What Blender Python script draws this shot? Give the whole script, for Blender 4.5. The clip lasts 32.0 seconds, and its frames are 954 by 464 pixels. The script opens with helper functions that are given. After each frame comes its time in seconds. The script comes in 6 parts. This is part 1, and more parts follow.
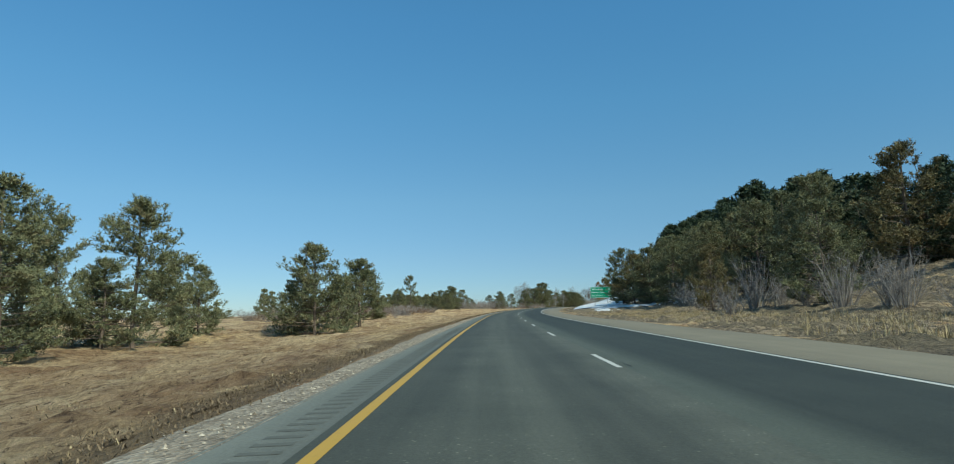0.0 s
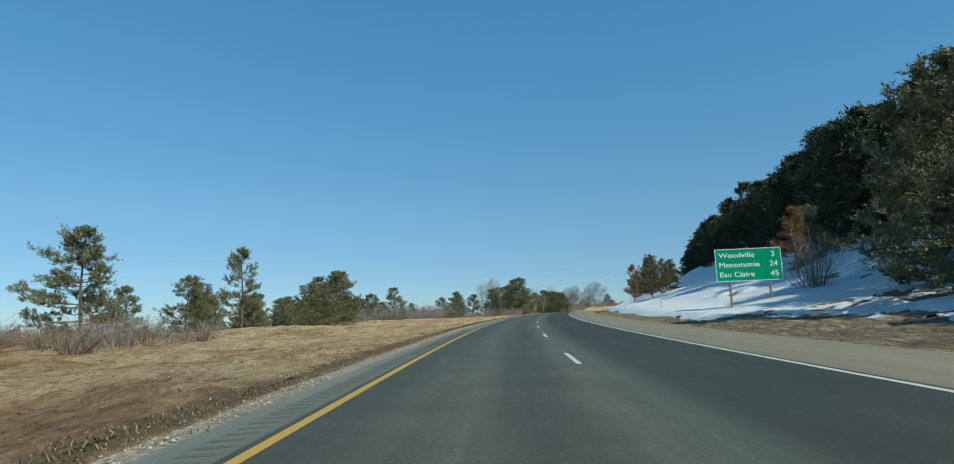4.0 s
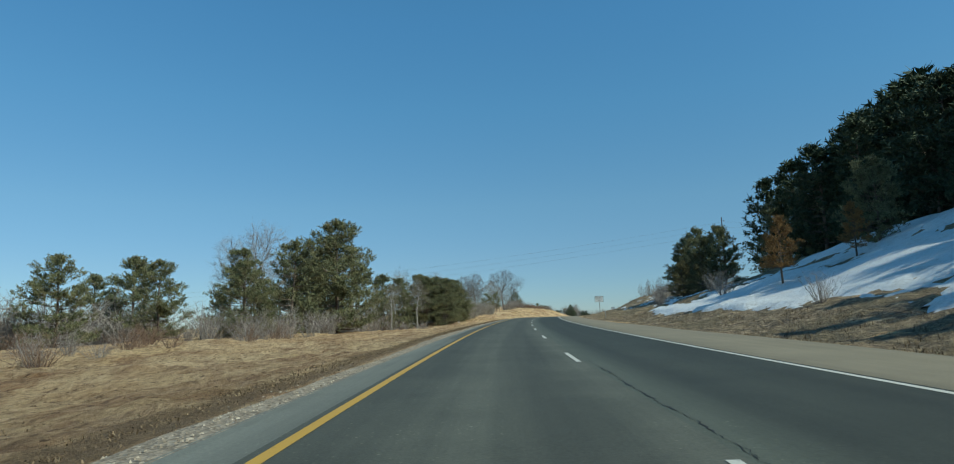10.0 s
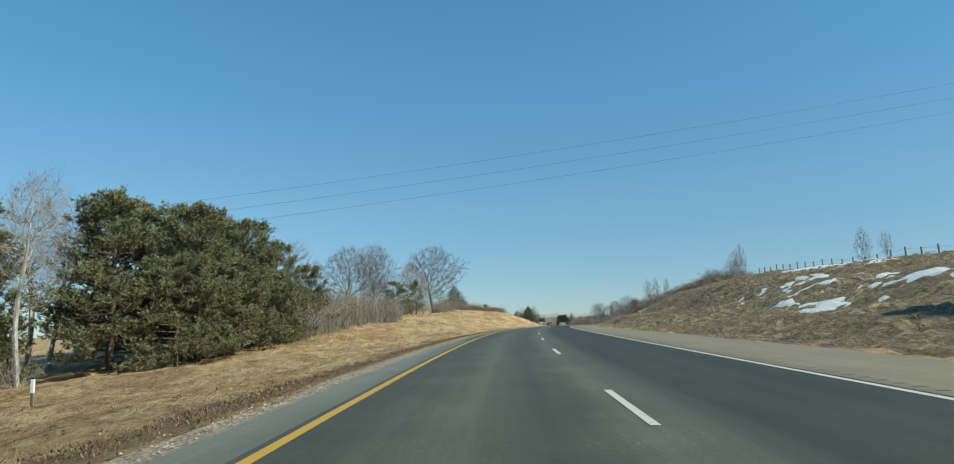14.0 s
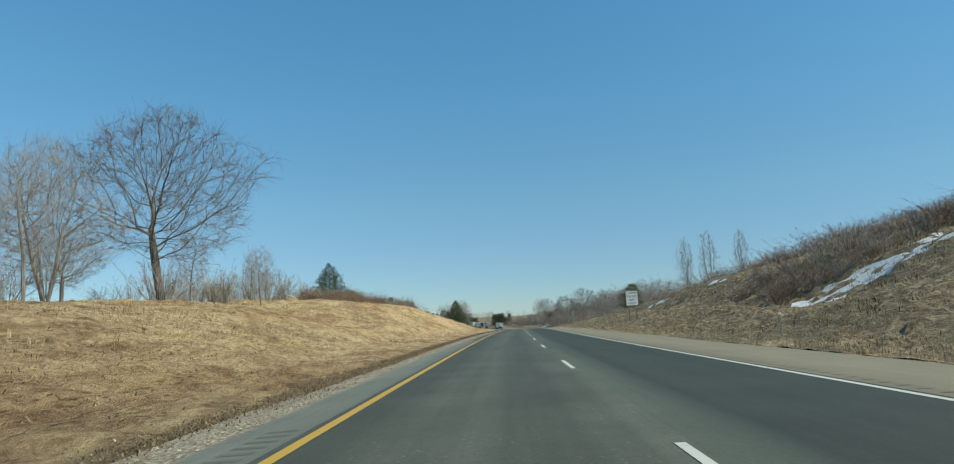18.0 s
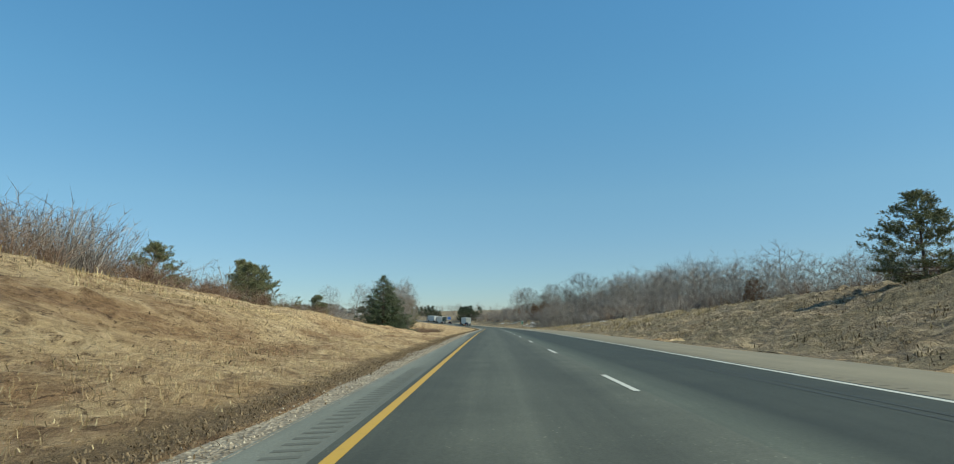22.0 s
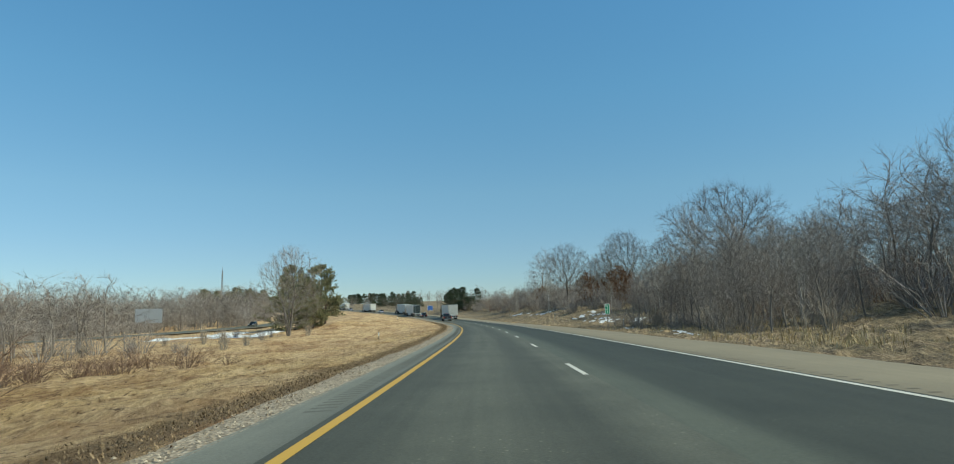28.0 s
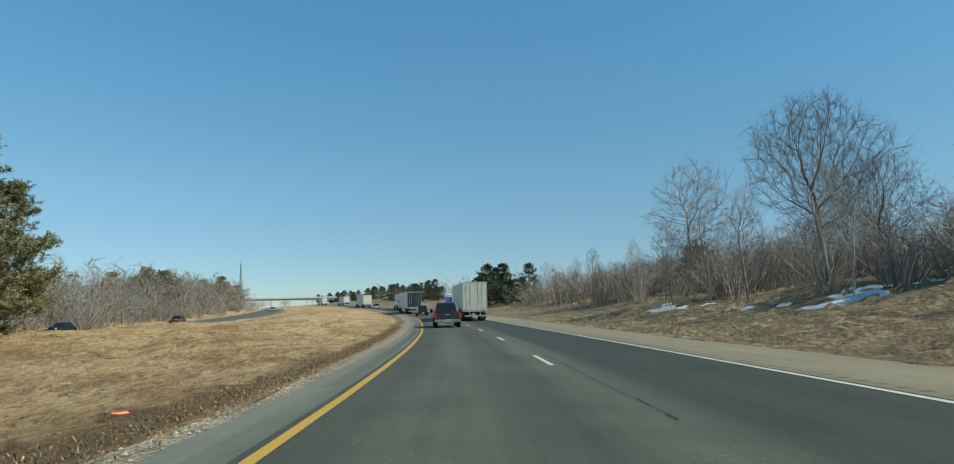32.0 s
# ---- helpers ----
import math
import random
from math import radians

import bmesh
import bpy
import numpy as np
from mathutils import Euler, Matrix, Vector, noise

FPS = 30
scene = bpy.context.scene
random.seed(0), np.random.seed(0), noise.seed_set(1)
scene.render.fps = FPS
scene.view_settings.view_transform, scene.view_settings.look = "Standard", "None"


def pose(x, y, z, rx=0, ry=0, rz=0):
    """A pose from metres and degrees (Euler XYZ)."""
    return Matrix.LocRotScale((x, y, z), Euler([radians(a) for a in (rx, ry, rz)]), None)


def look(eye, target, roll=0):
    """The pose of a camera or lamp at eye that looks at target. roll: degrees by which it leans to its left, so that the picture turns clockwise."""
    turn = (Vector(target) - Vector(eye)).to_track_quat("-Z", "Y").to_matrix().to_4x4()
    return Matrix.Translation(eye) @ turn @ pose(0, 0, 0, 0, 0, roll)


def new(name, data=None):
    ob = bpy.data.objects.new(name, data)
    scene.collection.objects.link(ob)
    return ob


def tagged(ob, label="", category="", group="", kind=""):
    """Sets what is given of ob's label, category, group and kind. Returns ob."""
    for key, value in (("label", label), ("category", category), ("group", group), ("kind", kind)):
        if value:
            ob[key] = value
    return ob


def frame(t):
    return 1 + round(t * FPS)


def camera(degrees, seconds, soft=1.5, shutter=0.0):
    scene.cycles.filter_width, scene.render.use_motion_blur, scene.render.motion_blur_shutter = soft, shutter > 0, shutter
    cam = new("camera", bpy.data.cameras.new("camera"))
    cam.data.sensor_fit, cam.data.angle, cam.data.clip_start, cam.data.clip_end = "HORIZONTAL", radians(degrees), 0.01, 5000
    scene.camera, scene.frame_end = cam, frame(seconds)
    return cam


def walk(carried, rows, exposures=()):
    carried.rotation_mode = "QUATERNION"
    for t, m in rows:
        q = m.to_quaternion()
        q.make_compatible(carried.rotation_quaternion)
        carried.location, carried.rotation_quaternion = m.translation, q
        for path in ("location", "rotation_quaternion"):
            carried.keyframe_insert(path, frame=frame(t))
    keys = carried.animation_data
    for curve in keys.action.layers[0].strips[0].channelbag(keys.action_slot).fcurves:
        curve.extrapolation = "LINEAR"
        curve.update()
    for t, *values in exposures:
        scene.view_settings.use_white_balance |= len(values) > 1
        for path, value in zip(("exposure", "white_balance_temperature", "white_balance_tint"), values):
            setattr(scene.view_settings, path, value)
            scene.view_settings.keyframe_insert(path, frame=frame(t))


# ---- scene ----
PATH = [
    (0.0, -2.32, 1.39, 1.176, 7.71, 0.86, 1.13),
    (0.5, -2.22, 15.21, 1.388, 7.84, 0.81, 1.27),
    (1.0, -2.01, 28.95, 1.580, 7.91, 1.02, 1.28),
    (1.5, -1.66, 42.55, 1.750, 8.05, 1.34, 0.52),
    (2.0, -1.21, 56.06, 1.922, 8.17, 1.77, 0.47),
    (2.5, -0.71, 69.55, 2.106, 8.15, 2.26, -0.15),
    (3.0, -0.15, 83.04, 2.303, 8.18, 2.14, -0.56),
    (3.5, 0.57, 96.49, 2.511, 8.21, 2.10, -1.45),
    (4.0, 1.50, 109.89, 2.731, 8.24, 2.15, -2.34),
    (4.5, 2.63, 123.19, 2.962, 8.27, 2.29, -3.23),
    (5.0, 3.97, 136.38, 3.195, 8.12, 2.28, -3.58),
    (5.5, 5.51, 149.48, 3.428, 7.98, 2.20, -5.82),
    (6.0, 7.24, 162.51, 3.660, 7.95, 2.09, -5.95),
    (6.5, 9.14, 175.52, 3.893, 8.01, 1.99, -6.05),
    (7.0, 11.22, 188.49, 4.125, 7.93, 2.00, -7.45),
    (7.5, 13.49, 201.36, 4.357, 7.94, 1.77, -8.44),
    (8.0, 15.95, 214.16, 4.579, 7.94, 1.80, -8.67),
    (8.5, 18.60, 226.92, 4.784, 8.03, 1.82, -10.14),
    (9.0, 21.42, 239.64, 4.974, 8.04, 1.83, -10.46),
    (9.5, 24.41, 252.35, 5.149, 8.19, 1.72, -10.84),
    (10.0, 27.58, 265.09, 5.309, 8.08, 1.86, -12.83),
    (10.5, 30.92, 277.86, 5.453, 8.23, 1.76, -12.81),
    (11.0, 34.45, 290.62, 5.591, 8.22, 2.08, -13.25),
    (11.5, 38.18, 303.32, 5.729, 8.20, 1.99, -15.24),
    (12.0, 42.10, 315.95, 5.868, 8.27, 2.05, -15.49),
    (12.5, 46.23, 328.49, 6.007, 8.38, 2.16, -15.91),
    (13.0, 50.46, 340.91, 6.147, 8.34, 2.09, -17.27),
    (13.5, 54.75, 353.21, 6.285, 8.28, 2.11, -17.48),
    (14.0, 59.12, 365.35, 6.408, 8.28, 2.00, -17.93),
    (14.5, 63.63, 377.29, 6.496, 8.25, 1.95, -19.36),
    (15.0, 68.30, 389.13, 6.551, 8.23, 1.88, -19.89),
    (15.5, 73.13, 400.87, 6.573, 8.22, 1.88, -20.45),
    (16.0, 78.13, 412.49, 6.562, 8.21, 1.95, -21.01),
    (16.5, 83.27, 424.00, 6.518, 8.20, 2.11, -21.58),
    (17.0, 88.53, 435.39, 6.448, 8.30, 2.23, -23.11),
    (17.5, 93.94, 446.83, 6.372, 8.14, 2.57, -24.00),
    (18.0, 99.50, 458.31, 6.290, 8.06, 2.59, -24.19),
    (18.5, 105.18, 469.75, 6.205, 8.03, 2.38, -24.18),
    (19.0, 110.92, 481.16, 6.115, 7.92, 1.82, -25.30),
    (19.5, 116.70, 492.54, 6.021, 7.95, 1.30, -25.34),
    (20.0, 122.55, 503.92, 5.922, 7.89, 1.02, -25.64),
    (20.5, 128.44, 515.30, 5.811, 7.90, 0.93, -26.52),
    (21.0, 134.39, 526.67, 5.685, 7.69, 0.97, -26.72),
    (21.5, 140.38, 537.99, 5.545, 7.53, 0.91, -26.71),
    (22.0, 146.38, 549.30, 5.390, 7.51, 0.93, -26.92),
    (22.5, 152.39, 560.58, 5.222, 7.45, 0.79, -26.91),
    (23.0, 158.40, 571.85, 5.039, 7.36, 0.89, -26.91),
    (23.5, 164.44, 583.12, 4.842, 7.22, 0.79, -26.85),
    (24.0, 170.52, 594.42, 4.632, 7.14, 0.79, -26.62),
    (24.5, 176.65, 605.77, 4.407, 7.14, 0.83, -26.31),
    (25.0, 182.83, 617.18, 4.167, 7.21, 0.80, -26.51),
    (25.5, 189.04, 628.64, 3.912, 7.25, 0.93, -26.44),
    (26.0, 195.27, 640.13, 3.643, 7.30, 0.99, -26.07),
    (26.5, 201.54, 651.69, 3.365, 7.13, 1.13, -26.52),
    (27.0, 207.82, 663.33, 3.088, 7.04, 1.23, -26.57),
    (27.5, 214.13, 675.04, 2.812, 6.95, 1.38, -26.63),
    (28.0, 220.41, 686.83, 2.536, 6.87, 1.58, -26.38),
    (28.5, 226.63, 698.72, 2.262, 6.78, 1.84, -26.09),
    (29.0, 232.77, 710.71, 1.990, 6.76, 1.51, -25.57),
    (29.5, 238.78, 722.81, 1.724, 6.83, 1.28, -25.07),
    (30.0, 244.67, 734.99, 1.472, 6.89, 1.28, -24.77),
    (30.5, 250.47, 747.20, 1.235, 6.82, 1.34, -24.23),
    (31.0, 256.10, 759.50, 1.013, 6.87, 1.48, -23.60),
    (31.5, 261.53, 771.99, 0.803, 6.90, 1.48, -22.95),
    (32.0, 266.76, 784.65, 0.608, 6.89, 1.37, -22.42),
]
cam = camera(75.4, 32.0, soft=1.1)
walk(cam, [(t, pose(x, y, z, 90 + pitch, roll, yaw)) for t, x, y, z, pitch, roll, yaw in PATH],
     exposures=[(0.0, 0.0, 5950, -8), (7.5, 0.0, 5950, -8), (9.0, -0.06, 5950, -8), (11.0, -0.13, 5950, -8), (12.0, 0.18, 6300, -7), (13.0, 0.18, 6350, -7), (20.0, 0.18, 6420, -7), (32.0, 0.18, 6600, -7)])

# ---- world, sun, exposure ----
SUN_DIR = Vector((0.557, -0.557, 0.68)).normalized()
SUN_EL = math.asin(SUN_DIR.z)
SUN_AZ = math.atan2(SUN_DIR.x, SUN_DIR.y)
world = bpy.data.worlds.new("world")
scene.world = world
world.use_nodes = True
wn = world.node_tree
sky = wn.nodes.new("ShaderNodeTexSky")
sky.sky_type = 'NISHITA'
sky.sun_disc = False
sky.sun_elevation = SUN_EL
sky.sun_rotation = SUN_AZ
sky.altitude = 800
sky.air_density = 0.85
sky.dust_density = 0.0
sky.ozone_density = 4.0
# the even light of the air that is scattered many times, added to the sky's own
haze = wn.nodes.new("ShaderNodeMix")
haze.data_type, haze.blend_type = 'RGBA', 'ADD'
haze.inputs[0].default_value = 1.0
haze.inputs[7].default_value = (.17, .62, 1.08, 1)
wn.links.new(sky.outputs[0], haze.inputs[6])
# the haze low over the land dims and greys the sky towards the horizon, evenly all round
way = wn.nodes.new("ShaderNodeTexCoord")
split = wn.nodes.new("ShaderNodeSeparateXYZ")
low_air = wn.nodes.new("ShaderNodeValToRGB")
for pos, col in ((0.0, (.57, .575, .63)), (.09, (.78, .73, .72)), (.18, (.93, .90, .83)), (.33, (.94, 1.05, 1.02)), (.45, (.93, 1.09, 1.12))):
    e = low_air.color_ramp.elements.new(pos) if pos else low_air.color_ramp.elements[0]
    e.position, e.color = pos, (*col, 1)
low_air.color_ramp.elements[-1].color = (.93, 1.1, 1.13, 1)
thin = wn.nodes.new("ShaderNodeMix")
thin.data_type, thin.blend_type = 'RGBA', 'MULTIPLY'
thin.inputs[0].default_value = 1.0
wn.links.new(way.outputs["Generated"], split.inputs[0])
wn.links.new(split.outputs[2], low_air.inputs[0])
wn.links.new(haze.outputs[2], thin.inputs[6])
wn.links.new(low_air.outputs[0], thin.inputs[7])
wn.links.new(thin.outputs[2], wn.nodes["Background"].inputs[0])
wn.nodes["Background"].inputs[1].default_value = 0.108
sun_data = bpy.data.lights.new("sun", 'SUN')
sun_data.energy = 4.4
sun_data.angle = radians(0.53)
sun_data.color = (1.0, 0.92, 0.78)
sun = new("sun", sun_data)
sun.matrix_world = look(SUN_DIR * 300, (0, 0, 0))

# ---- the line of the road ----
HEAD = [0.88, -0.0, -0.96, -2.03, -4.98, -8.04, -10.46, -12.76, -15.34, -17.42, -19.33, -21.98, -24.77, -26.94, -27.75, -28.31, -28.03, -28.14, -28.21, -28.1, -26.97, -24.92, -21.93, -18.01, -15.33, -10.33, -6.44, -4.62, -3.58, -2.82, -2.27, -1.86, -1.55, -1.32, -1.15, -1.01, -0.9, -0.8, -0.71]
GRADE = [0.0204, 0.0121, 0.0176, 0.0178, 0.0104, 0.0107, -0.0057, -0.0077, -0.0148, -0.0212, -0.0201, -0.0137, 0.0064, 0.0191, 0.0177, 0.0126, 0.0072, 0.0041, 0.0025, 0.0019]
ROAD_S = np.arange(-120, 1640.1, 2.5)
_hd = np.radians(np.interp(ROAD_S, np.arange(-40, 1501, 40.0), HEAD))
_gr = np.interp(ROAD_S, np.arange(-40, 1501, 80.0), GRADE)
_hm, _gm = (_hd[1:] + _hd[:-1]) / 2, (_gr[1:] + _gr[:-1]) / 2
_i0 = int(np.searchsorted(ROAD_S, 0))
ROAD_X = np.concatenate([[0], np.cumsum(-np.sin(_hm) * 2.5)])
ROAD_Y = np.concatenate([[0], np.cumsum(np.cos(_hm) * 2.5)])
ROAD_Z = np.concatenate([[0], np.cumsum(_gm * 2.5)])
ROAD_X, ROAD_Y, ROAD_Z = ROAD_X - ROAD_X[_i0], ROAD_Y - ROAD_Y[_i0], ROAD_Z - ROAD_Z[_i0]


def road_at(s):
    return (np.interp(s, ROAD_S, ROAD_X), np.interp(s, ROAD_S, ROAD_Y), np.interp(s, ROAD_S, ROAD_Z), np.interp(s, ROAD_S, _hd))


def sdz(s, d, z):
    """World places of points s along the lane line, d to its right, z above the road."""
    x, y, zz, h = road_at(np.asarray(s, float))
    return np.stack([x + d * np.cos(h), y + d * np.sin(h), zz + z], -1)


# heights of the ground beside the road: rows of s, then the heights at the distances of the first row
RIGHT = [
    (0, 7.0, 9, 16, 24, 36, 60, 220),
    (-80, -.03, -.2, .1, .8, 3, 8, 8), (40, -.03, -.2, .05, .9, 4, 10, 10), (110, -.03, -.3, .1, .6, 4, 11, 12),
    (160, -.03, -.3, .2, 1.4, 5.4, 12, 12), (200, -.03, -.3, .8, 3, 7, 12, 12), (240, -.03, -.3, 1, 3.6, 8.6, 13, 13),
    (265, -.03, -.3, 1.3, 4.6, 10, 14, 14), (310, -.03, -.3, 1.2, 4, 9, 13, 13), (345, -.03, -.3, .9, 3.2, 7, 12, 12),
    (370, -.03, -.3, .6, 2, 5, 11, 11), (420, -.03, -.3, .8, 3, 5, 7, 8), (450, -0.03, -0.3, 1.17, 4.44, 6.11, 6.71, 7), (490, -0.03, -0.3, 1.48, 5.03, 7.9, 8.27, 7.7), (516, -0.03, -0.3, 1.6, 5.32, 8.76, 9.27, 8.7), (555, -0.03, -0.3, 1.48, 5.06, 7.82, 8.56, 8.7), (590, -0.03, -0.3, 1.23, 3.81, 6.21, 7.7, 7.7), (640, -.03, -.3, 1, 2.4, 3.2, 4, 4), (700, -.03, -.3, .5, 1.5, 2.2, 3, 4),
    (760, -.03, -.45, -.45, .2, 1.1, 3, 5), (800, -.03, -.5, -.7, -.1, 1.5, 4, 6), (826, -.03, -.4, -.3, .7, 2.2, 4.5, 6), (860, -.03, -.4, .6, 2.2, 3, 5, 6),
    (1000, -.03, -.3, .5, 1.5, 2.5, 4, 5), (1700, -.03, -.3, .5, 1.5, 2.5, 4, 5)]
LEFT = [
    (0, 4.7, 6, 10, 14, 20, 28, 40, 60, 220),
    (-80, -.03, -.15, -.6, -1, -1.3, -.9, -.8, -1, -2), (60, -.03, -.15, -.6, -1, -1.25, -.9, -.8, -1, -2),
    (120, -.03, -.15, -.5, -.8, -.7, -.3, -.3, -1, -3), (175, -.03, -.15, -.4, -.4, -.2, 0, 0, -1, -4),
    (210, -.03, -.15, -.4, -.4, -.3, -.1, -.2, -1.5, -5), (280, -.03, -.15, -.5, -.7, -.7, -.7, -.6, -2, -6),
    (330, -.03, -.15, -.6, -.9, -.8, -.6, -.6, -2, -6), (390, -.03, -.15, -.7, -1.2, -1.7, -2.1, -2.3, -3, -6),
    (410, -.03, -.15, -.7, -1.1, -1.3, -1.5, -2, -3, -6), (445, -.03, -.15, -.4, -.2, .8, 1.5, 1.5, 0, -4),
    (485, -.03, -.15, -.2, .8, 2.3, 2.9, 2.8, 2, -2), (525, -.03, -.15, 0, 1.2, 2.9, 3.9, 4, 3, 0),
    (550, -.03, -.15, .3, 2, 4.1, 5, 5.5, 5, 0), (580, -.03, -.15, .5, 2.6, 4.8, 5.8, 7.5, 7, 0),
    (600, -.03, -.15, .4, 2, 3.6, 5.5, 6.8, 6, 0), (622, -.03, -.15, .2, 1.4, 2.6, 3.9, 6, 6, 0),
    (645, -.03, -.15, 0, .8, 2, 3.2, 3.5, 3, 0), (666, -.03, -.15, -.4, -.4, 0, .5, .6, 0, -2),
    (695, -.03, -.15, -.6, -1.1, -1.4, -1.4, -1.4, -2, -3), (730, -.03, -.15, -.5, -.7, -.75, -.8, -1, -2, -3),
    (800, -.03, -.15, -.7, -1.2, -1.5, -1.6, -1.7, -2, -3), (840, -.03, -.15, -.5, -.9, -1, -1.05, -1.2, -1.5, -2),
    (885, -.03, -.15, -.2, .1, .3, .4, -.4, -1.5, -2), (950, -.03, -.15, -.1, .2, .3, .1, -1.5, -1.9, -2), (1010, -.03, -.15, -.1, .2, .1, -1.2, -1.6, -1.5, -1),
    (1100, -.03, -.15, -.1, .1, -.7, -1.6, -1.5, -1, 0), (1700, -.03, -.15, -.1, .1, -.9, -1.6, -1.5, -1, 0)]


def table_height(rows, s, d):
    ds = np.array(rows[0][1:], float)
    ss = np.array([r[0] for r in rows[1:]], float)
    hh = np.array([r[1:] for r in rows[1:]], float)
    s, d = np.asarray(s, float), np.asarray(d, float)
    cols = np.stack([np.interp(s, ss, hh[:, k]) for k in range(len(ds))], -1)
    k = np.clip(np.searchsorted(ds, d) - 1, 0, len(ds) - 2)
    f = np.clip((d - ds[k]) / (ds[k + 1] - ds[k]), 0, 1)
    f = f * f * (3 - 2 * f) * 0.4 + f * 0.6
    a = np.take_along_axis(cols, k[..., None], -1)[..., 0]
    b = np.take_along_axis(cols, (k + 1)[..., None], -1)[..., 0]
    return a + (b - a) * f


def bumps(x, y):
    """Smooth uneven ground, about one metre high at most."""
    return (np.sin(x * .31 + 1.3 * np.sin(y * .17)) * np.sin(y * .27 + 1.1 * np.sin(x * .13)) * .5
            + np.sin(x * .93 + y * .41 + 2 * np.sin(y * .3)) * np.sin(y * 1.07 - x * .37) * .3
            + np.sin(x * 2.3 - y * 1.1 + 1.7 * np.sin(x * .6)) * np.sin(y * 2.6 + x * .8) * .2)


def ground_rel(s, d):
    """Height of the ground above the road at s, d."""
    s, d = np.asarray(s, float), np.asarray(d, float)
    z = np.where(d > 0, table_height(RIGHT, s, np.abs(d)), table_height(LEFT, s, np.abs(d)))
    away = np.clip((np.abs(d) - np.where(d > 0, 9, 7)) / 8, 0, 1)
    soft = np.sin(s * .31 + 1.3 * np.sin(d * .17)) * np.sin(d * .27 + 1.1 * np.sin(s * .13)) * .6 + np.sin(s * .83 + d * .31 + 2 * np.sin(d * .3)) * np.sin(d * .77 - s * .27) * .25
    # an eroded step at the foot of the cut bank, and a gully that runs up it
    step = np.clip((d - 10.6) / .7, 0, 1) * np.clip((17 - d) / 5.5, 0, 1) * np.clip(np.minimum(s - 464, 484 - s) / 3, 0, 1)
    gully = np.exp(-((s - 510 + np.abs(d - 23) * -.2) / 2.2) ** 2) * np.clip((d - 12) / 3, 0, 1) * np.clip((36 - d) / 3, 0, 1)
    rib = np.sin(s * .45 + 1.5 * np.sin(s * .11) + d * .25) * np.clip((d - 10) / 4, 0, 1) * np.clip((34 - d) / 5, 0, 1) * np.clip(np.minimum(s - 400, 680 - s) / 20, 0, 1)
    return z + soft * .3 * away + .5 * step - .55 * gully + .14 * rib


def ground_at(s, d):
    p = sdz(s, d, ground_rel(s, d))
    return Vector(p)


def heading(s):
    return float(np.interp(s, ROAD_S, _hd))


# ---- materials ----
def material(name, build):
    m = bpy.data.materials.new(name)
    m.use_nodes = True
    t = m.node_tree
    build(t, t.nodes["Principled BSDF"])
    return m


def node(t, kind, **values):
    n = t.nodes.new(kind)
    for k, v in values.items():
        n.inputs[k].default_value = v
    return n


def coords(t, scale=(1, 1, 1), generated=False):
    g = t.nodes.new("ShaderNodeTexCoord")
    mp = t.nodes.new("ShaderNodeMapping")
    mp.inputs["Scale"].default_value = scale
    t.links.new(g.outputs["Generated" if generated else "Object"], mp.inputs[0])
    return mp.outputs[0]


def noise_tex(t, vec, scale, detail=6, rough=.6, distortion=0.0):
    n = node(t, "ShaderNodeTexNoise", Scale=scale, Detail=detail, Roughness=rough, Distortion=distortion)
    t.links.new(vec, n.inputs["Vector"])
    return n.outputs[0]


def ramp(t, fac, stops):
    r = t.nodes.new("ShaderNodeValToRGB")
    el = r.color_ramp.elements
    while len(el) < len(stops):
        el.new(0.5)
    for e, (pos, col) in zip(el, stops):
        e.position, e.color = pos, (*col, 1)
    t.links.new(fac, r.inputs[0])
    return r.outputs[0]


def mix(t, fac, a, b, blend='MIX'):
    m = t.nodes.new("ShaderNodeMix")
    m.data_type, m.blend_type = 'RGBA', blend
    for sock, v in ((m.inputs[0], fac), (m.inputs[6], a), (m.inputs[7], b)):
        if isinstance(v, (int, float)):
            sock.default_value = v
        elif isinstance(v, tuple):
            sock.default_value = (*v, 1)
        else:
            t.links.new(v, sock)
    return m.outputs[2]


def bump(t, p, height, strength, distance):
    b = node(t, "ShaderNodeBump", Strength=strength, Distance=distance)
    t.links.new(height, b.inputs["Height"])
    t.links.new(b.outputs[0], p.inputs["Normal"])


def plain(name, col, rough=.6, metal=0.0, vary=.12, scale=4.0, coat=0.0):
    def build(t, p):
        v = coords(t)
        n = noise_tex(t, v, scale, 5, .6)
        dark, light = tuple(c * (1 - vary) for c in col), tuple(min(1, c * (1 + vary)) for c in col)
        t.links.new(ramp(t, n, [(.3, dark), (.7, light)]), p.inputs["Base Color"])
        p.inputs["Roughness"].default_value, p.inputs["Metallic"].default_value = rough, metal
        p.inputs["Coat Weight"].default_value = coat
    return material(name, build)


def random_tint(t, a, b, island=True):
    g = t.nodes.new("ShaderNodeNewGeometry")
    return ramp(t, g.outputs["Random Per Island"], [(0, a), (1, b)])


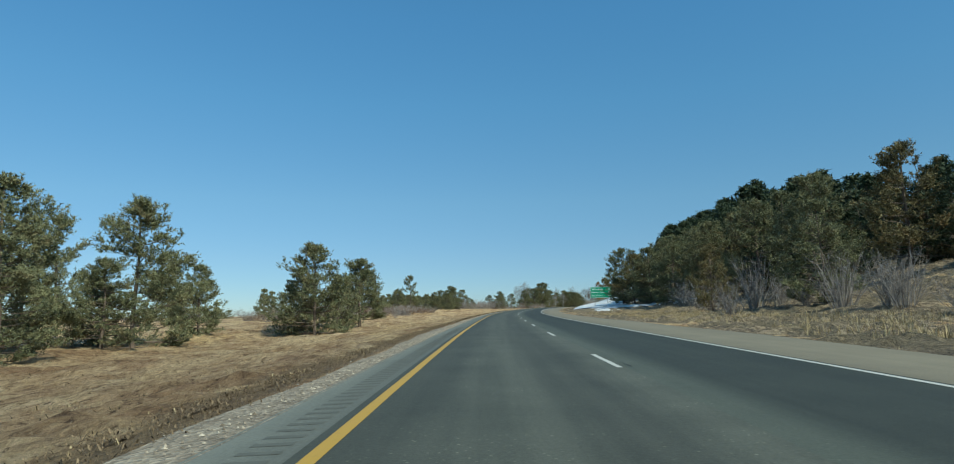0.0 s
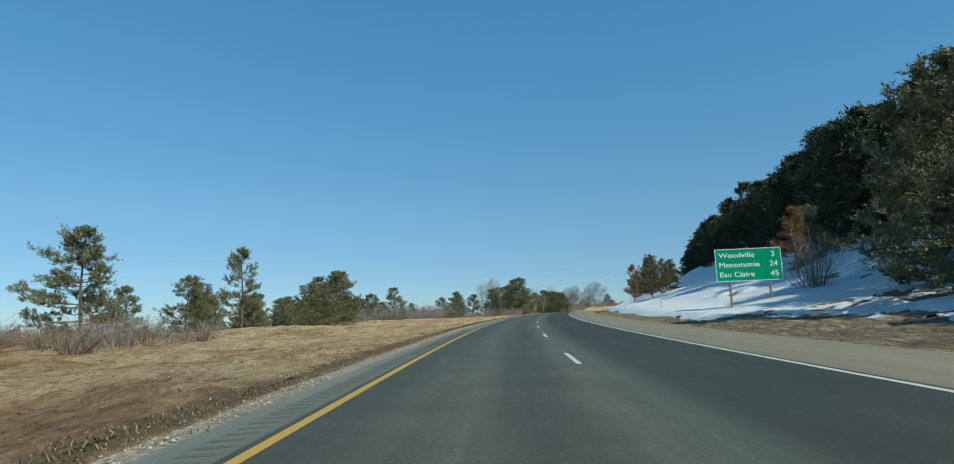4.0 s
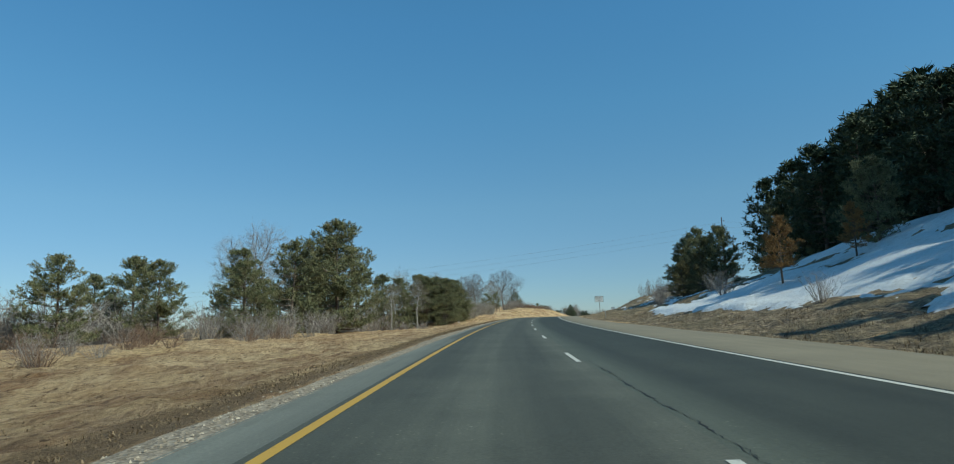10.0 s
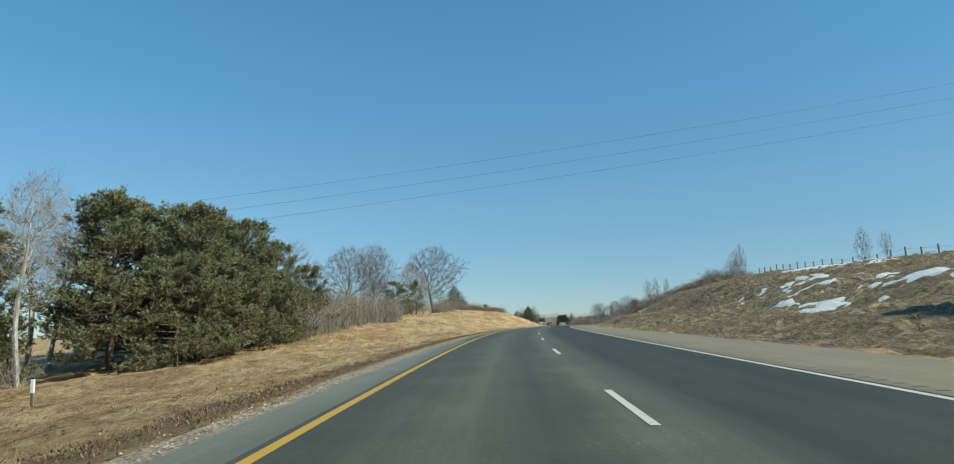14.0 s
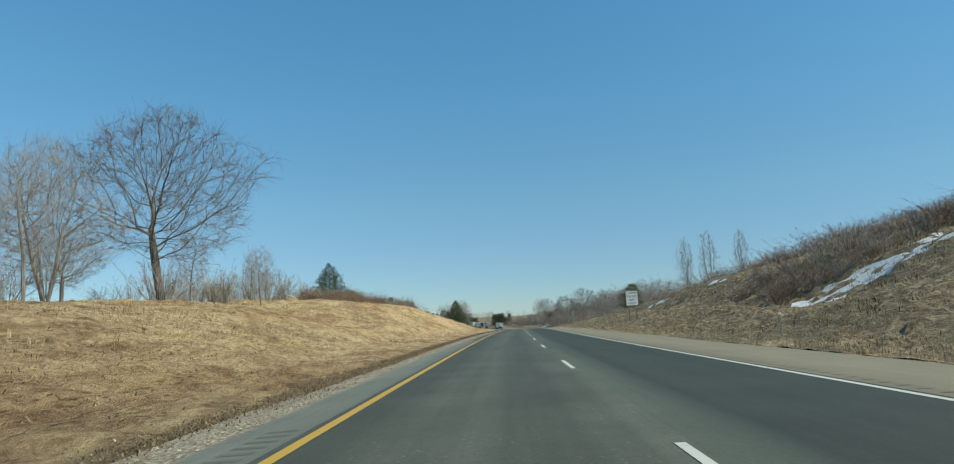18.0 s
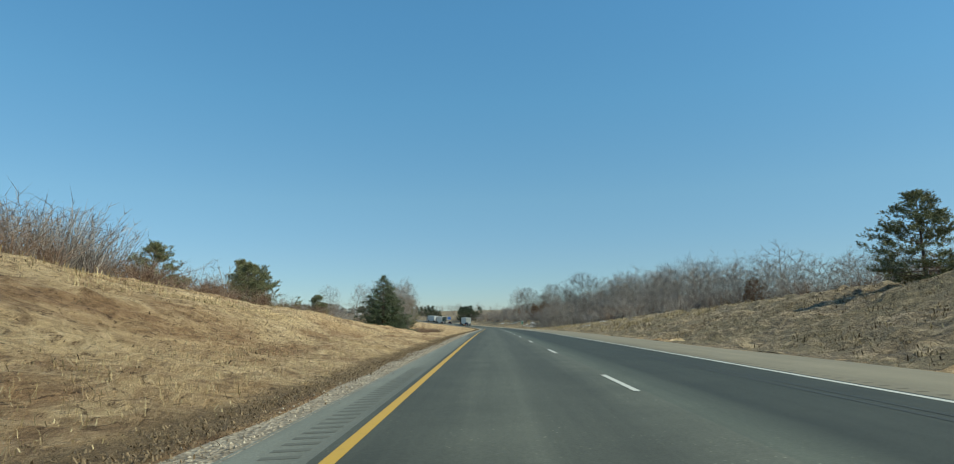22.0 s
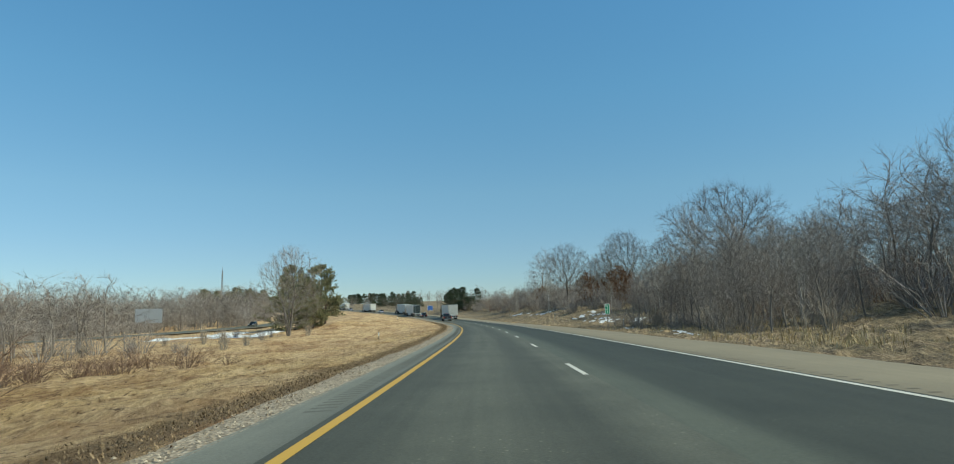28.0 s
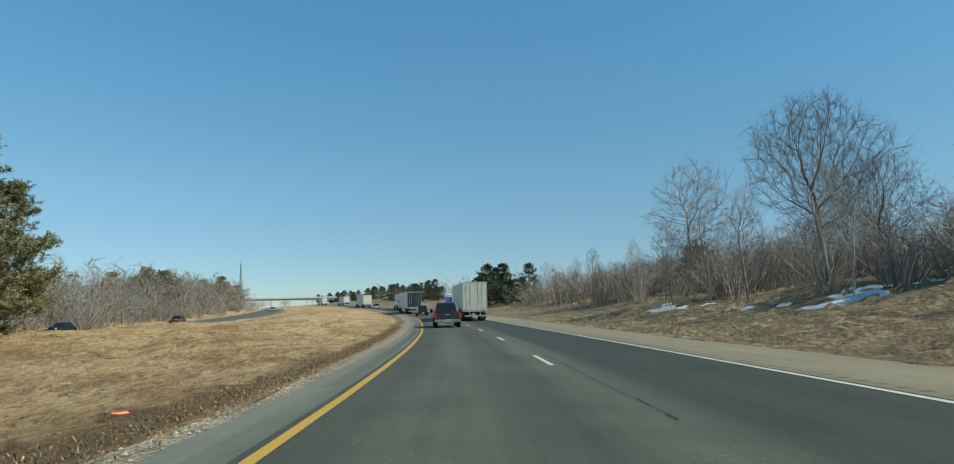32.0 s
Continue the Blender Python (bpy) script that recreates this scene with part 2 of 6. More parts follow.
def asphalt_build(dark, light, across=None, grain=1.0):
    """Worn asphalt: aggregate, long drag streaks and lighter or darker bands across the lane (offset, tone)."""
    def build(t, p):
        v = coords(t)
        uv = t.nodes.new("ShaderNodeUVMap")
        mp = t.nodes.new("ShaderNodeMapping")
        mp.inputs["Scale"].default_value = (.025, 1.0, 1)
        t.links.new(uv.outputs[0], mp.inputs[0])
        streaks = noise_tex(t, mp.outputs[0], 2.2, 5, .65)
        patch = noise_tex(t, v, .55, 6, .62)
        grit = noise_tex(t, v, 26, 3, .8)
        speck = node(t, "ShaderNodeTexVoronoi", Scale=17.0)
        t.links.new(v, speck.inputs["Vector"])
        base = ramp(t, grit, [(.36, dark), (.64, light)])
        base = mix(t, .42, base, ramp(t, patch, [(.36, dark), (.64, light)]))
        base = mix(t, .30, base, ramp(t, streaks, [(.38, dark), (.62, light)]))
        stones = ramp(t, speck.outputs["Color"], [(.70, (1, 1, 1)), (.80, (1 + .9 * grain, 1 + .88 * grain, 1 + .8 * grain))])
        stones = mix(t, ramp(t, speck.outputs["Distance"], [(.12, (1, 1, 1)), (.32, (0, 0, 0))]), (1, 1, 1), stones)
        base = mix(t, ramp(t, patch, [(.40, (0, 0, 0)), (.60, (1, 1, 1))]), base, mix(t, 1.0, base, stones, 'MULTIPLY'))
        if across:
            sp = t.nodes.new("ShaderNodeSeparateXYZ")
            t.links.new(uv.outputs[0], sp.inputs[0])
            wob = node(t, "ShaderNodeMath")
            wob.operation = 'MULTIPLY_ADD'
            t.links.new(patch, wob.inputs[0])
            wob.inputs[1].default_value = .5
            t.links.new(sp.outputs[1], wob.inputs[2])
            rg = node(t, "ShaderNodeMapRange")
            rg.inputs[1].default_value, rg.inputs[2].default_value = across[0][0] + .25, across[-1][0] + .25
            t.links.new(wob.outputs[0], rg.inputs[0])
            w = across[-1][0] - across[0][0]
            base = mix(t, 1.0, base, ramp(t, rg.outputs[0], [((d - across[0][0]) / w, (k, k, k)) for d, k in across]), 'MULTIPLY')
        t.links.new(base, p.inputs["Base Color"])
        p.inputs["Roughness"].default_value = .78
        p.inputs["Specular IOR Level"].default_value = .42
        bump(t, p, grit, .5, .008)
    return build


ASPHALT_LEFT = material("asphalt_worn", asphalt_build((.046, .046, .033), (.102, .100, .074), ((-3.9, .85), (-3.2, .82), (-2.5, 1.12), (-1.9, 1.22), (-1.3, .88), (-.8, .85), (-.2, 1.25), (.12, 1.35)), 1.8))
ASPHALT_RIGHT = material("asphalt_dark", asphalt_build((.028, .030, .022), (.058, .060, .044), ((.12, 2.1), (.55, 1.75), (1.05, .90), (1.7, .95), (2.4, .95), (3.0, .85), (3.9, .95)), 1.4))
SHOULDER_LEFT = material("shoulder_grey", asphalt_build((.115, .113, .088), (.225, .220, .176), ((-4.8, 1.05), (-4.5, 1.0), (-4.0, .8), (-3.9, .75)), .5))
SHOULDER_RIGHT = material("shoulder_tan", asphalt_build((.172, .142, .092), (.262, .217, .144), ((3.9, .86), (4.3, .95), (5.5, 1.08), (7.3, 1.0)), .35))


def line_build(col, worn):
    def build(t, p):
        v = coords(t)
        n = noise_tex(t, v, 9, 7, .75)
        t.links.new(ramp(t, n, [(.30, worn), (.42, col)]), p.inputs["Base Color"])
        p.inputs["Roughness"].default_value = .6
    return build


YELLOW = material("yellow_line_paint", line_build((.50, .29, .035), (.30, .19, .05)))
WHITE_LINE = material("white_line_paint", line_build((.56, .53, .45), (.26, .25, .21)))
TAR = plain("tar", (.018, .017, .014), .8, 0, .4, 20)


def grass_build(t, p):
    v = coords(t)
    uv = t.nodes.new("ShaderNodeUVMap")
    mp = t.nodes.new("ShaderNodeMapping")
    mp.inputs["Scale"].default_value = (.55, 1.0, 1)
    mp.inputs["Rotation"].default_value = (0, 0, .3)
    t.links.new(uv.outputs[0], mp.inputs[0])
    big = noise_tex(t, v, .07, 5, .62, .6)
    matted = noise_tex(t, mp.outputs[0], 1.9, 9, .70, 1.6)
    fine = noise_tex(t, mp.outputs[0], 16, 6, .78, 1.4)
    patch = noise_tex(t, mp.outputs[0], .22, 9, .70, 1.4)
    speck = noise_tex(t, mp.outputs[0], 3.4, 8, .76, 1.6)
    straw = ramp(t, matted, [(.36, (.19, .110, .054)), (.44, (.45, .295, .150)), (.52, (.63, .440, .232)), (.62, (.76, .565, .335))])
    straw = mix(t, .40, straw, ramp(t, fine, [(.36, (.18, .112, .055)), (.64, (.78, .59, .36))]))
    russet = ramp(t, matted, [(.38, (.085, .045, .022)), (.48, (.235, .132, .068)), (.62, (.46, .285, .155))])
    straw = mix(t, ramp(t, patch, [(.45, (0, 0, 0)), (.60, (.82, .82, .82))]), straw, mix(t, .4, russet, ramp(t, fine, [(.38, (.12, .062, .028)), (.62, (.42, .25, .13))])))
    straw = mix(t, ramp(t, speck, [(.555, (0, 0, 0)), (.62, (.9, .9, .9))]), straw, (.085, .047, .023))
    tone = ramp(t, big, [(.32, (.94, .85, .76)), (.5, (1.1, 1.1, 1.1)), (.68, (1.1, 1.05, .89))])
    col = mix(t, 1.0, straw, tone, 'MULTIPLY')
    # the band of trodden brown weed thatch next to the gravel of the left side
    sp = t.nodes.new("ShaderNodeSeparateXYZ")
    t.links.new(uv.outputs[0], sp.inputs[0])
    wob = node(t, "ShaderNodeMath")
    wob.operation = 'MULTIPLY_ADD'
    t.links.new(patch, wob.inputs[0])
    wob.inputs[1].default_value = 2.2
    t.links.new(sp.outputs[1], wob.inputs[2])
    rg = node(t, "ShaderNodeMapRange")
    rg.inputs[1].default_value, rg.inputs[2].default_value = -6.6, -4.2
    t.links.new(wob.outputs[0], rg.inputs[0])
    band = ramp(t, rg.outputs[0], [(0, (0, 0, 0)), (.42, (.1, .1, .1)), (.56, (.8, .8, .8)), (.86, (.8, .8, .8)), (1, (0, 0, 0))])
    col = mix(t, band, col, ramp(t, fine, [(.36, (.085, .055, .028)), (.64, (.30, .205, .115))]))
    t.links.new(col, p.inputs["Base Color"])
    p.inputs["Roughness"].default_value = .92
    p.inputs["Specular IOR Level"].default_value = .2
    add = node(t, "ShaderNodeMath")
    add.operation = 'MULTIPLY_ADD'
    t.links.new(fine, add.inputs[0])
    add.inputs[1].default_value = .35
    t.links.new(matted, add.inputs[2])
    bump(t, p, add.outputs[0], 1.0, .32)


GRASS = material("dry_matted_grass", grass_build)


def soil_build(t, p):
    v = coords(t)
    uv = t.nodes.new("ShaderNodeUVMap")
    mp = t.nodes.new("ShaderNodeMapping")
    mp.inputs["Scale"].default_value = (.6, 1.0, 1)
    t.links.new(uv.outputs[0], mp.inputs[0])
    n = noise_tex(t, mp.outputs[0], 1.5, 9, .76, 1.2)
    f = noise_tex(t, v, 9, 6, .75, .8)
    g = noise_tex(t, v, .16, 5, .65, .8)
    c = ramp(t, n, [(.40, (.020, .014, .009)), (.46, (.095, .064, .036)), (.52, (.245, .170, .094)), (.60, (.58, .425, .25))])
    c = mix(t, .40, c, ramp(t, f, [(.40, (.026, .018, .011)), (.60, (.50, .365, .215))]))
    c = mix(t, ramp(t, g, [(.44, (0, 0, 0)), (.58, (.5, .5, .5))]), c, ramp(t, f, [(.38, (.042, .034, .016)), (.62, (.24, .185, .090))]))
    t.links.new(c, p.inputs["Base Color"])
    p.inputs["Roughness"].default_value = .95
    bump(t, p, n, 1.0, .34)


SOIL = material("bare_soil_and_thatch", soil_build)


def gravel_build(t, p):
    v = coords(t)
    vo = node(t, "ShaderNodeTexVoronoi", Scale=17.0)
    t.links.new(v, vo.inputs["Vector"])
    n = noise_tex(t, v, 1.2, 6, .7)
    c = ramp(t, vo.outputs["Color"], [(0, (.085, .063, .040)), (.5, (.27, .21, .145)), (1, (.52, .43, .32))])
    c = mix(t, .35, c, ramp(t, n, [(.35, (.13, .092, .054)), (.65, (.45, .365, .255))]))
    t.links.new(c, p.inputs["Base Color"])
    p.inputs["Roughness"].default_value = .95
    bump(t, p, vo.outputs["Distance"], .8, .04)


GRAVEL = material("roadside_gravel", gravel_build)


def snow_build(t, p):
    v = coords(t)
    n = noise_tex(t, v, .8, 7, .65)
    f = noise_tex(t, v, 5, 6, .7)
    g = noise_tex(t, v, 16, 5, .75)
    c = ramp(t, n, [(.28, (.50, .47, .43)), (.45, (.70, .69, .68)), (.7, (.80, .80, .80))])
    c = mix(t, .35, c, ramp(t, f, [(.36, (.40, .36, .31)), (.52, (.78, .77, .76))]))
    c = mix(t, ramp(t, g, [(.60, (0, 0, 0)), (.70, (.6, .6, .6))]), c, (.26, .21, .15))
    t.links.new(c, p.inputs["Base Color"])
    p.inputs["Roughness"].default_value = .7
    bump(t, p, f, 1.0, .14)


SNOW = material("old_snow", snow_build)


def tinted(name, a, b, rough=.75):
    def build(t, p):
        t.links.new(random_tint(t, a, b), p.inputs["Base Color"])
        p.inputs["Roughness"].default_value = rough
        p.inputs["Specular IOR Level"].default_value = .25
    return material(name, build)


def needle_material(name, old, young, dead):
    """Needles whose tone changes from clump to clump, with older brownish ones among them."""
    def build(t, p):
        v = coords(t)
        clump = noise_tex(t, v, 1.5, 3, .6)
        c = mix(t, ramp(t, clump, [(.40, (0, 0, 0)), (.60, (1, 1, 1))]), old, young)
        c = mix(t, .45, c, random_tint(t, old, young))
        brown = noise_tex(t, v, .8, 4, .6)
        c = mix(t, ramp(t, brown, [(.55, (0, 0, 0)), (.68, (.7, .7, .7))]), c, dead)
        t.links.new(c, p.inputs["Base Color"])
        p.inputs["Roughness"].default_value = .7
        p.inputs["Specular IOR Level"].default_value = .3
    return material(name, build)


NEEDLES = needle_material("pine_needles", (.075, .085, .040), (.285, .275, .140), (.25, .195, .105))
NEEDLES_OLIVE = needle_material("olive_pine_needles", (.080, .070, .030), (.29, .235, .105), (.30, .19, .08))
# pine needles seen against the sun: their shade is put into the colour
NEEDLES_SHADED = needle_material("shaded_pine_needles", (.018, .032, .017), (.085, .108, .052), (.07, .075, .035))
NEEDLES_RUST = tinted("rusty_pine_needles", (.15, .085, .032), (.40, .235, .090))
NEEDLES_SPRUCE = needle_material("spruce_needles", (.026, .042, .024), (.135, .160, .080), (.10, .10, .05))
LEAF_BROWN = tinted("dry_oak_leaves", (.085, .042, .021), (.22, .115, .055))
TWIG = tinted("grey_brown_twigs", (.165, .140, .123), (.39, .342, .305), .85)
TWIG_DARK = tinted("dark_brown_twigs", (.085, .070, .060), (.225, .192, .166), .85)
TWIG_RED = tinted("red_brown_twigs", (.130, .082, .060), (.27, .178, .122), .85)
TWIG_PALE = tinted("pale_twigs", (.19, .160, .130), (.37, .325, .27), .85)
BLADE = tinted("dry_grass_blades", (.26, .185, .085), (.56, .44, .25), .85)
WEED = tinted("brown_weed_blades", (.080, .054, .030), (.29, .205, .118), .85)
STONES = tinted("pebbles", (.14, .108, .075), (.52, .44, .335), .9)


def bark_build(dark, light, sc):
    def build(t, p):
        v = coords(t, (1, 1, .3))
        n = noise_tex(t, v, sc, 7, .7)
        t.links.new(ramp(t, n, [(.35, dark), (.65, light)]), p.inputs["Base Color"])
        p.inputs["Roughness"].default_value = .9
        bump(t, p, n, .7, .03)
    return build


BARK = material("grey_bark", bark_build((.105, .090, .077), (.30, .262, .226), 8))
BARK_DARK = material("dark_bark", bark_build((.070, .058, .048), (.215, .182, .152), 8))
BARK_PINE = material("pine_bark", bark_build((.07, .048, .034), (.20, .15, .11), 7))
BARK_BIRCH = material("birch_bark", bark_build((.22, .20, .175), (.62, .59, .54), 5))


def sign_build(col):
    def build(t, p):
        v = coords(t)
        n = noise_tex(t, v, 1.5, 5, .6)
        t.links.new(ramp(t, n, [(.3, tuple(c * .88 for c in col)), (.7, col)]), p.inputs["Base Color"])
        p.inputs["Roughness"].default_value = .42
    return build


GREEN_SIGN = material("green_sign_sheeting", sign_build((.006, .27, .135)))
WHITE_SIGN = material("white_sign_sheeting", sign_build((.74, .75, .73)))
BLACK_INK = plain("black_lettering", (.012, .012, .013), .5)
WHITE_INK = plain("white_lettering", (.80, .81, .80), .45, 0, .04)
WOOD_POST = material("weathered_post_wood", bark_build((.13, .105, .08), (.27, .225, .175), 9))
STEEL = plain("galvanised_steel", (.36, .37, .38), .42, .85, .15, 6)
DARK_WOOD = plain("creosoted_pole_wood", (.075, .055, .042), .85, 0, .3, 5)

# ---- mesh helpers ----
def mesh_np(name, verts, faces, mats, mat_index=None, uv=None, smooth=False):
    me = bpy.data.meshes.new(name)
    me.from_pydata(np.asarray(verts, float).tolist(), [], faces if isinstance(faces, list) else faces.tolist())
    for m in mats if isinstance(mats, (list, tuple)) else [mats]:
        me.materials.append(m)
    if mat_index is not None:
        me.polygons.foreach_set("material_index", np.asarray(mat_index, np.int32))
    if uv is not None:
        lay = me.uv_layers.new(name="UVMap")
        idx = np.empty(len(me.loops), np.int32)
        me.loops.foreach_get("vertex_index", idx)
        lay.data.foreach_set("uv", np.asarray(uv, np.float32)[idx].ravel())
    if smooth:
        me.polygons.foreach_set("use_smooth", np.ones(len(me.polygons), bool))
    me.update()
    return me


def part(name, bm, mat, parent, label=""):
    """Links a bmesh (or a mesh) as one mesh object under a thing or a part."""
    if isinstance(bm, bpy.types.Mesh):
        me = bm
    else:
        me = bpy.data.meshes.new(name)
        bm.to_mesh(me)
        bm.free()
        me.materials.append(mat)
    ob = new(name, me)
    ob.parent = parent
    if label:
        ob["label"] = label
    return ob


def thing(name, label, category, group="", kind="", at=None):
    ob = new(name)
    ob.empty_display_size = .3
    tagged(ob, label, category, group, kind)
    if at is not None:
        ob.matrix_basis = at
    return ob


def box(bm, x0, x1, y0, y1, z0, z1, bevel=0.0, taper=None):
    vs = [bm.verts.new((x, y, z)) for z in (z0, z1) for y in (y0, y1) for x in (x0, x1)]
    if taper:
        for v in vs[4:]:
            v.co.x = (v.co.x - (x0 + x1) / 2) * taper[0] + (x0 + x1) / 2
            v.co.y = (v.co.y - (y0 + y1) / 2) * taper[1] + (y0 + y1) / 2
    fs = [bm.faces.new([vs[i] for i in f]) for f in ((0, 2, 3, 1), (4, 5, 7, 6), (0, 1, 5, 4), (2, 6, 7, 3), (0, 4, 6, 2), (1, 3, 7, 5))]
    if bevel:
        ed = {e for f in fs for e in f.edges}
        bmesh.ops.bevel(bm, geom=list(ed), offset=bevel, segments=2, affect='EDGES', profile=.6)
    return bm


def new_box(*a, **k):
    return box(bmesh.new(), *a, **k)


def tube(bm, p0, p1, r0, r1, n=8):
    p0, p1 = Vector(p0), Vector(p1)
    q = (p1 - p0).to_track_quat('Z', 'Y').to_matrix()
    rings = []
    for p, r in ((p0, r0), (p1, r1)):
        rings.append([bm.verts.new(p + q @ Vector((math.cos(2 * math.pi * k / n) * r, math.sin(2 * math.pi * k / n) * r, 0))) for k in range(n)])
    for k in range(n):
        bm.faces.new((rings[0][k], rings[0][(k + 1) % n], rings[1][(k + 1) % n], rings[1][k]))
    bm.faces.new(list(reversed(rings[0])))
    bm.faces.new(rings[1])
    return bm


def strip(name, s, ds, zs, mat, label, kind="structure", category="road", parent=None, thick=0.0):
    """A strip along the road through the offsets ds (arrays or numbers) at the heights zs."""
    s = np.asarray(s, float)
    cols = [np.broadcast_to(np.asarray(d, float), s.shape) for d in ds]
    hs = [np.broadcast_to(np.asarray(z, float), s.shape) for z in zs]
    v = np.concatenate([sdz(s, d, z) for d, z in zip(cols, hs)])
    uv = np.concatenate([np.stack([s, d], -1) for d in cols])
    n, f = len(s), []
    for k in range(len(cols) - 1):
        i = np.arange(n - 1)
        f.append(np.stack([k * n + i, (k + 1) * n + i, (k + 1) * n + i + 1, k * n + i + 1], -1))
    ob = new(name, mesh_np(name, v, np.concatenate(f), mat, uv=uv))
    if parent:
        ob.parent = parent
    else:
        tagged(ob, label, category, "", kind)
    return ob


rng = np.random.default_rng(7)

# ---- ground ----
def ground_sheet():
    s = np.concatenate([np.arange(-100, 960, 2.5), np.arange(960, 1601, 10.0)])
    dr = np.concatenate([[7.0, 7.6, 8.3], np.arange(9, 20, 1.0), np.arange(20, 48, 2.0), [52, 58, 66, 78, 95, 120, 160, 220]])
    dl = np.concatenate([[4.7, 5.3, 6.0, 6.6, 7.2], np.arange(8, 20, 1.0), np.arange(20, 48, 2.0), [52, 58, 66, 78, 95, 120, 160, 220]])
    d = np.concatenate([-dl[::-1], dr])
    S, D = np.meshgrid(s, d, indexing='ij')
    Z = ground_rel(S, D) - np.where((D > -4.8) & (D < 7.1), .02, 0)
    P = sdz(S, D, Z).reshape(-1, 3)
    n, m = S.shape
    i, j = np.meshgrid(np.arange(n - 1), np.arange(m - 1), indexing='ij')
    a = (i * m + j).ravel()
    faces = np.stack([a, a + 1, a + m + 1, a + m], -1).tolist()
    faces = [(f[0], f[1], f[2], f[3]) for f in faces]
    # the rim runs out to the horizon
    rim = [k for k in range(m)] + [k * m + m - 1 for k in range(1, n)] + [(n - 1) * m + k for k in range(m - 2, -1, -1)] + [k * m for k in range(n - 2, 0, -1)]
    c = np.array([150.0, 760.0])
    out = []
    base = len(P)
    for r_, k in enumerate(rim):
        v = P[k, :2] - c
        out.append((c[0] + v[0] * 5, c[1] + v[1] * 5, -4.0))
    P = np.concatenate([P, np.array(out)])
    q = len(rim)
    for k in range(q):
        faces.append((rim[k], base + k, base + (k + 1) % q, rim[(k + 1) % q]))
    uv = np.concatenate([np.stack([S.ravel(), D.ravel()], -1), np.array(out)[:, :2]])
    # the trodden, darker earth of the cut bank
    ob = new("ground", mesh_np("ground", P, faces, [GRASS, SOIL], uv=uv, smooth=True))
    sc, dc = (S[:-1, :-1] + S[1:, 1:]) / 2, (D[:-1, :-1] + D[1:, 1:]) / 2
    soil = (dc > 7.2) & (bumps(sc * .7 + 5, dc * 1.1) + np.clip((dc - 7.5) / 1.2, 0, 1) * .75 > -.15)
    idx = np.zeros(len(faces), np.int32)
    idx[:soil.size] = soil.ravel()
    ob.data.polygons.foreach_set("material_index", idx)
    tagged(ob, "dry matted tan grass and bare brown earth beside the road", "ground", "", "structure")


ground_sheet()

def matted(name, d0, d1, label, seed, step):
    """The lumpy thatch of last year's grass beside the road."""
    s = np.arange(-12, 905, step)
    d = np.arange(d0, d1, step)
    S, D = np.meshgrid(s, d, indexing='ij')
    n1 = np.array([noise.fractal((x * .55, y * .95, seed), .8, 2.2, 4) for x, y in zip(S.ravel(), D.ravel())]).reshape(S.shape)
    n2 = np.array([noise.noise((x * 1.5 + y * .5, y * 2.1 - x * .3, seed + 9)) for x, y in zip(S.ravel(), D.ravel())]).reshape(S.shape)
    fade = np.clip((np.abs(D) - min(abs(d0), abs(d1))) / 1.2, 0, 1)
    high = .22 if d0 < 0 else np.where((S > 100) & (S < 345), .16, .42)
    Z = ground_rel(S, D) + .05 * fade + (np.abs(n1) * high + (.10 if d0 < 0 else .20) * np.abs(n2) - .03) * (.25 + .75 * fade) - .03 * (1 - fade)
    P = sdz(S, D, Z).reshape(-1, 3)
    n, m = S.shape
    i, j = np.meshgrid(np.arange(n - 1), np.arange(m - 1), indexing='ij')
    k = (i * m + j).ravel()
    ob = new(name, mesh_np(name, P, np.stack([k, k + 1, k + m + 1, k + m], -1), [GRASS, SOIL], uv=np.stack([S.ravel(), D.ravel()], -1), smooth=True))
    if d0 > 0:
        sc, dc = S[:-1, :-1], D[:-1, :-1]
        soil = bumps(sc * .7 + 5, dc * 1.1) + n1[:-1, :-1] * .7 + np.clip((dc - 7.5) / 1.2, 0, 1) * .75 > -.15
        ob.data.polygons.foreach_set("material_index", soil.ravel().astype(np.int32))
    tagged(ob, label, "grass", "", "stuff")


matted("matted_grass", -30.0, -5.9, "flattened tan grass of last year on the left verge", 3.1, .38)
matted("matted_grass", 7.6, 42, "flattened tan grass and dark thatch on the right bank", 8.7, .5)

# ---- carriageway ----
S_ROAD = np.concatenate([np.arange(-110, 1000, 5.0), np.arange(1000, 1631, 15.0)])
road = strip("road", S_ROAD, (-3.9, -2.8, -1.9, -1.0, .12), (0, 0, 0, 0, 0), ASPHALT_LEFT, "worn grey asphalt lane with darker wheel tracks")
strip("road", S_ROAD, (.12, 1.0, 1.9, 2.8, 3.9), (0, 0, 0, 0, 0), ASPHALT_RIGHT, "dark newer asphalt lane")
strip("shoulder", S_ROAD, (-4.78, -3.9), (-.035, 0), SHOULDER_LEFT, "narrow grey asphalt shoulder", category="shoulder")
edge = 7.25 + .3 * np.sin(S_ROAD * .05) + .12 * np.sin(S_ROAD * .31)
strip("shoulder", S_ROAD, (3.9, 5.6, edge), (0, -.015, -.045), SHOULDER_RIGHT, "tan sandy paved shoulder", category="shoulder")
strip("edge_line", S_ROAD, (-3.79, -3.65), (.005, .005), YELLOW, "yellow painted edge line", category="road marking")
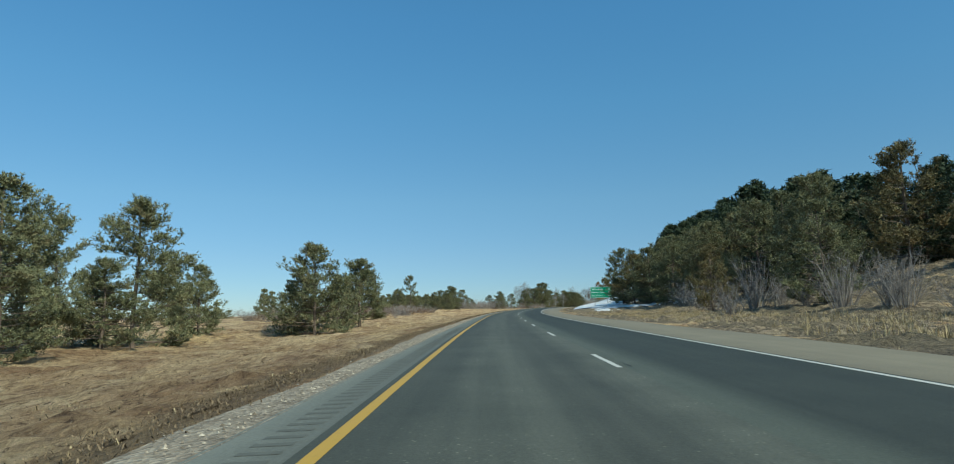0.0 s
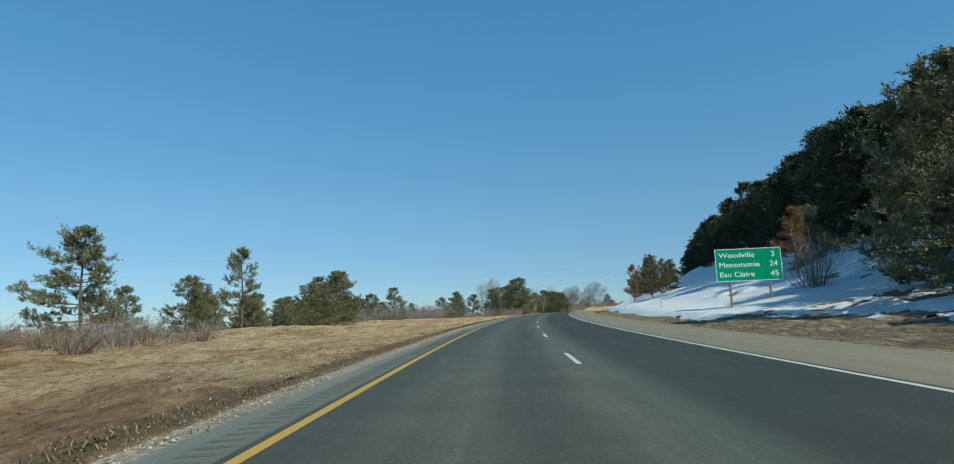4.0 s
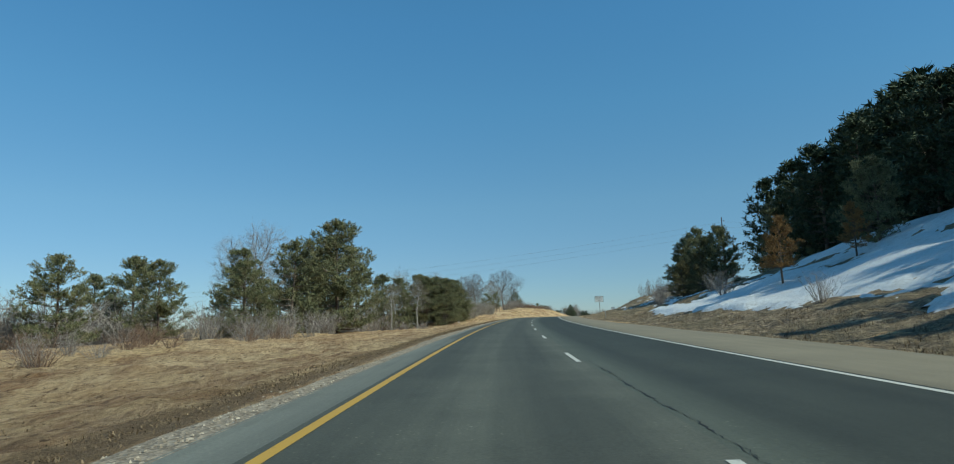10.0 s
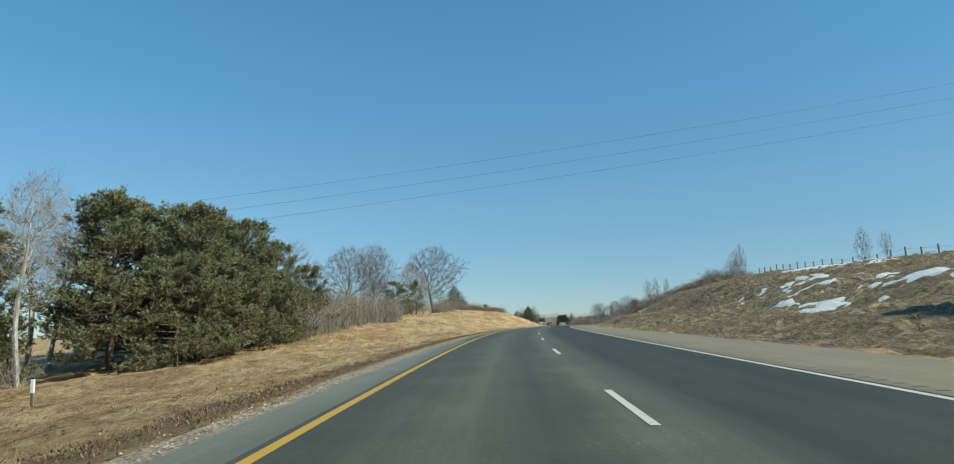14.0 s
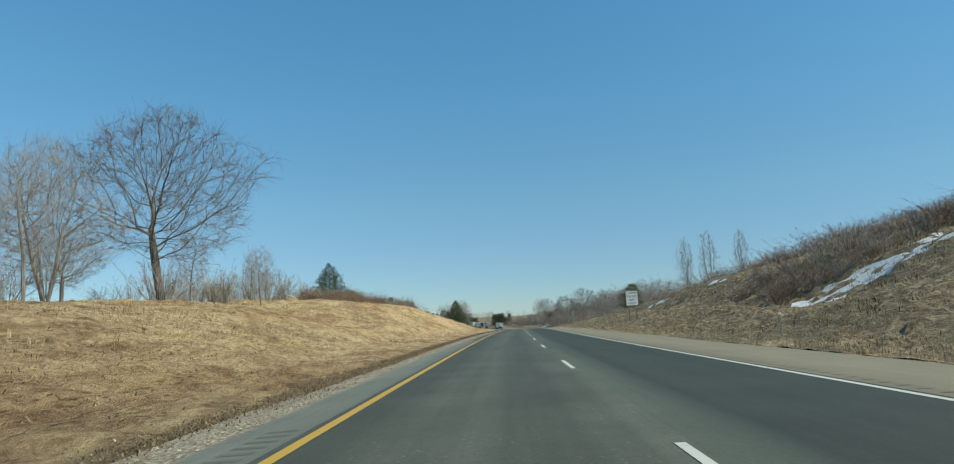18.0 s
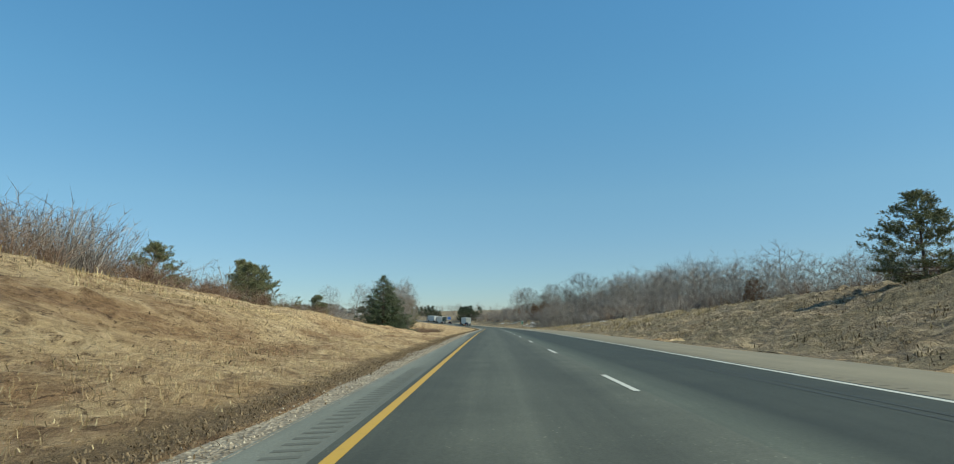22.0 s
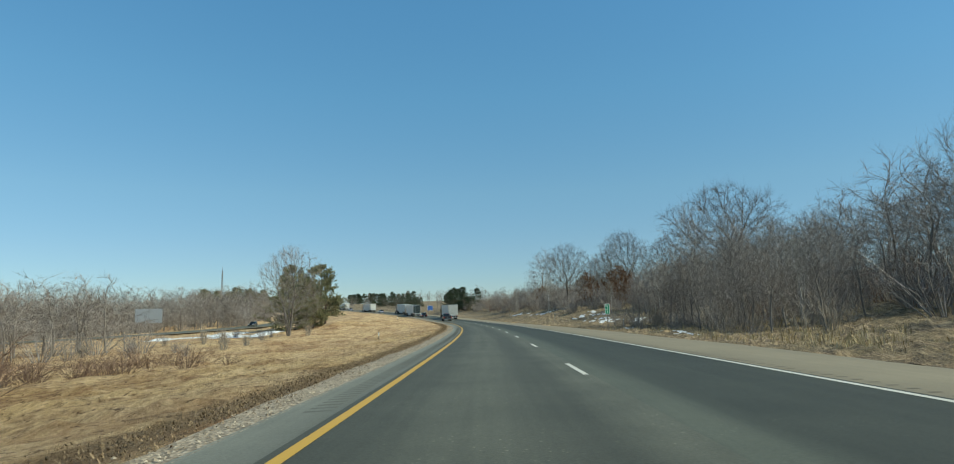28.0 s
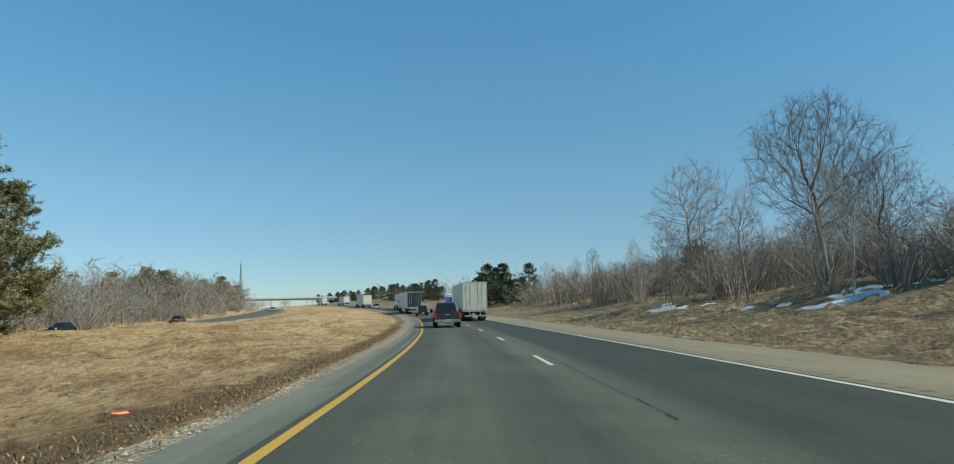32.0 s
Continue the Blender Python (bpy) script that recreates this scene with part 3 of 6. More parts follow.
strip("edge_line", S_ROAD, (3.66, 3.79), (.005, .005), WHITE_LINE, "white painted edge line", category="road marking")
DASH0 = 12.876
for k in range(-9, 118):
    s0 = DASH0 + 12.192 * k
    strip("lane_dash", np.linspace(s0, s0 + 3.048, 4), (-.055, .055), (.006, .006), WHITE_LINE, "white painted lane dash", category="road marking")


def crack(s0, s1, d0, amp, width, seed):
    """A ragged open seam: a thin line that widens where the edge has crumbled, and breaks off."""
    r = np.random.default_rng(seed)
    s = np.arange(s0, s1, .09)
    w = np.cumsum(r.normal(0, .009, len(s)))
    d = d0 + amp * np.sin(s * .21 + seed) + w - np.linspace(0, w[-1], len(s)) + r.normal(0, .012, len(s))
    crumb = np.repeat(r.random(len(s) // 6 + 1) ** 4, 6)[:len(s)]
    half = width * (.05 + .5 * r.random(len(s)) + 2.6 * crumb * r.random(len(s)))
    strip("crack", s, (d - half, d + half), (.0045, .0045), TAR, "dark open crack along the lane seam", category="road crack")


for k, (a, b) in enumerate(((-5, 14), (30, 70), (126, 150), (236, 292), (300, 312), (440, 462), (500, 520), (612, 640), (652, 692), (770, 800), (838, 880))):
    for q in np.arange(a, b, 9.0):
        if (k + int(q)) % 4:
            crack(q, min(b, q + 9.5), .26, .03, .010, k + 1)
for d0, d1, w_ in ((.9, 2.7, .045), (1.15, 2.95, .035)):
    s = np.arange(576, 640, 2.0)
    u = np.clip((s - 576) / 40, 0, 1)
    d = d1 + (d0 - d1) * u * u
    strip("tyre_mark", s, (d - w_, d + w_), (.004, .004), plain("rubber_mark", (.036, .039, .035), .8), "dark rubber skid mark curving over the lane", category="tyre mark")
# the rumble grooves of the shoulders
grooves, gf = [], []
for s in np.arange(-6, 900, .32):
    k = len(grooves)
    if (int(s) // 37) % 3 == 1:
        continue
    for s_, d_ in ((s, -4.40), (s, -4.03), (s + .12, -4.03), (s + .12, -4.40)):
        grooves.append(sdz(s_, d_, (d_ + 3.9) * .0398 + .003))
    gf.append((k, k + 1, k + 2, k + 3))
tagged(new("rumble_strip", mesh_np("rumble_strip", grooves, gf, plain("groove_asphalt", (.112, .110, .088), .9))), "row of ground rumble grooves in the shoulder", "rumble strip", "", "stuff")
grooves, gf = [], []
for s in np.arange(300, 880, .45):
    k = len(grooves)
    for s_, d_ in ((s, 4.06), (s, 4.24), (s + .08, 4.24), (s + .08, 4.06)):
        grooves.append(sdz(s_, d_, .0015))
    gf.append((k, k + 1, k + 2, k + 3))
tagged(new("rumble_strip", mesh_np("rumble_strip", grooves, gf, plain("groove_tan", (.115, .098, .068), .9))), "row of ground rumble grooves in the tan shoulder", "rumble strip", "", "stuff")

# gravel beside the left shoulder, and a narrow one on the right
se = np.arange(-100, 1200, 2.0)
gl = -5.40 - .22 * np.sin(se * .043) - .15 * np.sin(se * .21 + 1) - .10 * np.sin(se * .9)
strip("gravel_verge", se, (gl, -5.1, -4.72), (ground_rel(se, gl) + .02, -.06, -.032), GRAVEL, "strip of pale loose gravel beside the asphalt", category="gravel")


def pebbles(n, s_rng, d_fn, size):
    s = rng.uniform(*s_rng, n)
    d = d_fn(n)
    z = ground_rel(s, d)
    P = sdz(s, d, z + .012)
    base = np.array([(1, 0, 0), (0, 1, 0), (-1, 0, 0), (0, -1, 0), (0, 0, .8)])
    r = rng.uniform(size[0], size[1], (n, 1, 1)) * rng.uniform(.6, 1.3, (n, 1, 3))
    a = rng.uniform(0, 6.28, n)
    c, s_ = np.cos(a), np.sin(a)
    q = base[None] * r
    q = np.stack([q[..., 0] * c[:, None] - q[..., 1] * s_[:, None], q[..., 0] * s_[:, None] + q[..., 1] * c[:, None], q[..., 2]], -1) + P[:, None]
    f = np.array([(0, 1, 4), (1, 2, 4), (2, 3, 4), (3, 0, 4)])
    F = (f[None] + (np.arange(n) * 5)[:, None, None]).reshape(-1, 3)
    tagged(new("pebbles", mesh_np("pebbles", q.reshape(-1, 3), F, STONES)), "loose pale pebbles on the verge", "gravel", "", "stuff")


pebbles(26000, (0, 880), lambda n: -4.80 - np.abs(rng.normal(0, .36, n)), (.008, .030))


def blades(name, s, d, height, spread, mat, label, lean=.6, width=.012, per=3):
    """Tufts of bent blades standing on the ground, two triangles a blade."""
    n = len(s)
    P = sdz(s, d, ground_rel(s, d) + .02)
    P = np.repeat(P, per, 0)
    m = len(P)
    P[:, :2] += rng.normal(0, spread, (m, 2))
    h = np.repeat(height, per) * rng.uniform(.5, 1.2, m)
    a = rng.uniform(0, 6.28, m)
    dirv = np.stack([np.cos(a), np.sin(a), 0 * a], -1)
    side = np.stack([-np.sin(a), np.cos(a), 0 * a], -1)
    ln = rng.uniform(.2, 1, m) * lean
    w = width * rng.uniform(.6, 1.6, m) * (1 + h)
    mid = P + dirv * (h * ln * .35)[:, None] + np.array([0, 0, 1]) * (h * .6)[:, None]
    tip = P + dirv * (h * ln)[:, None] + np.array([0, 0, 1]) * (h * (1 - .4 * ln))[:, None]
    v = np.stack([P - side * w[:, None], P + side * w[:, None], mid + side * w[:, None] * .7, mid - side * w[:, None] * .7, tip], 1).reshape(-1, 3)
    k = np.arange(m) * 5
    f = np.concatenate([np.stack([k, k + 1, k + 2], -1), np.stack([k, k + 2, k + 3], -1), np.stack([k + 3, k + 2, k + 4], -1)])
    tagged(new(name, mesh_np(name, v, f, mat)), label, "grass", "", "stuff")


def scatter(n, s0, s1, d_lo, d_hi, clump=.25):
    s = rng.uniform(s0, s1, n * 3)
    d = rng.uniform(d_lo, d_hi, n * 3)
    keep = bumps(s * .6 + 11, d * .9) > clump - .5 * rng.random(n * 3)
    return s[keep][:n], d[keep][:n]


s_, d_ = scatter(30000, -5, 900, -15, -6.2)
blades("dry_grass", s_, d_, rng.uniform(.04, .11, len(s_)), .18, BLADE, "short dry tan grass of the left verge", 2.4, .006, 3)
s_ = rng.uniform(-5, 900, 30000)
d_ = -6.15 - .3 * np.sin(s_ * .05) + rng.normal(0, .33, len(s_))
blades("weed_strip", s_, d_, rng.uniform(.03, .085, len(s_)), .16, WEED, "band of brown weeds along the gravel", 2.6, .007, 5)
s_, d_ = scatter(14000, -5, 900, 8.0, 17)
blades("dry_grass", s_, d_, rng.uniform(.05, .16, len(s_)), .2, BLADE, "dry straw-coloured grass of the right verge", 1.8, .006, 4)
s_, d_ = scatter(9000, 20, 90, 9.5, 18, .1)
blades("tall_grass", s_[:2200], d_[:2200], rng.uniform(.25, .55, 2200), .25, BLADE, "tall bleached grass under the bushes", .7, .009, 8)
s_, d_ = scatter(6000, 640, 800, 10, 30, .3)
blades("tall_grass", s_[:3500], d_[:3500], rng.uniform(.3, .75, len(s_[:3500])), .2, BLADE, "tall pale dead grass on the low bank", .7, .009, 7)
s_, d_ = scatter(5000, 420, 690, -34, -14, .3)
blades("tall_grass", s_[:4000], d_[:4000], rng.uniform(.15, .5, len(s_[:4000])), .2, BLADE, "dry tan grass on the crest of the bank", 1.0, .009, 6)

s_, d_ = scatter(16000, 425, 680, -28, -9, .15)
blades("dry_grass", s_, d_, rng.uniform(.06, .2, len(s_)), .22, BLADE, "flattened dry grass on the left bank", 2.2, .007, 3)
s_, d_ = scatter(16000, 300, 700, 9.5, 26, .1)
blades("dry_grass", s_, d_, rng.uniform(.10, .34, len(s_)), .22, WEED, "brown dead weeds on the right bank", 1.6, .008, 3)
s_, d_ = scatter(11000, 425, 700, 9, 34, .05)
blades("dead_weeds", s_, d_, rng.uniform(.18, .45, len(s_)), .16, WEED, "dark clumps of dead weeds on the right bank", 1.3, .012, 6)
s_, d_ = scatter(8000, 425, 720, 8.6, 34, .2)
blades("straw_tufts", s_, d_, rng.uniform(.15, .38, len(s_)), .14, BLADE, "pale straw tufts on the right bank", 1.8, .011, 5)
s_, d_ = scatter(3500, 130, 360, 8.4, 13, .1)
blades("straw_tufts", s_, d_, rng.uniform(.12, .3, len(s_)), .15, WEED, "brown grass that pokes through at the edge of the snow", 1.6, .009, 6)
s_, d_ = scatter(9000, 425, 690, -30, -8, .2)
blades("dead_weeds", s_, d_, rng.uniform(.08, .24, len(s_)), .16, WEED, "brown dead weeds in the matted grass of the left bank", 2.4, .010, 4)
s_, d_ = scatter(7000, 0, 425, -26, -7.5, .25)
blades("dead_weeds", s_, d_, rng.uniform(.06, .20, len(s_)), .16, WEED, "brown dead weeds in the matted grass of the verge", 2.4, .009, 4)
s_, d_ = scatter(3000, 440, 560, 8.2, 10.5, .1)
blades("tall_grass", s_, d_, rng.uniform(.15, .4, len(s_)), .18, BLADE, "pale dead grass at the foot of the cut bank", .7, .006, 5)

for a, b in ((572, 604), (690, 720), (782, 830)):
    s_, d_ = scatter(800, a, b, -9.8, -6.8, .1)
    blades("stubble", s_, d_, rng.uniform(.12, .34, len(s_)), .12, BLADE, "cut pale stalks left on the verge", 1.2, .0035, 3)


# ---- old snow ----
def snow_field(s0, s1, d0, d1, cover, label, seed, step=.5):
    s = np.arange(s0, s1, step)
    d = np.arange(d0, d1, step)
    S, D = np.meshgrid(s, d, indexing='ij')
    x = np.array([noise.fractal((a * .085 + seed * 7.3, b * .13, seed * 3.1), .9, 2.1, 5) for a, b in zip(S.ravel(), D.ravel())]).reshape(S.shape) * 1.5
    x += .62 * np.array([noise.fractal((a * .5, b * .8, seed * 1.7), .7, 2.1, 3) for a, b in zip(S.ravel(), D.ravel())]).reshape(S.shape)
    e = np.minimum(np.minimum(S - s0, s1 - S) / 8, np.minimum(D - d0, d1 - D) / 2.2)
    m = x + cover - 1.3 * np.clip(1 - e, 0, 1.2)
    m = np.minimum(m, (e - .05) * .8)
    keep = m > -.45
    up = np.clip(m, 0, .6)
    n_, k_ = S.shape
    lift = up * (.22 if d0 < 0 else .30) + (.085 + .13 * min(max(cover, 0), 1)) * np.clip(m * 2.2, 0, 1) - .3 * np.clip(-m * 2.5, 0, 1)
    P = sdz(S, D, ground_rel(S, D) + .05 + lift).reshape(-1, 3)
    i, j = np.meshgrid(np.arange(n_ - 1), np.arange(k_ - 1), indexing='ij')
    a = (i * k_ + j)
    ok = keep[:-1, :-1] & keep[1:, 1:] & keep[1:, :-1] & keep[:-1, 1:]
    a = a[ok]
    f = np.stack([a, a + 1, a + k_ + 1, a + k_], -1)
    used = np.unique(f)
    mp = np.full(len(P), -1)
    mp[used] = np.arange(len(used))
    tagged(new("snow", mesh_np("snow", P[used], mp[f], SNOW, smooth=True)), label, "snow", "", "stuff")


snow_field(92, 165, 12.5, 34, .05, "patchy old snow at the foot of the pines", 1)
snow_field(150, 285, 10.2, 44, 1.1, "bank of old crusted snow below the pines", 2)
snow_field(280, 350, 11.5, 42, .42, "thinning old snow on the cut bank", 3)
snow_field(345, 440, 14.5, 28, .0, "melting snow patches on the cut bank", 4)
snow_field(430, 470, 30, 42, .3, "snow lying along the field edge", 5)
snow_field(795, 905, 14.5, 25, -.42, "leftover snow along the edge of the woods", 8)
snow_field(370, 405, -48, -30, -.3, "snow left in the hollow", 9)
snow_field(835, 880, -60, -36, -.1, "snow left in the median hollow", 10)


def snow_streak(label, line, width, seed, step=.3):
    """A ragged streak of snow along a line of s, d."""
    pts = np.array(line, float)
    run = np.concatenate([[0], np.cumsum(np.hypot(*np.diff(pts, axis=0).T))])
    u = np.arange(0, run[-1], step)
    s, d = np.interp(u, run, pts[:, 0]), np.interp(u, run, pts[:, 1])
    ts, td = np.gradient(s), np.gradient(d)
    ln = np.hypot(ts, td)
    w = np.arange(-width * .75, width * .75, step)
    U, W = np.meshgrid(u, w, indexing='ij')
    S, D = s[:, None] - (td / ln)[:, None] * W, d[:, None] + (ts / ln)[:, None] * W
    x = np.array([noise.fractal((a * .35 + seed * 5.1, b * .35, seed), .8, 2.1, 4) for a, b in zip(S.ravel(), D.ravel())]).reshape(S.shape)
    e = np.minimum(np.minimum(U, run[-1] - U) / 2, (width / 2 - np.abs(W)) / (width * .25))
    m = x * 1.9 + np.clip(e, -2, .7)
    keep = m > -.5
    P = sdz(S, D, ground_rel(S, D) + .08 + .09 * np.clip(m * 2.5, 0, 1) + np.clip(m, 0, .6) * .08 - .35 * np.clip(-m * 2.2, 0, 1)).reshape(-1, 3)
    n_, k_ = S.shape
    i, j = np.meshgrid(np.arange(n_ - 1), np.arange(k_ - 1), indexing='ij')
    a = (i * k_ + j)[keep[:-1, :-1] & keep[1:, 1:] & keep[1:, :-1] & keep[:-1, 1:]]
    f = np.stack([a, a + 1, a + k_ + 1, a + k_], -1)
    used = np.unique(f)
    mp = np.full(len(P), -1)
    mp[used] = np.arange(len(used))
    tagged(new("snow", mesh_np("snow", P[used], mp[f], SNOW, smooth=True)), label, "snow", "", "stuff")


snow_streak("streak of old snow lying in a gully of the bank", [(511.8, 15.4), (510, 19), (508.6, 22), (510.5, 27), (513.5, 32)], 4.6, 1)
snow_streak("scrap of snow on the cut bank", [(500, 18), (497, 20)], .9, 2)
snow_streak("mottled snow on the shaded bank", [(573, 20), (567, 19), (562, 20.5)], 2.6, 3)
snow_streak("scrap of snow on the cut bank", [(551, 22), (547, 24)], 1.6, 4)
snow_streak("long thin rim of snow before the brush", [(684, 20.5), (694, 20), (706, 20.6), (716, 21)], 1.6, 5)
snow_streak("scrap of snow on the low bank", [(677, 13.6), (684, 13.2)], 1.6, 6)
snow_streak("rim of old snow at the foot of the wood", [(774, 12.6), (783, 13.4), (794, 14.2), (806, 15.4)], 2.0, 8)
snow_streak("scrap of snow on the low bank", [(732, 16.5), (742, 17.4)], 1.5, 7)

# ---- trees ----
def limbs_mesh(name, segs, mat, sides=5):
    """Tapered tubes from rows of p0, p1, r0, r1."""
    V, F = [], []
    for p0, p1, r0, r1 in segs:
        p0, p1 = np.asarray(p0, float), np.asarray(p1, float)
        w = p1 - p0
        w = w / (np.linalg.norm(w) + 1e-9)
        a = np.cross(w, (0, 0, 1) if abs(w[2]) < .9 else (1, 0, 0))
        a /= np.linalg.norm(a)
        b = np.cross(w, a)
        k = len(V)
        n = sides if max(r0, r1) > .05 else 3
        ang = np.arange(n) * 2 * math.pi / n
        for p, r in ((p0, r0), (p1, r1)):
            for q in ang:
                V.append(p + r * (math.cos(q) * a + math.sin(q) * b))
        for q in range(n):
            F.append((k + q, k + (q + 1) % n, k + n + (q + 1) % n, k + n + q))
    return mesh_np(name, V, F, mat)


def tufts_mesh(name, centres, sizes, dirs, mat, per, r, width=.13):
    """Clumps of narrow pointed blades round each centre, mostly along its direction."""
    n = len(centres)
    c = np.repeat(np.asarray(centres), per, 0)
    sz = np.repeat(np.asarray(sizes), per)
    dv = np.repeat(np.asarray(dirs), per, 0)
    m = len(c)
    v = r.normal(0, 1, (m, 3))
    v /= np.linalg.norm(v, axis=1)[:, None]
    v = v * .95 + dv * .75
    v /= np.linalg.norm(v, axis=1)[:, None]
    side = np.cross(v, r.normal(0, 1, (m, 3)))
    side /= np.linalg.norm(side, axis=1)[:, None] + 1e-9
    st = c + r.normal(0, .16, (m, 3)) * sz[:, None]
    ln = sz * r.uniform(.6, 1.25, m)
    w = sz * width * r.uniform(.7, 1.3, m)
    tip = st + v * ln[:, None]
    mid = st + v * (ln * .55)[:, None]
    V = np.stack([st, mid + side * w[:, None], tip, mid - side * w[:, None]], 1).reshape(-1, 3)
    k = np.arange(m) * 4
    F = np.stack([k, k + 1, k + 2, k + 3], -1)
    return mesh_np(name, V, F, mat)


def plumes_mesh(name, base, axis, length, mat, per, r, needle=.27, width=.042):
    """Bottlebrush plumes: narrow needles that stand off an upward axis."""
    n = len(base)
    base, axis, length = np.repeat(np.asarray(base), per, 0), np.repeat(np.asarray(axis), per, 0), np.repeat(np.asarray(length), per)
    m = len(base)
    u = r.uniform(0, 1, m) ** .8
    v = r.normal(0, 1, (m, 3))
    v -= (v * axis).sum(1)[:, None] * axis
    v /= np.linalg.norm(v, axis=1)[:, None] + 1e-9
    out = v * r.uniform(.55, 1.0, m)[:, None] + axis * r.uniform(.35, .95, m)[:, None]
    out /= np.linalg.norm(out, axis=1)[:, None]
    st = base + axis * (u * length)[:, None]
    ln = needle * r.uniform(.75, 1.25, m) * (length / .5) ** .5
    side = np.cross(out, r.normal(0, 1, (m, 3)))
    side /= np.linalg.norm(side, axis=1)[:, None] + 1e-9
    w = width * r.uniform(.7, 1.3, m)
    V = np.stack([st - side * w[:, None], st + side * w[:, None], st + out * ln[:, None]], 1).reshape(-1, 3)
    return mesh_np(name, V, np.arange(m * 3).reshape(-1, 3), mat)


def pine_proto(seed, needles, width=.38, low=.05, sparse=1.0, whorls=19, subs=3, cluster=6, per=15, plume=.54, needle=.19, nw=.027):
    """A pine 10 m high: whorls of limbs that fork and end in rounded clumps of upturned needle plumes."""
    r = np.random.default_rng(seed)
    H = 10.0
    lean = r.normal(0, .15, 2)
    segs, base, axes, lens = [], [], [], []
    axis = lambda z: np.array([lean[0] * (z / H) ** 2 + .06 * math.sin(z * .8 + seed), lean[1] * (z / H) ** 2, z])
    zs = np.linspace(-.3, H * .95, 12)
    for a, b in zip(zs[:-1], zs[1:]):
        segs.append((axis(a), axis(b), *[.16 * (1 - max(q, 0) / H * .93) + .008 for q in (a, b)]))

    def clump(c, out, size):
        for _ in range(max(2, int(cluster * size + r.random()))):
            base.append(c + r.normal(0, 1, 3) * np.array([.13, .13, .08]) * size)
            ax = out * r.uniform(.1, .8) + r.normal(0, .38, 3) + np.array([0, 0, r.uniform(.55, 1.1)])
            axes.append(ax / np.linalg.norm(ax))
            lens.append(plume * r.uniform(.65, 1.2) * size)

    lop = r.uniform(0, 6.28)
    for w in range(whorls):
        f = min(max((w + r.uniform(-.3, .3)) / (whorls - 1), 0), 1)
        z = H * (low + (.955 - low) * f)
        env = (1 - f) ** .62 * (.78 + .22 * min(1, f / .18)) + .05
        whorl = r.uniform(.74, 1.12)
        for _ in range(r.integers(4, 7)):
            if r.random() > sparse:
                continue
            a = r.uniform(0, 6.283)
            L = H * width * env * whorl * r.uniform(.6, 1.12) * (1 + .2 * math.cos(a - lop))
            up = -.13 + .78 * f + r.uniform(-.14, .18)
            p0 = axis(z)
            h_ = np.array([math.cos(a), math.sin(a), 0])
            p1 = p0 + h_ * L * .55 + np.array([0, 0, up * L * .30])
            a2 = a + r.normal(0, .22)
            p2 = p0 + np.array([math.cos(a2), math.sin(a2), 0]) * L * .97 + np.array([0, 0, up * L + .16 * L])
            segs.append((p0, p1, .045 * (1 - f) + .016, .026 * (1 - f) + .012))
            segs.append((p1, p2, .026 * (1 - f) + .012, .007))
            clump(p2, h_, r.uniform(.85, 1.15))
            for u in np.arange(.62, .95, .30 / max(L, 1.0)):
                clump(p1 + (p2 - p1) * (u - .55) / .45 + r.normal(0, .1, 3), h_, r.uniform(.5, .85))
            m = int(round(subs * min(1.6, .45 + L / 3.2)))
            for q in range(m):
                u = r.uniform(.3, .92)
                c = p0 + (p1 - p0) * (u / .55) if u < .55 else p1 + (p2 - p1) * ((u - .55) / .45)
                t_ = a + (1 if q % 2 else -1) * r.uniform(.4, 1.05)
                ln = L * r.uniform(.22, .46)
                e_ = c + np.array([math.cos(t_) * ln, math.sin(t_) * ln, ln * r.uniform(.05, .65)])
                segs.append((c, e_, .014, .006))
                clump(e_, np.array([math.cos(t_), math.sin(t_), 0]), r.uniform(.75, 1.1))
                if ln > .8:
                    clump(c + (e_ - c) * .62 + r.normal(0, .12, 3), h_, r.uniform(.5, .85))
    for q in range(5):
        clump(axis(H * (.91 + .015 * q)) + r.normal(0, .12, 3), np.array([0, 0, 1.0]), .8)
    return limbs_mesh("trunk", segs, BARK_PINE, 6), plumes_mesh("crown", base, axes, lens, needles, per, r, needle, nw)


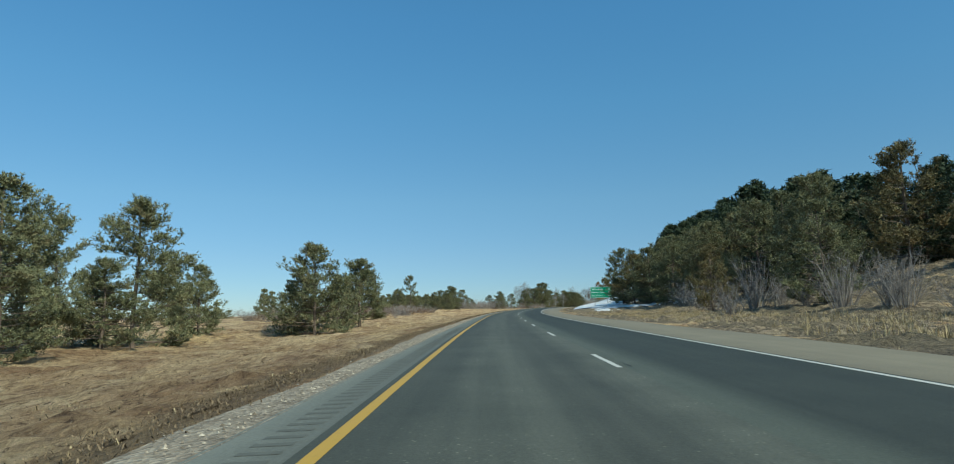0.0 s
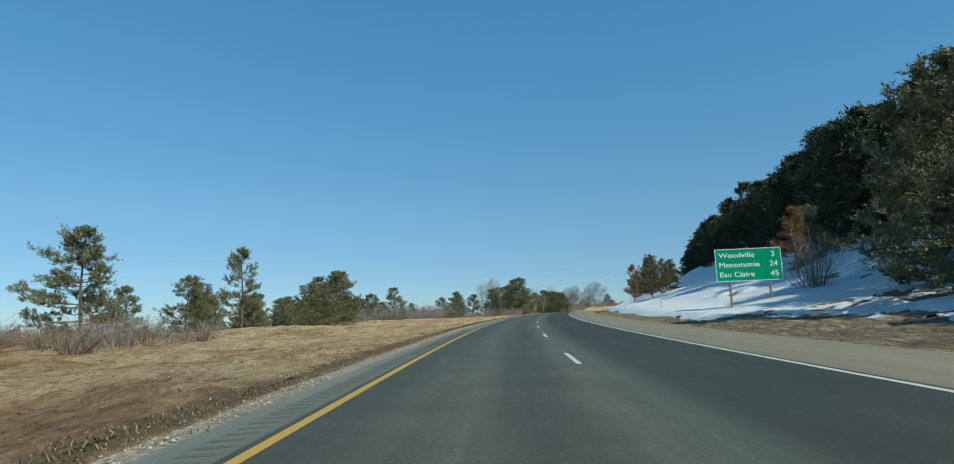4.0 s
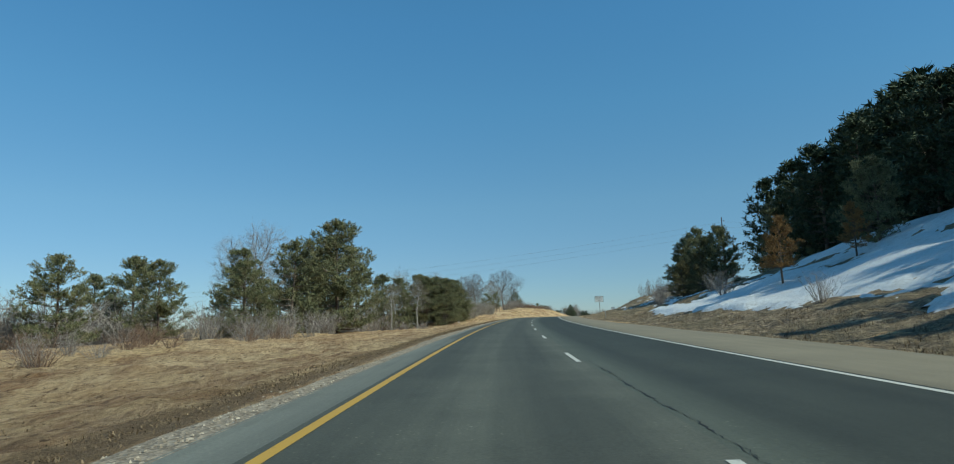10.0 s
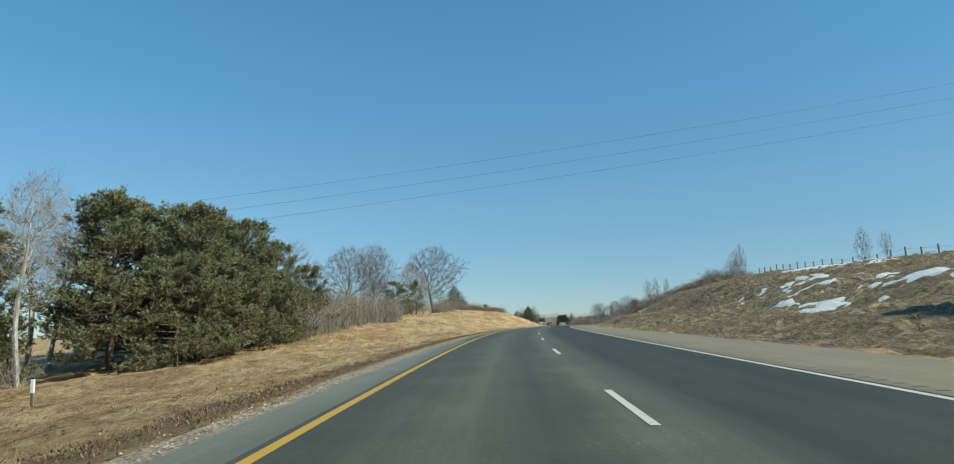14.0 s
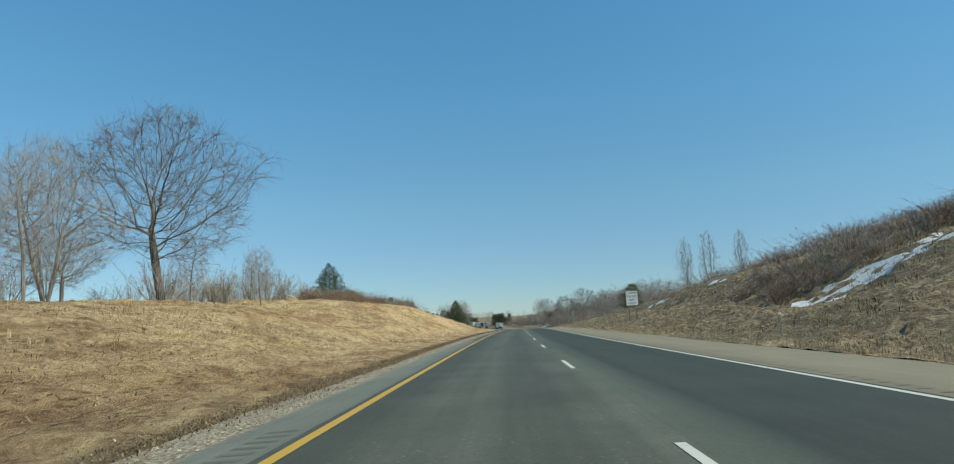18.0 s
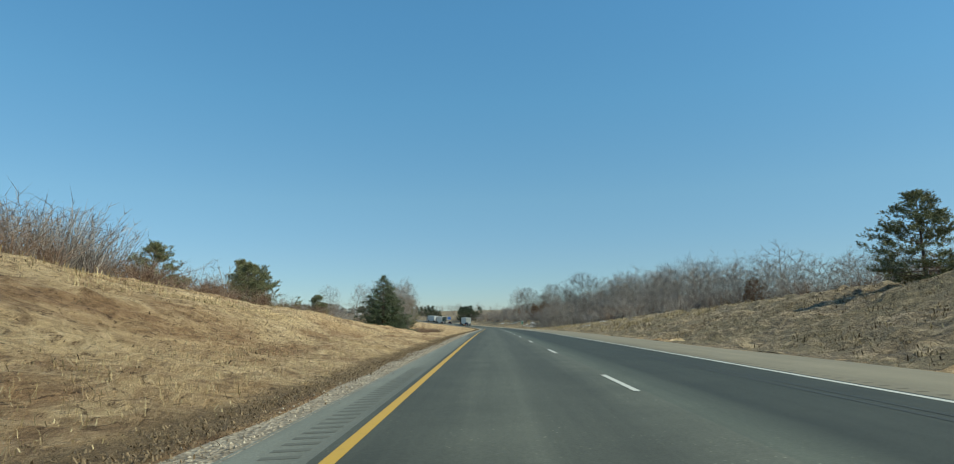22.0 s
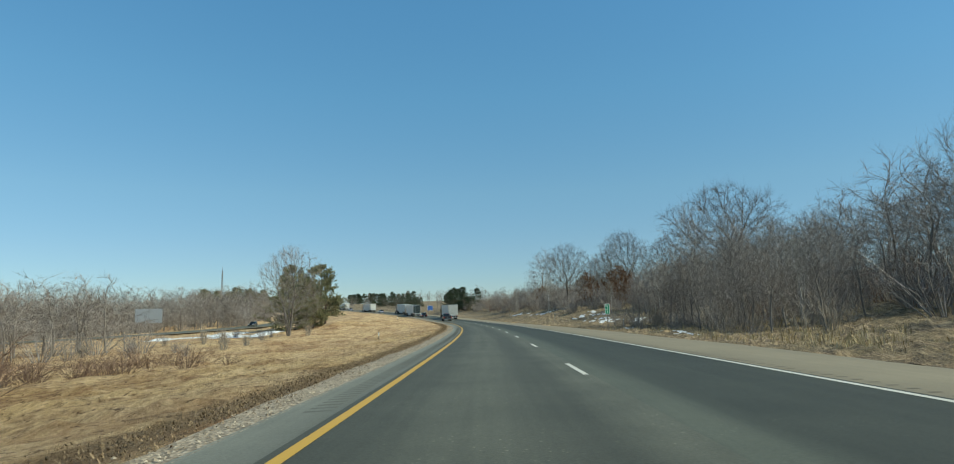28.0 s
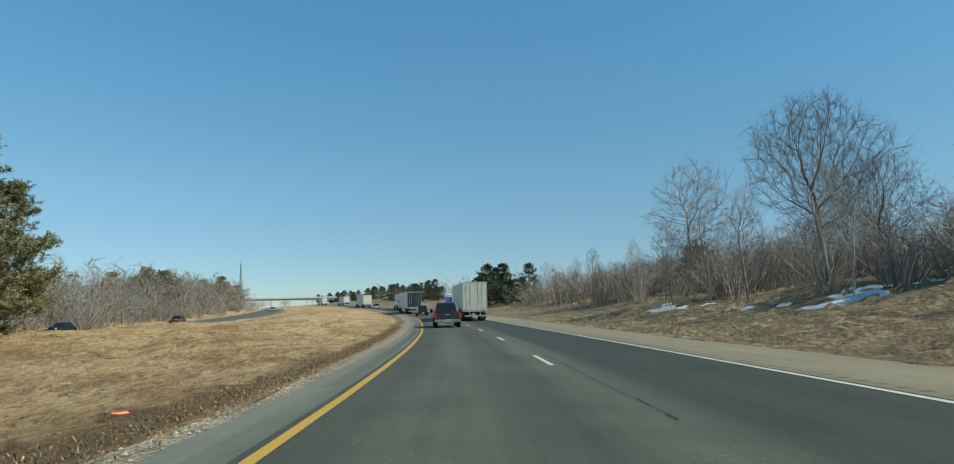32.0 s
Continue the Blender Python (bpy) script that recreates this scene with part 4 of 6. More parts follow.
def spruce_proto(seed, width=.40, low=.02, H=10.0, whorls=27, per=13):
    r = np.random.default_rng(seed)
    segs = [((0, 0, a), (0, 0, b), .2 * (1 - max(a, 0) / H) + .01, .2 * (1 - b / H) + .01) for a, b in zip(np.linspace(-.3, H - 1, 9), np.linspace(.8, H, 9))]
    cen, siz, dirs = [], [], []
    for w in range(whorls):
        f = w / (whorls - 1)
        z = H * (low + (1 - low) * f)
        R = H * width * (1 - f) ** .68 * r.uniform(.82, 1.1) + .12
        n = int(9 + 10 * (1 - f))
        for k in range(n):
            a = 6.283 * k / n + r.uniform(-.3, .3)
            L = R * r.uniform(.72, 1.12)
            p0 = np.array([0, 0, z])
            p2 = p0 + np.array([math.cos(a) * L, math.sin(a) * L, -.18 * L + .1 * L * f])
            segs.append((p0, p2, .03, .006))
            m = max(2, int(L / .26))
            for q in range(m):
                u = .35 + .65 * (q + r.random()) / m
                cen.append(p0 + (p2 - p0) * u + r.normal(0, 1, 3) * np.array([.14, .14, .05]))
                siz.append(.40 * r.uniform(.6, 1.15))
                o = np.array([math.cos(a) * .8, math.sin(a) * .8, -.05])
                dirs.append(o)
    return limbs_mesh("trunk", segs, BARK_PINE, 5), tufts_mesh("crown", cen, siz, dirs, NEEDLES_SPRUCE, per, r, .06)


def bare_proto(seed, wide=.42, low=.24, peak=.5, points=560, stems=1, step=.36, up=.12, trunk=.17, bark=None, twig=None, twigs=4, thin=1.0, twig_len=.95, leaves=None, leaf_n=0, leader=.3):
    """A leafless tree 10 m high: limbs that branch towards the open places of its crown, and a haze of twigs at their ends."""
    r = np.random.default_rng(seed)
    H = 10.0
    # open places in an uneven egg-shaped crown
    z = r.uniform(0, 1, points * 8)
    prof = z ** (peak * 1.1) * (1 - z) ** ((1 - peak) * 1.1)
    prof /= prof.max()
    keep = r.random(len(z)) < prof ** 1.3 + .02
    z, prof = z[keep][:points], prof[keep][:points]
    a = r.uniform(0, 6.283, len(z))
    lump = .95 + .24 * np.sin(a * 2 + r.uniform(0, 6) + 3 * z) + .20 * np.sin(a * 3 - 9 * z + r.uniform(0, 6)) + .14 * np.sin(a * 5 + 14 * z + r.uniform(0, 6))
    rad = wide * H * prof * lump * r.random(len(z)) ** .5
    aim = np.stack([rad * np.cos(a), rad * np.sin(a), H * (low + (.985 - low) * z)], -1)
    nodes, par, kids = [], [], []

    def add(p, q):
        nodes.append(np.asarray(p, float))
        par.append(q)
        kids.append(0)
        if q >= 0:
            kids[q] += 1
        return len(nodes) - 1

    for k in range(stems):
        b_ = 6.283 * k / stems + r.uniform(-.4, .4)
        out = np.array([math.cos(b_), math.sin(b_), 0]) * (0 if stems == 1 else .12)
        i = add(out * .8 + np.array([0, 0, -.25]), -1)
        d = np.array([0, 0, 1.0]) + out * r.uniform(.6, 2.4) + r.normal(0, .03, 3)
        top = H * (low + leader * (1 - low)) * r.uniform(.9, 1.05)
        while nodes[i][2] < top:
            d = d + r.normal(0, .06, 3)
            d[2] += .04
            i = add(nodes[i] + d / np.linalg.norm(d) * step, i)
    near, dist = np.zeros(len(aim), int), np.full(len(aim), 1e9)
    fresh = 0
    for _ in range(70):
        N = np.array(nodes[fresh:]).reshape(-1, 3)
        if not len(N):
            break
        dd = np.linalg.norm(aim[:, None] - N[None], axis=2)
        j = dd.argmin(1)
        dm = dd[np.arange(len(aim)), j]
        better = dm < dist
        near[better], dist[better] = j[better] + fresh, dm[better]
        live = dist > step * 1.15
        aim, near, dist = aim[live], near[live], dist[live]
        if not len(aim):
            break
        fresh = len(nodes)
        drawn = dist < 6.5 * step
        if not drawn.any():
            drawn = dist < dist.min() + step
        for i in np.unique(near[drawn]):
            if kids[i] >= 3:
                dist[near == i] = 0
                continue
            w = aim[(near == i) & drawn] - nodes[i]
            w = (w / np.linalg.norm(w, axis=1)[:, None]).mean(0) + np.array([0, 0, up]) + r.normal(0, .13, 3)
            if par[i] >= 0:
                w = w + .6 * (nodes[i] - nodes[par[i]]) / step
            add(nodes[i] + w / (np.linalg.norm(w) + 1e-9) * step, i)
        if len(nodes) > 3500:
            break
    P, par, kids = np.array(nodes), np.array(par), np.array(kids)
    P[:, 2] *= H * .985 / P[:, 2].max()
    # limbs thicken with the number of ends that they carry
    ends = (kids == 0).astype(float)
    for i in range(len(P) - 1, -1, -1):
        if par[i] >= 0:
            ends[par[i]] += ends[i]
    r0 = .0062 * thin
    ex = math.log(trunk / r0) / math.log(max(ends.max(), 3))
    R = r0 * ends ** ex
    segs = [(P[q], P[i], min(R[q], R[i] * 1.35), R[i]) for i, q in enumerate(par) if q >= 0]
    fine = np.where((ends <= 5) & (par >= 0))[0]
    q = np.repeat(fine, twigs)
    m = len(q)
    d = P[q] - P[par[q]]
    d /= np.linalg.norm(d, axis=1)[:, None] + 1e-9
    v = d * 1.0 + r.normal(0, .42, (m, 3)) + np.array([0, 0, .12 + .5 * up])
    v /= np.linalg.norm(v, axis=1)[:, None]
    sd = np.cross(v, r.normal(0, 1, (m, 3)))
    sd /= np.linalg.norm(sd, axis=1)[:, None] + 1e-9
    st = P[q] - d * (step * r.uniform(0, 1, m))[:, None]
    ln = r.uniform(.35, 1.0, m) * twig_len
    w1 = .0052 * thin
    tri = [np.stack([st - sd * w1, st + sd * w1, st + v * ln[:, None]], 1)]
    for _ in range(2):
        v2 = v + r.normal(0, .55, (m, 3))
        s2 = st + v * (ln * r.uniform(.2, .8, m))[:, None]
        tri.append(np.stack([s2 - sd * w1 * .8, s2 + sd * w1 * .8, s2 + v2 * (ln * .6)[:, None]], 1))
    V = np.concatenate(tri).reshape(-1, 3)
    trunk_me = limbs_mesh("trunk", segs, bark or BARK, 6)
    crown = mesh_np("twigs", V, np.arange(len(V)).reshape(-1, 3), twig or TWIG)
    leaf = None
    if leaves:
        cen = np.repeat(P[fine], leaf_n, 0) + r.normal(0, .22, (len(fine) * leaf_n, 3))
        leaf = tufts_mesh("leaves", cen, np.full(len(cen), .26), r.normal(0, .3, (len(cen), 3)), leaves, 3, r, .3)
    return trunk_me, crown, leaf


def bush_proto(seed, twig, stems=46, spread=.5, H=2.0, sprigs=9, thick=1.0):
    r = np.random.default_rng(seed)
    segs, V, F = [], [], []
    for _ in range(stems):
        a, t = r.uniform(0, 6.283), abs(r.normal(0, spread))
        b = np.array([math.cos(a), math.sin(a), 0]) * r.uniform(0, .3)
        v = np.array([math.cos(a) * t, math.sin(a) * t, 1])
        L = H * r.uniform(.55, 1.05)
        m = b + v * L * .5
        e = m + (v + r.normal(0, .2, 3)) * L * .5
        segs += [(b - np.array([0, 0, .1]), m, .014 * thick, .009 * thick), (m, e, .009 * thick, .003)]
        for _ in range(sprigs):
            u = r.uniform(.25, 1)
            st = b + (e - b) * u
            w = v * .7 + r.normal(0, .6, 3)
            w /= np.linalg.norm(w)
            sd = np.cross(w, r.normal(0, 1, 3))
            sd /= np.linalg.norm(sd) + 1e-9
            i = len(V)
            V += [st - sd * .007 * thick, st + sd * .007 * thick, st + w * H * r.uniform(.12, .3)]
            F.append((i, i + 1, i + 2))
    return limbs_mesh("stems", segs, twig, 3), mesh_np("twigs", V, F, twig)


def make_proto(name, meshes, names, label, category, unit=10.0):
    """A thing with its parts, kept as the first copy; copies share the meshes."""
    return dict(name=name, meshes=meshes, names=names, label=label, category=category, unit=unit)


def plant(pr, s, d, height, group="", wide=1.0, sink=.05, label=""):
    g = ground_at(s, d)
    k = height / pr["unit"]
    e = thing(pr["name"], label or pr["label"], pr["category"], group)
    e.matrix_basis = Matrix.LocRotScale(g - Vector((0, 0, sink)), Euler((0, 0, float(rng.uniform(0, 6.28)))), (k * wide, k * wide, k))
    for n_, me in zip(pr["names"], pr["meshes"]):
        if me:
            part(n_, me, None, e)
    return e


def mesh_arrays(me):
    nv, nl, nf = len(me.vertices), len(me.loops), len(me.polygons)
    co, vi, ls, lt = np.empty(nv * 3, np.float32), np.empty(nl, np.int32), np.empty(nf, np.int32), np.empty(nf, np.int32)
    me.vertices.foreach_get("co", co)
    me.loops.foreach_get("vertex_index", vi)
    me.polygons.foreach_get("loop_start", ls)
    me.polygons.foreach_get("loop_total", lt)
    return co.reshape(-1, 3), vi, ls, lt


def thicket(name, label, category, rows):
    """Many plants that nobody could count, as one mesh. Rows of prototype, s, d, height, width."""
    mats, V, VI, LS, LT, MI = [], [], [], [], [], []
    nv = nl = 0
    cache = {}
    for pr, s, d, height, wide in rows:
        k = height / pr["unit"]
        m = np.array(Matrix.LocRotScale(ground_at(s, d) - Vector((0, 0, .05)), Euler((0, 0, float(rng.uniform(0, 6.28)))), (k * wide, k * wide, k)))
        for me in pr["meshes"]:
            if not me:
                continue
            if me.name not in cache:
                cache[me.name] = mesh_arrays(me)
            co, vi, ls, lt = cache[me.name]
            mat = me.materials[0]
            if mat not in mats:
                mats.append(mat)
            V.append(co @ m[:3, :3].T.astype(np.float32) + m[:3, 3].astype(np.float32))
            VI.append(vi + nv)
            LS.append(ls + nl)
            LT.append(lt)
            MI.append(np.full(len(ls), mats.index(mat), np.int32))
            nv += len(co)
            nl += len(vi)
    me = bpy.data.meshes.new(name)
    VI, LS, LT = np.concatenate(VI), np.concatenate(LS), np.concatenate(LT)
    me.vertices.add(nv)
    me.vertices.foreach_set("co", np.concatenate(V).ravel())
    me.loops.add(nl)
    me.loops.foreach_set("vertex_index", VI)
    me.polygons.add(len(LS))
    me.polygons.foreach_set("loop_start", LS)
    me.polygons.foreach_set("loop_total", LT)
    for mat in mats:
        me.materials.append(mat)
    me.polygons.foreach_set("material_index", np.concatenate(MI))
    me.update(calc_edges=True)
    me.validate()
    return tagged(new(name, me), label, category, "", "stuff")


def rel(s, d):
    return float(ground_rel(s, d))


PN, BN = ("trunk", "crown"), ("trunk", "crown", "foliage")
PINES = [make_proto("pine_tree", pine_proto(k, NEEDLES, w, lo, sp), PN, "green pine with upturned plumes of needles on the dry verge", "tree")
         for k, w, lo, sp in ((1, .40, .03, .82), (2, .37, .05, .78), (3, .42, .02, .85), (4, .36, .09, .74), (5, .39, .04, .8))]
FAR_PINES = [make_proto("pine_tree", pine_proto(6 + k, NEEDLES, w, lo, 1, 11, 1, 3, 6, .8, .42, .10), PN, "green pine of the far side", "tree") for k, w, lo in ((1, .42, .03), (2, .38, .06))]
PINE_SPARSE = make_proto("pine_tree", pine_proto(11, NEEDLES, .32, .18, .62, 15), PN, "thin open pine with gaps between its limbs", "tree")
# pines of the backlit hillside, darkened by needle colour
SHADED_PINES = [make_proto("pine_tree", pine_proto(20 + k, NEEDLES_SHADED, w, lo, .95, 15, 2, 3, 7, .66, .34, .062), PN, "tall pine of the hillside wood, its needles coloured as if backlit", "tree")
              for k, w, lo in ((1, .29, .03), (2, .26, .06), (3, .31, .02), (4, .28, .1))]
DEEP_PINES = [make_proto("pine_tree", pine_proto(26 + k, NEEDLES_SHADED, w, lo, .95, 11, 1, 3, 6, .8, .42, .12), PN, "pine deep in the wood with shade put into its needle colour", "tree") for k, w, lo in ((1, .30, .1), (2, .27, .16))]
RUST_PINES = [make_proto("pine_tree", pine_proto(30 + k, NEEDLES_RUST, .27, lo, sp, 14), PN, "rust-brown drying pine on the bank", "tree") for k, lo, sp in ((1, .3, .65), (2, .2, .8))]
OLIVE_PINES = [make_proto("pine_tree", pine_proto(35 + k, NEEDLES_OLIVE, .36, lo, .8, 17), PN, "yellowed olive pine on the snowy bank", "tree") for k, lo in ((1, .16), (2, .1))]
SPRUCES = [make_proto("spruce_tree", spruce_proto(41, .43), PN, "dense dark green conical spruce beside the median", "tree"),
           make_proto("spruce_tree", spruce_proto(42, .40, .02, 10.0, 24, 10), PN, "dark green pointed spruce on the bank", "tree")]
OAKS = [make_proto("bare_tree", bare_proto(50 + k, w, lo, .5, 2600, step=.30, trunk=.21, up=.04, leader=.16, bark=BARK_DARK, twig=TWIG_DARK), BN, "leafless spreading tree with a dark trunk", "tree") for k, w, lo in ((1, .41, .20), (2, .37, .26))]
BARES = [make_proto("bare_tree", bare_proto(60 + k, w, lo, .45, 1100, step=.32, up=.22, trunk=.10, leader=.55), BN, "slender leafless grey-brown tree", "tree") for k, w, lo in ((1, .23, .20), (2, .20, .28), (3, .26, .16), (4, .18, .24))]
WOOD = [make_proto("bare_tree", bare_proto(70 + k, w, lo, .52, 1000, step=.34, up=.24, trunk=.10, thin=1.0, leader=.5), BN, "leafless tree of the grey-brown wood", "tree") for k, w, lo in ((1, .22, .25), (2, .19, .32), (3, .25, .2))]
FAR_BARE = [make_proto("bare_tree", bare_proto(176 + k, w, .12, .45, 75, 1, .8, .25, .09, thin=2.8, twig_len=1.4, leader=.4, twigs=4), BN, "leafless tree far off", "tree") for k, w in ((1, .32), (2, .28))]
DEEP = [make_proto("bare_tree", bare_proto(76 + k, w, .15, .5, 200, 1, .55, .3, .09, thin=1.8, twig_len=1.2, leader=.5, twigs=3), BN, "leafless tree deep in the wood", "tree") for k, w in ((1, .28), (2, .24))]
CLUMP = [make_proto("bare_tree", bare_proto(96, .38, .06, .5, 2200, 6, .32, .26, .11, BARK, TWIG_PALE, leader=.35), BN, "leafless tree of many upright stems on the dry grass", "tree")]
SHRUB_TREES = [make_proto("bare_tree", bare_proto(86 + k, .17, .06, .5, 900, 5, .32, .34, .05, leader=.55), BN, "slender leafless tree with many stems from the ground", "tree") for k in (1, 2)]
BIRCHES = [make_proto("birch_tree", bare_proto(80 + k, .20, .34, .4, 700, step=.34, up=.24, trunk=.11, bark=BARK_BIRCH, twig=TWIG_PALE, leader=.6), BN, "leafless birch with a white trunk", "tree") for k in (1, 2)]
BROWN_OAK = [make_proto("oak_tree", bare_proto(90 + k, .34, .14, .45, 420, step=.4, trunk=.14, leaves=LEAF_BROWN, leaf_n=5, leader=.3), BN, "oak still holding its dry brown leaves", "tree") for k in (1, 2)]
LITE_GREY = [make_proto("bush", bush_proto(130 + k, TWIG, 24, .5, 2.0, 10, 1.15), ("stem", "crown"), "leafless bush", "bush", 2.0) for k in (1, 2)]
LITE_RED = [make_proto("bush", bush_proto(134 + k, TWIG_RED, 24, .6, 2.0, 10, 1.15), ("stem", "crown"), "leafless bush", "bush", 2.0) for k in (1, 2)]
LITE_PALE = [make_proto("bush", bush_proto(138 + k, TWIG_PALE, 18, .25, 2.0, 8, 1.3), ("stem", "crown"), "leafless bush", "bush", 2.0) for k in (1, 2)]
BUSHES = [make_proto("bare_bush", bush_proto(100 + k, TWIG, 50, .45), ("stem", "crown"), "leafless grey-brown bush of fine twigs", "bush", 2.0) for k in (1, 2)]
RED_BUSH = [make_proto("bare_bush", bush_proto(110 + k, TWIG_RED, 50, .6), ("stem", "crown"), "leafless red-brown bush on the bank", "bush", 2.0) for k in (1, 2)]
PALE_BUSH = [make_proto("bare_bush", bush_proto(120 + k, TWIG_PALE, 40, .25), ("stem", "crown"), "thicket of pale upright saplings", "bush", 2.0) for k in (1, 2)]


def row(protos, rows, group, wide=1.0):
    for k, r in enumerate(rows):
        s, d, top = r[:3]
        plant(protos[k % len(protos)], s, d, top - rel(s, d), group=group, wide=r[3] if len(r) > 3 else wide)


G1 = "pines along the median"
row(PINES, [(33, -28.4, 8.5, 1.15), (38, -31, 6.4, 1.2), (40.4, -25.4, 8.2, 1.1), (36, -24.5, 4.2, 1.4), (28, -24, 4.6, 1.4), (86, -50, 6, 1.3), (93, -51, 5.5, 1.3), (57.7, -19, 7.0, 1.2), (73, -18.6, 6.9, 1.45), (65, -23, 5.5), (60, -21, 4.2, 1.3), (52, -27, 5),
            (67, -19.5, 3.5, 1.4), (168, -46, 11.2), (136, -37.8, 9.1), (150, -43, 8), (145, -46, 7), (178, -41, 6.4), (188, -26.5, 6.9), (196, -29.5, 7.6), (177, -25.5, 4.9), (183, -27, 6), (203, -34, 6.4),
            (209, -38, 6), (274, -46.5, 8.6), (274.5, -54, 7.3), (291, -48, 4.6), (341, -55.5, 7.4), (338.4, -48.3, 9.3), (336, -33, 9.4), (345, -25, 13.7, 1.15), (330, -30, 7.5), (340, -29, 10.5), (352, -30, 11),
            (361.8, -31, 14), (328.5, -38.5, 7.7), (318, -41, 7.4), (367, -40.5, 11.4), (408, -37.8, 11), (419.5, -32, 11.6), (414, -23.8, 10), (424, -27, 10.6), (429, -24.5, 9.2), (417, -27, 10.6), (371, -26, 4.3),
            (401, -47, 4), (393, -50, 3.4), (433, -28, 9), (411, -28, 10.4), (421, -24, 10), (427, -30, 10.4), (405, -33, 9.8), (436, -25, 7.6), (415, -31, 11), (422, -28, 10.8), (418, -22.8, 6.5), (426, -23, 6), (411, -23.5, 6), (432, -23.5, 5), (483.6, -28.7, 9.3, 1.45), (660, -35.5, 9.8, 1.5), (652, -32.5, 8.9, 1.4), (672, -55.5, 14.3), (667.5, -27.8, 5.7), (871, -32.5, 12.6, .95), (884, -39, 14.2, 1.0), (889.2, -36.4, 11.6, .9), (869, -37, 10.5)], G1, 1.15)
row(PINES, [(183.8, -43.1, 6.1), (191, -46.7, 4.3), (193.5, -40.8, 4.8), (176, -47, 5.5), (674.8, -42.5, 12.0, .9)], G1, 1.1)
plant(PINE_SPARSE, 45.5, -34.5, 8.4 - rel(45.5, -34.5), group=G1)
plant(PINE_SPARSE, 190, -40.7, 10.9 - rel(190, -40.7), group=G1)
for s, d, top in ((389, 30.3, 15.8), (385, 33.4, 15.6), (392, 28.6, 14.2), (396, 31, 11)):
    plant(PINE_SPARSE, s, d, top - rel(s, d), group=G1, wide=1.15)
for s, d, top in ((877, -31.5, 13.6), (883, -31, 10.5)):
    plant(PINE_SPARSE, s, d, top - rel(s, d), group=G1, wide=1.3)
plant(PINE_SPARSE, 496, -27.6, 10.2 - rel(496, -27.6), group=G1)
row(FAR_PINES, [(205 + 3.4 * k, -54 - 3 * (k % 4), 4.4 + (k * 7 % 5) * .4) for k in range(24)], "far row of young pines")
row(FAR_PINES, [(250 + 2.4 * k, -62 - 4 * (k % 3), 4.6 + (k * 7 % 5) * .35, 1.3) for k in range(22)], "far row of young pines")
row(FAR_PINES, [(120 + 13 * k, -70 - 9 * (k % 3), 5.0 + (k * 3 % 4) * .8) for k in range(6)], "far row of young pines")
row(FAR_PINES, [(10 + 14 * k, -48 - 11 * (k % 3), 5.5 + (k * 5 % 4)) for k in range(5)], "far row of young pines")
row([SPRUCES[0]], [(704.5, -24.5, 11.3, 1.25)], "spruces")
row([SPRUCES[1]], [(619.5, -46, 17.4, 1.5), (747, -33, 6), (505, -50, 9)], "spruces")
row([SPRUCES[1]], [(694 + k * 3.2, -20.5 - 1.6 * (k % 2), .7 + .5 * (k % 3), 1.6) for k in range(7)], "low spruce seedlings")

row(OAKS, [(523.5, -30.6, 21.0, .98), (487.6, -33.5, 17.0, .78), (476.5, -34.6, 15.3), (540, -52, 15)], "bare trees on the bank")
row(BARES, [(479, -46, 17.5), (507, -29, 12.7), (530, -24.8, 9.5), (535, -28, 10), (541, -29, 8.5), (546, -31, 9), (527, -30, 11), (735, -23.4, 12.6), (743, -25.2, 13.9), (720, -26, 11.6), (728, -27, 12.4), (724, -30, 12),
            (712, -31, 10.5), (750, -27.5, 13), (739, -28, 12.5), (731, -24, 11.5), (710, -37.5, 10.2), (746, -30, 12), (516, -40, 14, .6), (345, -36, 14), (353, -38, 15), (348, -41, 13)], "bare trees of the median")
row(BIRCHES, [(410, -33, 12.2), (416, -36.6, 13.2), (404.5, -28.5, 10), (402, -33, 9), (398, -37, 8.5), (394, -41, 8), (368, -24, 6.5)], "birches")

row(CLUMP, [(840, -32, 14.2, .85), (515, -34, 15.8, 1.0)], "bare trees of the median")

# hillside wood on the right
G2 = "pines of the hillside wood"
row([PINES[0], PINES[2], OLIVE_PINES[1], PINES[4]], [(141.5, 21.4, 13.3, 1.2), (150, 26, 12.5, 1.2), (134, 23, 11.5, 1.2), (125, 25, 12), (117, 28, 13.5), (109, 26, 11), (100, 30, 13), (90, 27, 12.5), (80, 30, 14), (70, 32, 15), (60, 36, 16), (158, 30, 14),
                 (132, 29, 14), (121, 33, 15), (104, 35, 15.5), (86, 36, 16), (146, 33, 15.5)], G2, 1.2)
row(SHADED_PINES, [(253.5, 34, 16.4), (321, 36.8, 16), (352, 45, 26)], G2)
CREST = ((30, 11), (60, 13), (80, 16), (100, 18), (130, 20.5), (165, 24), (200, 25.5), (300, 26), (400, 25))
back = []
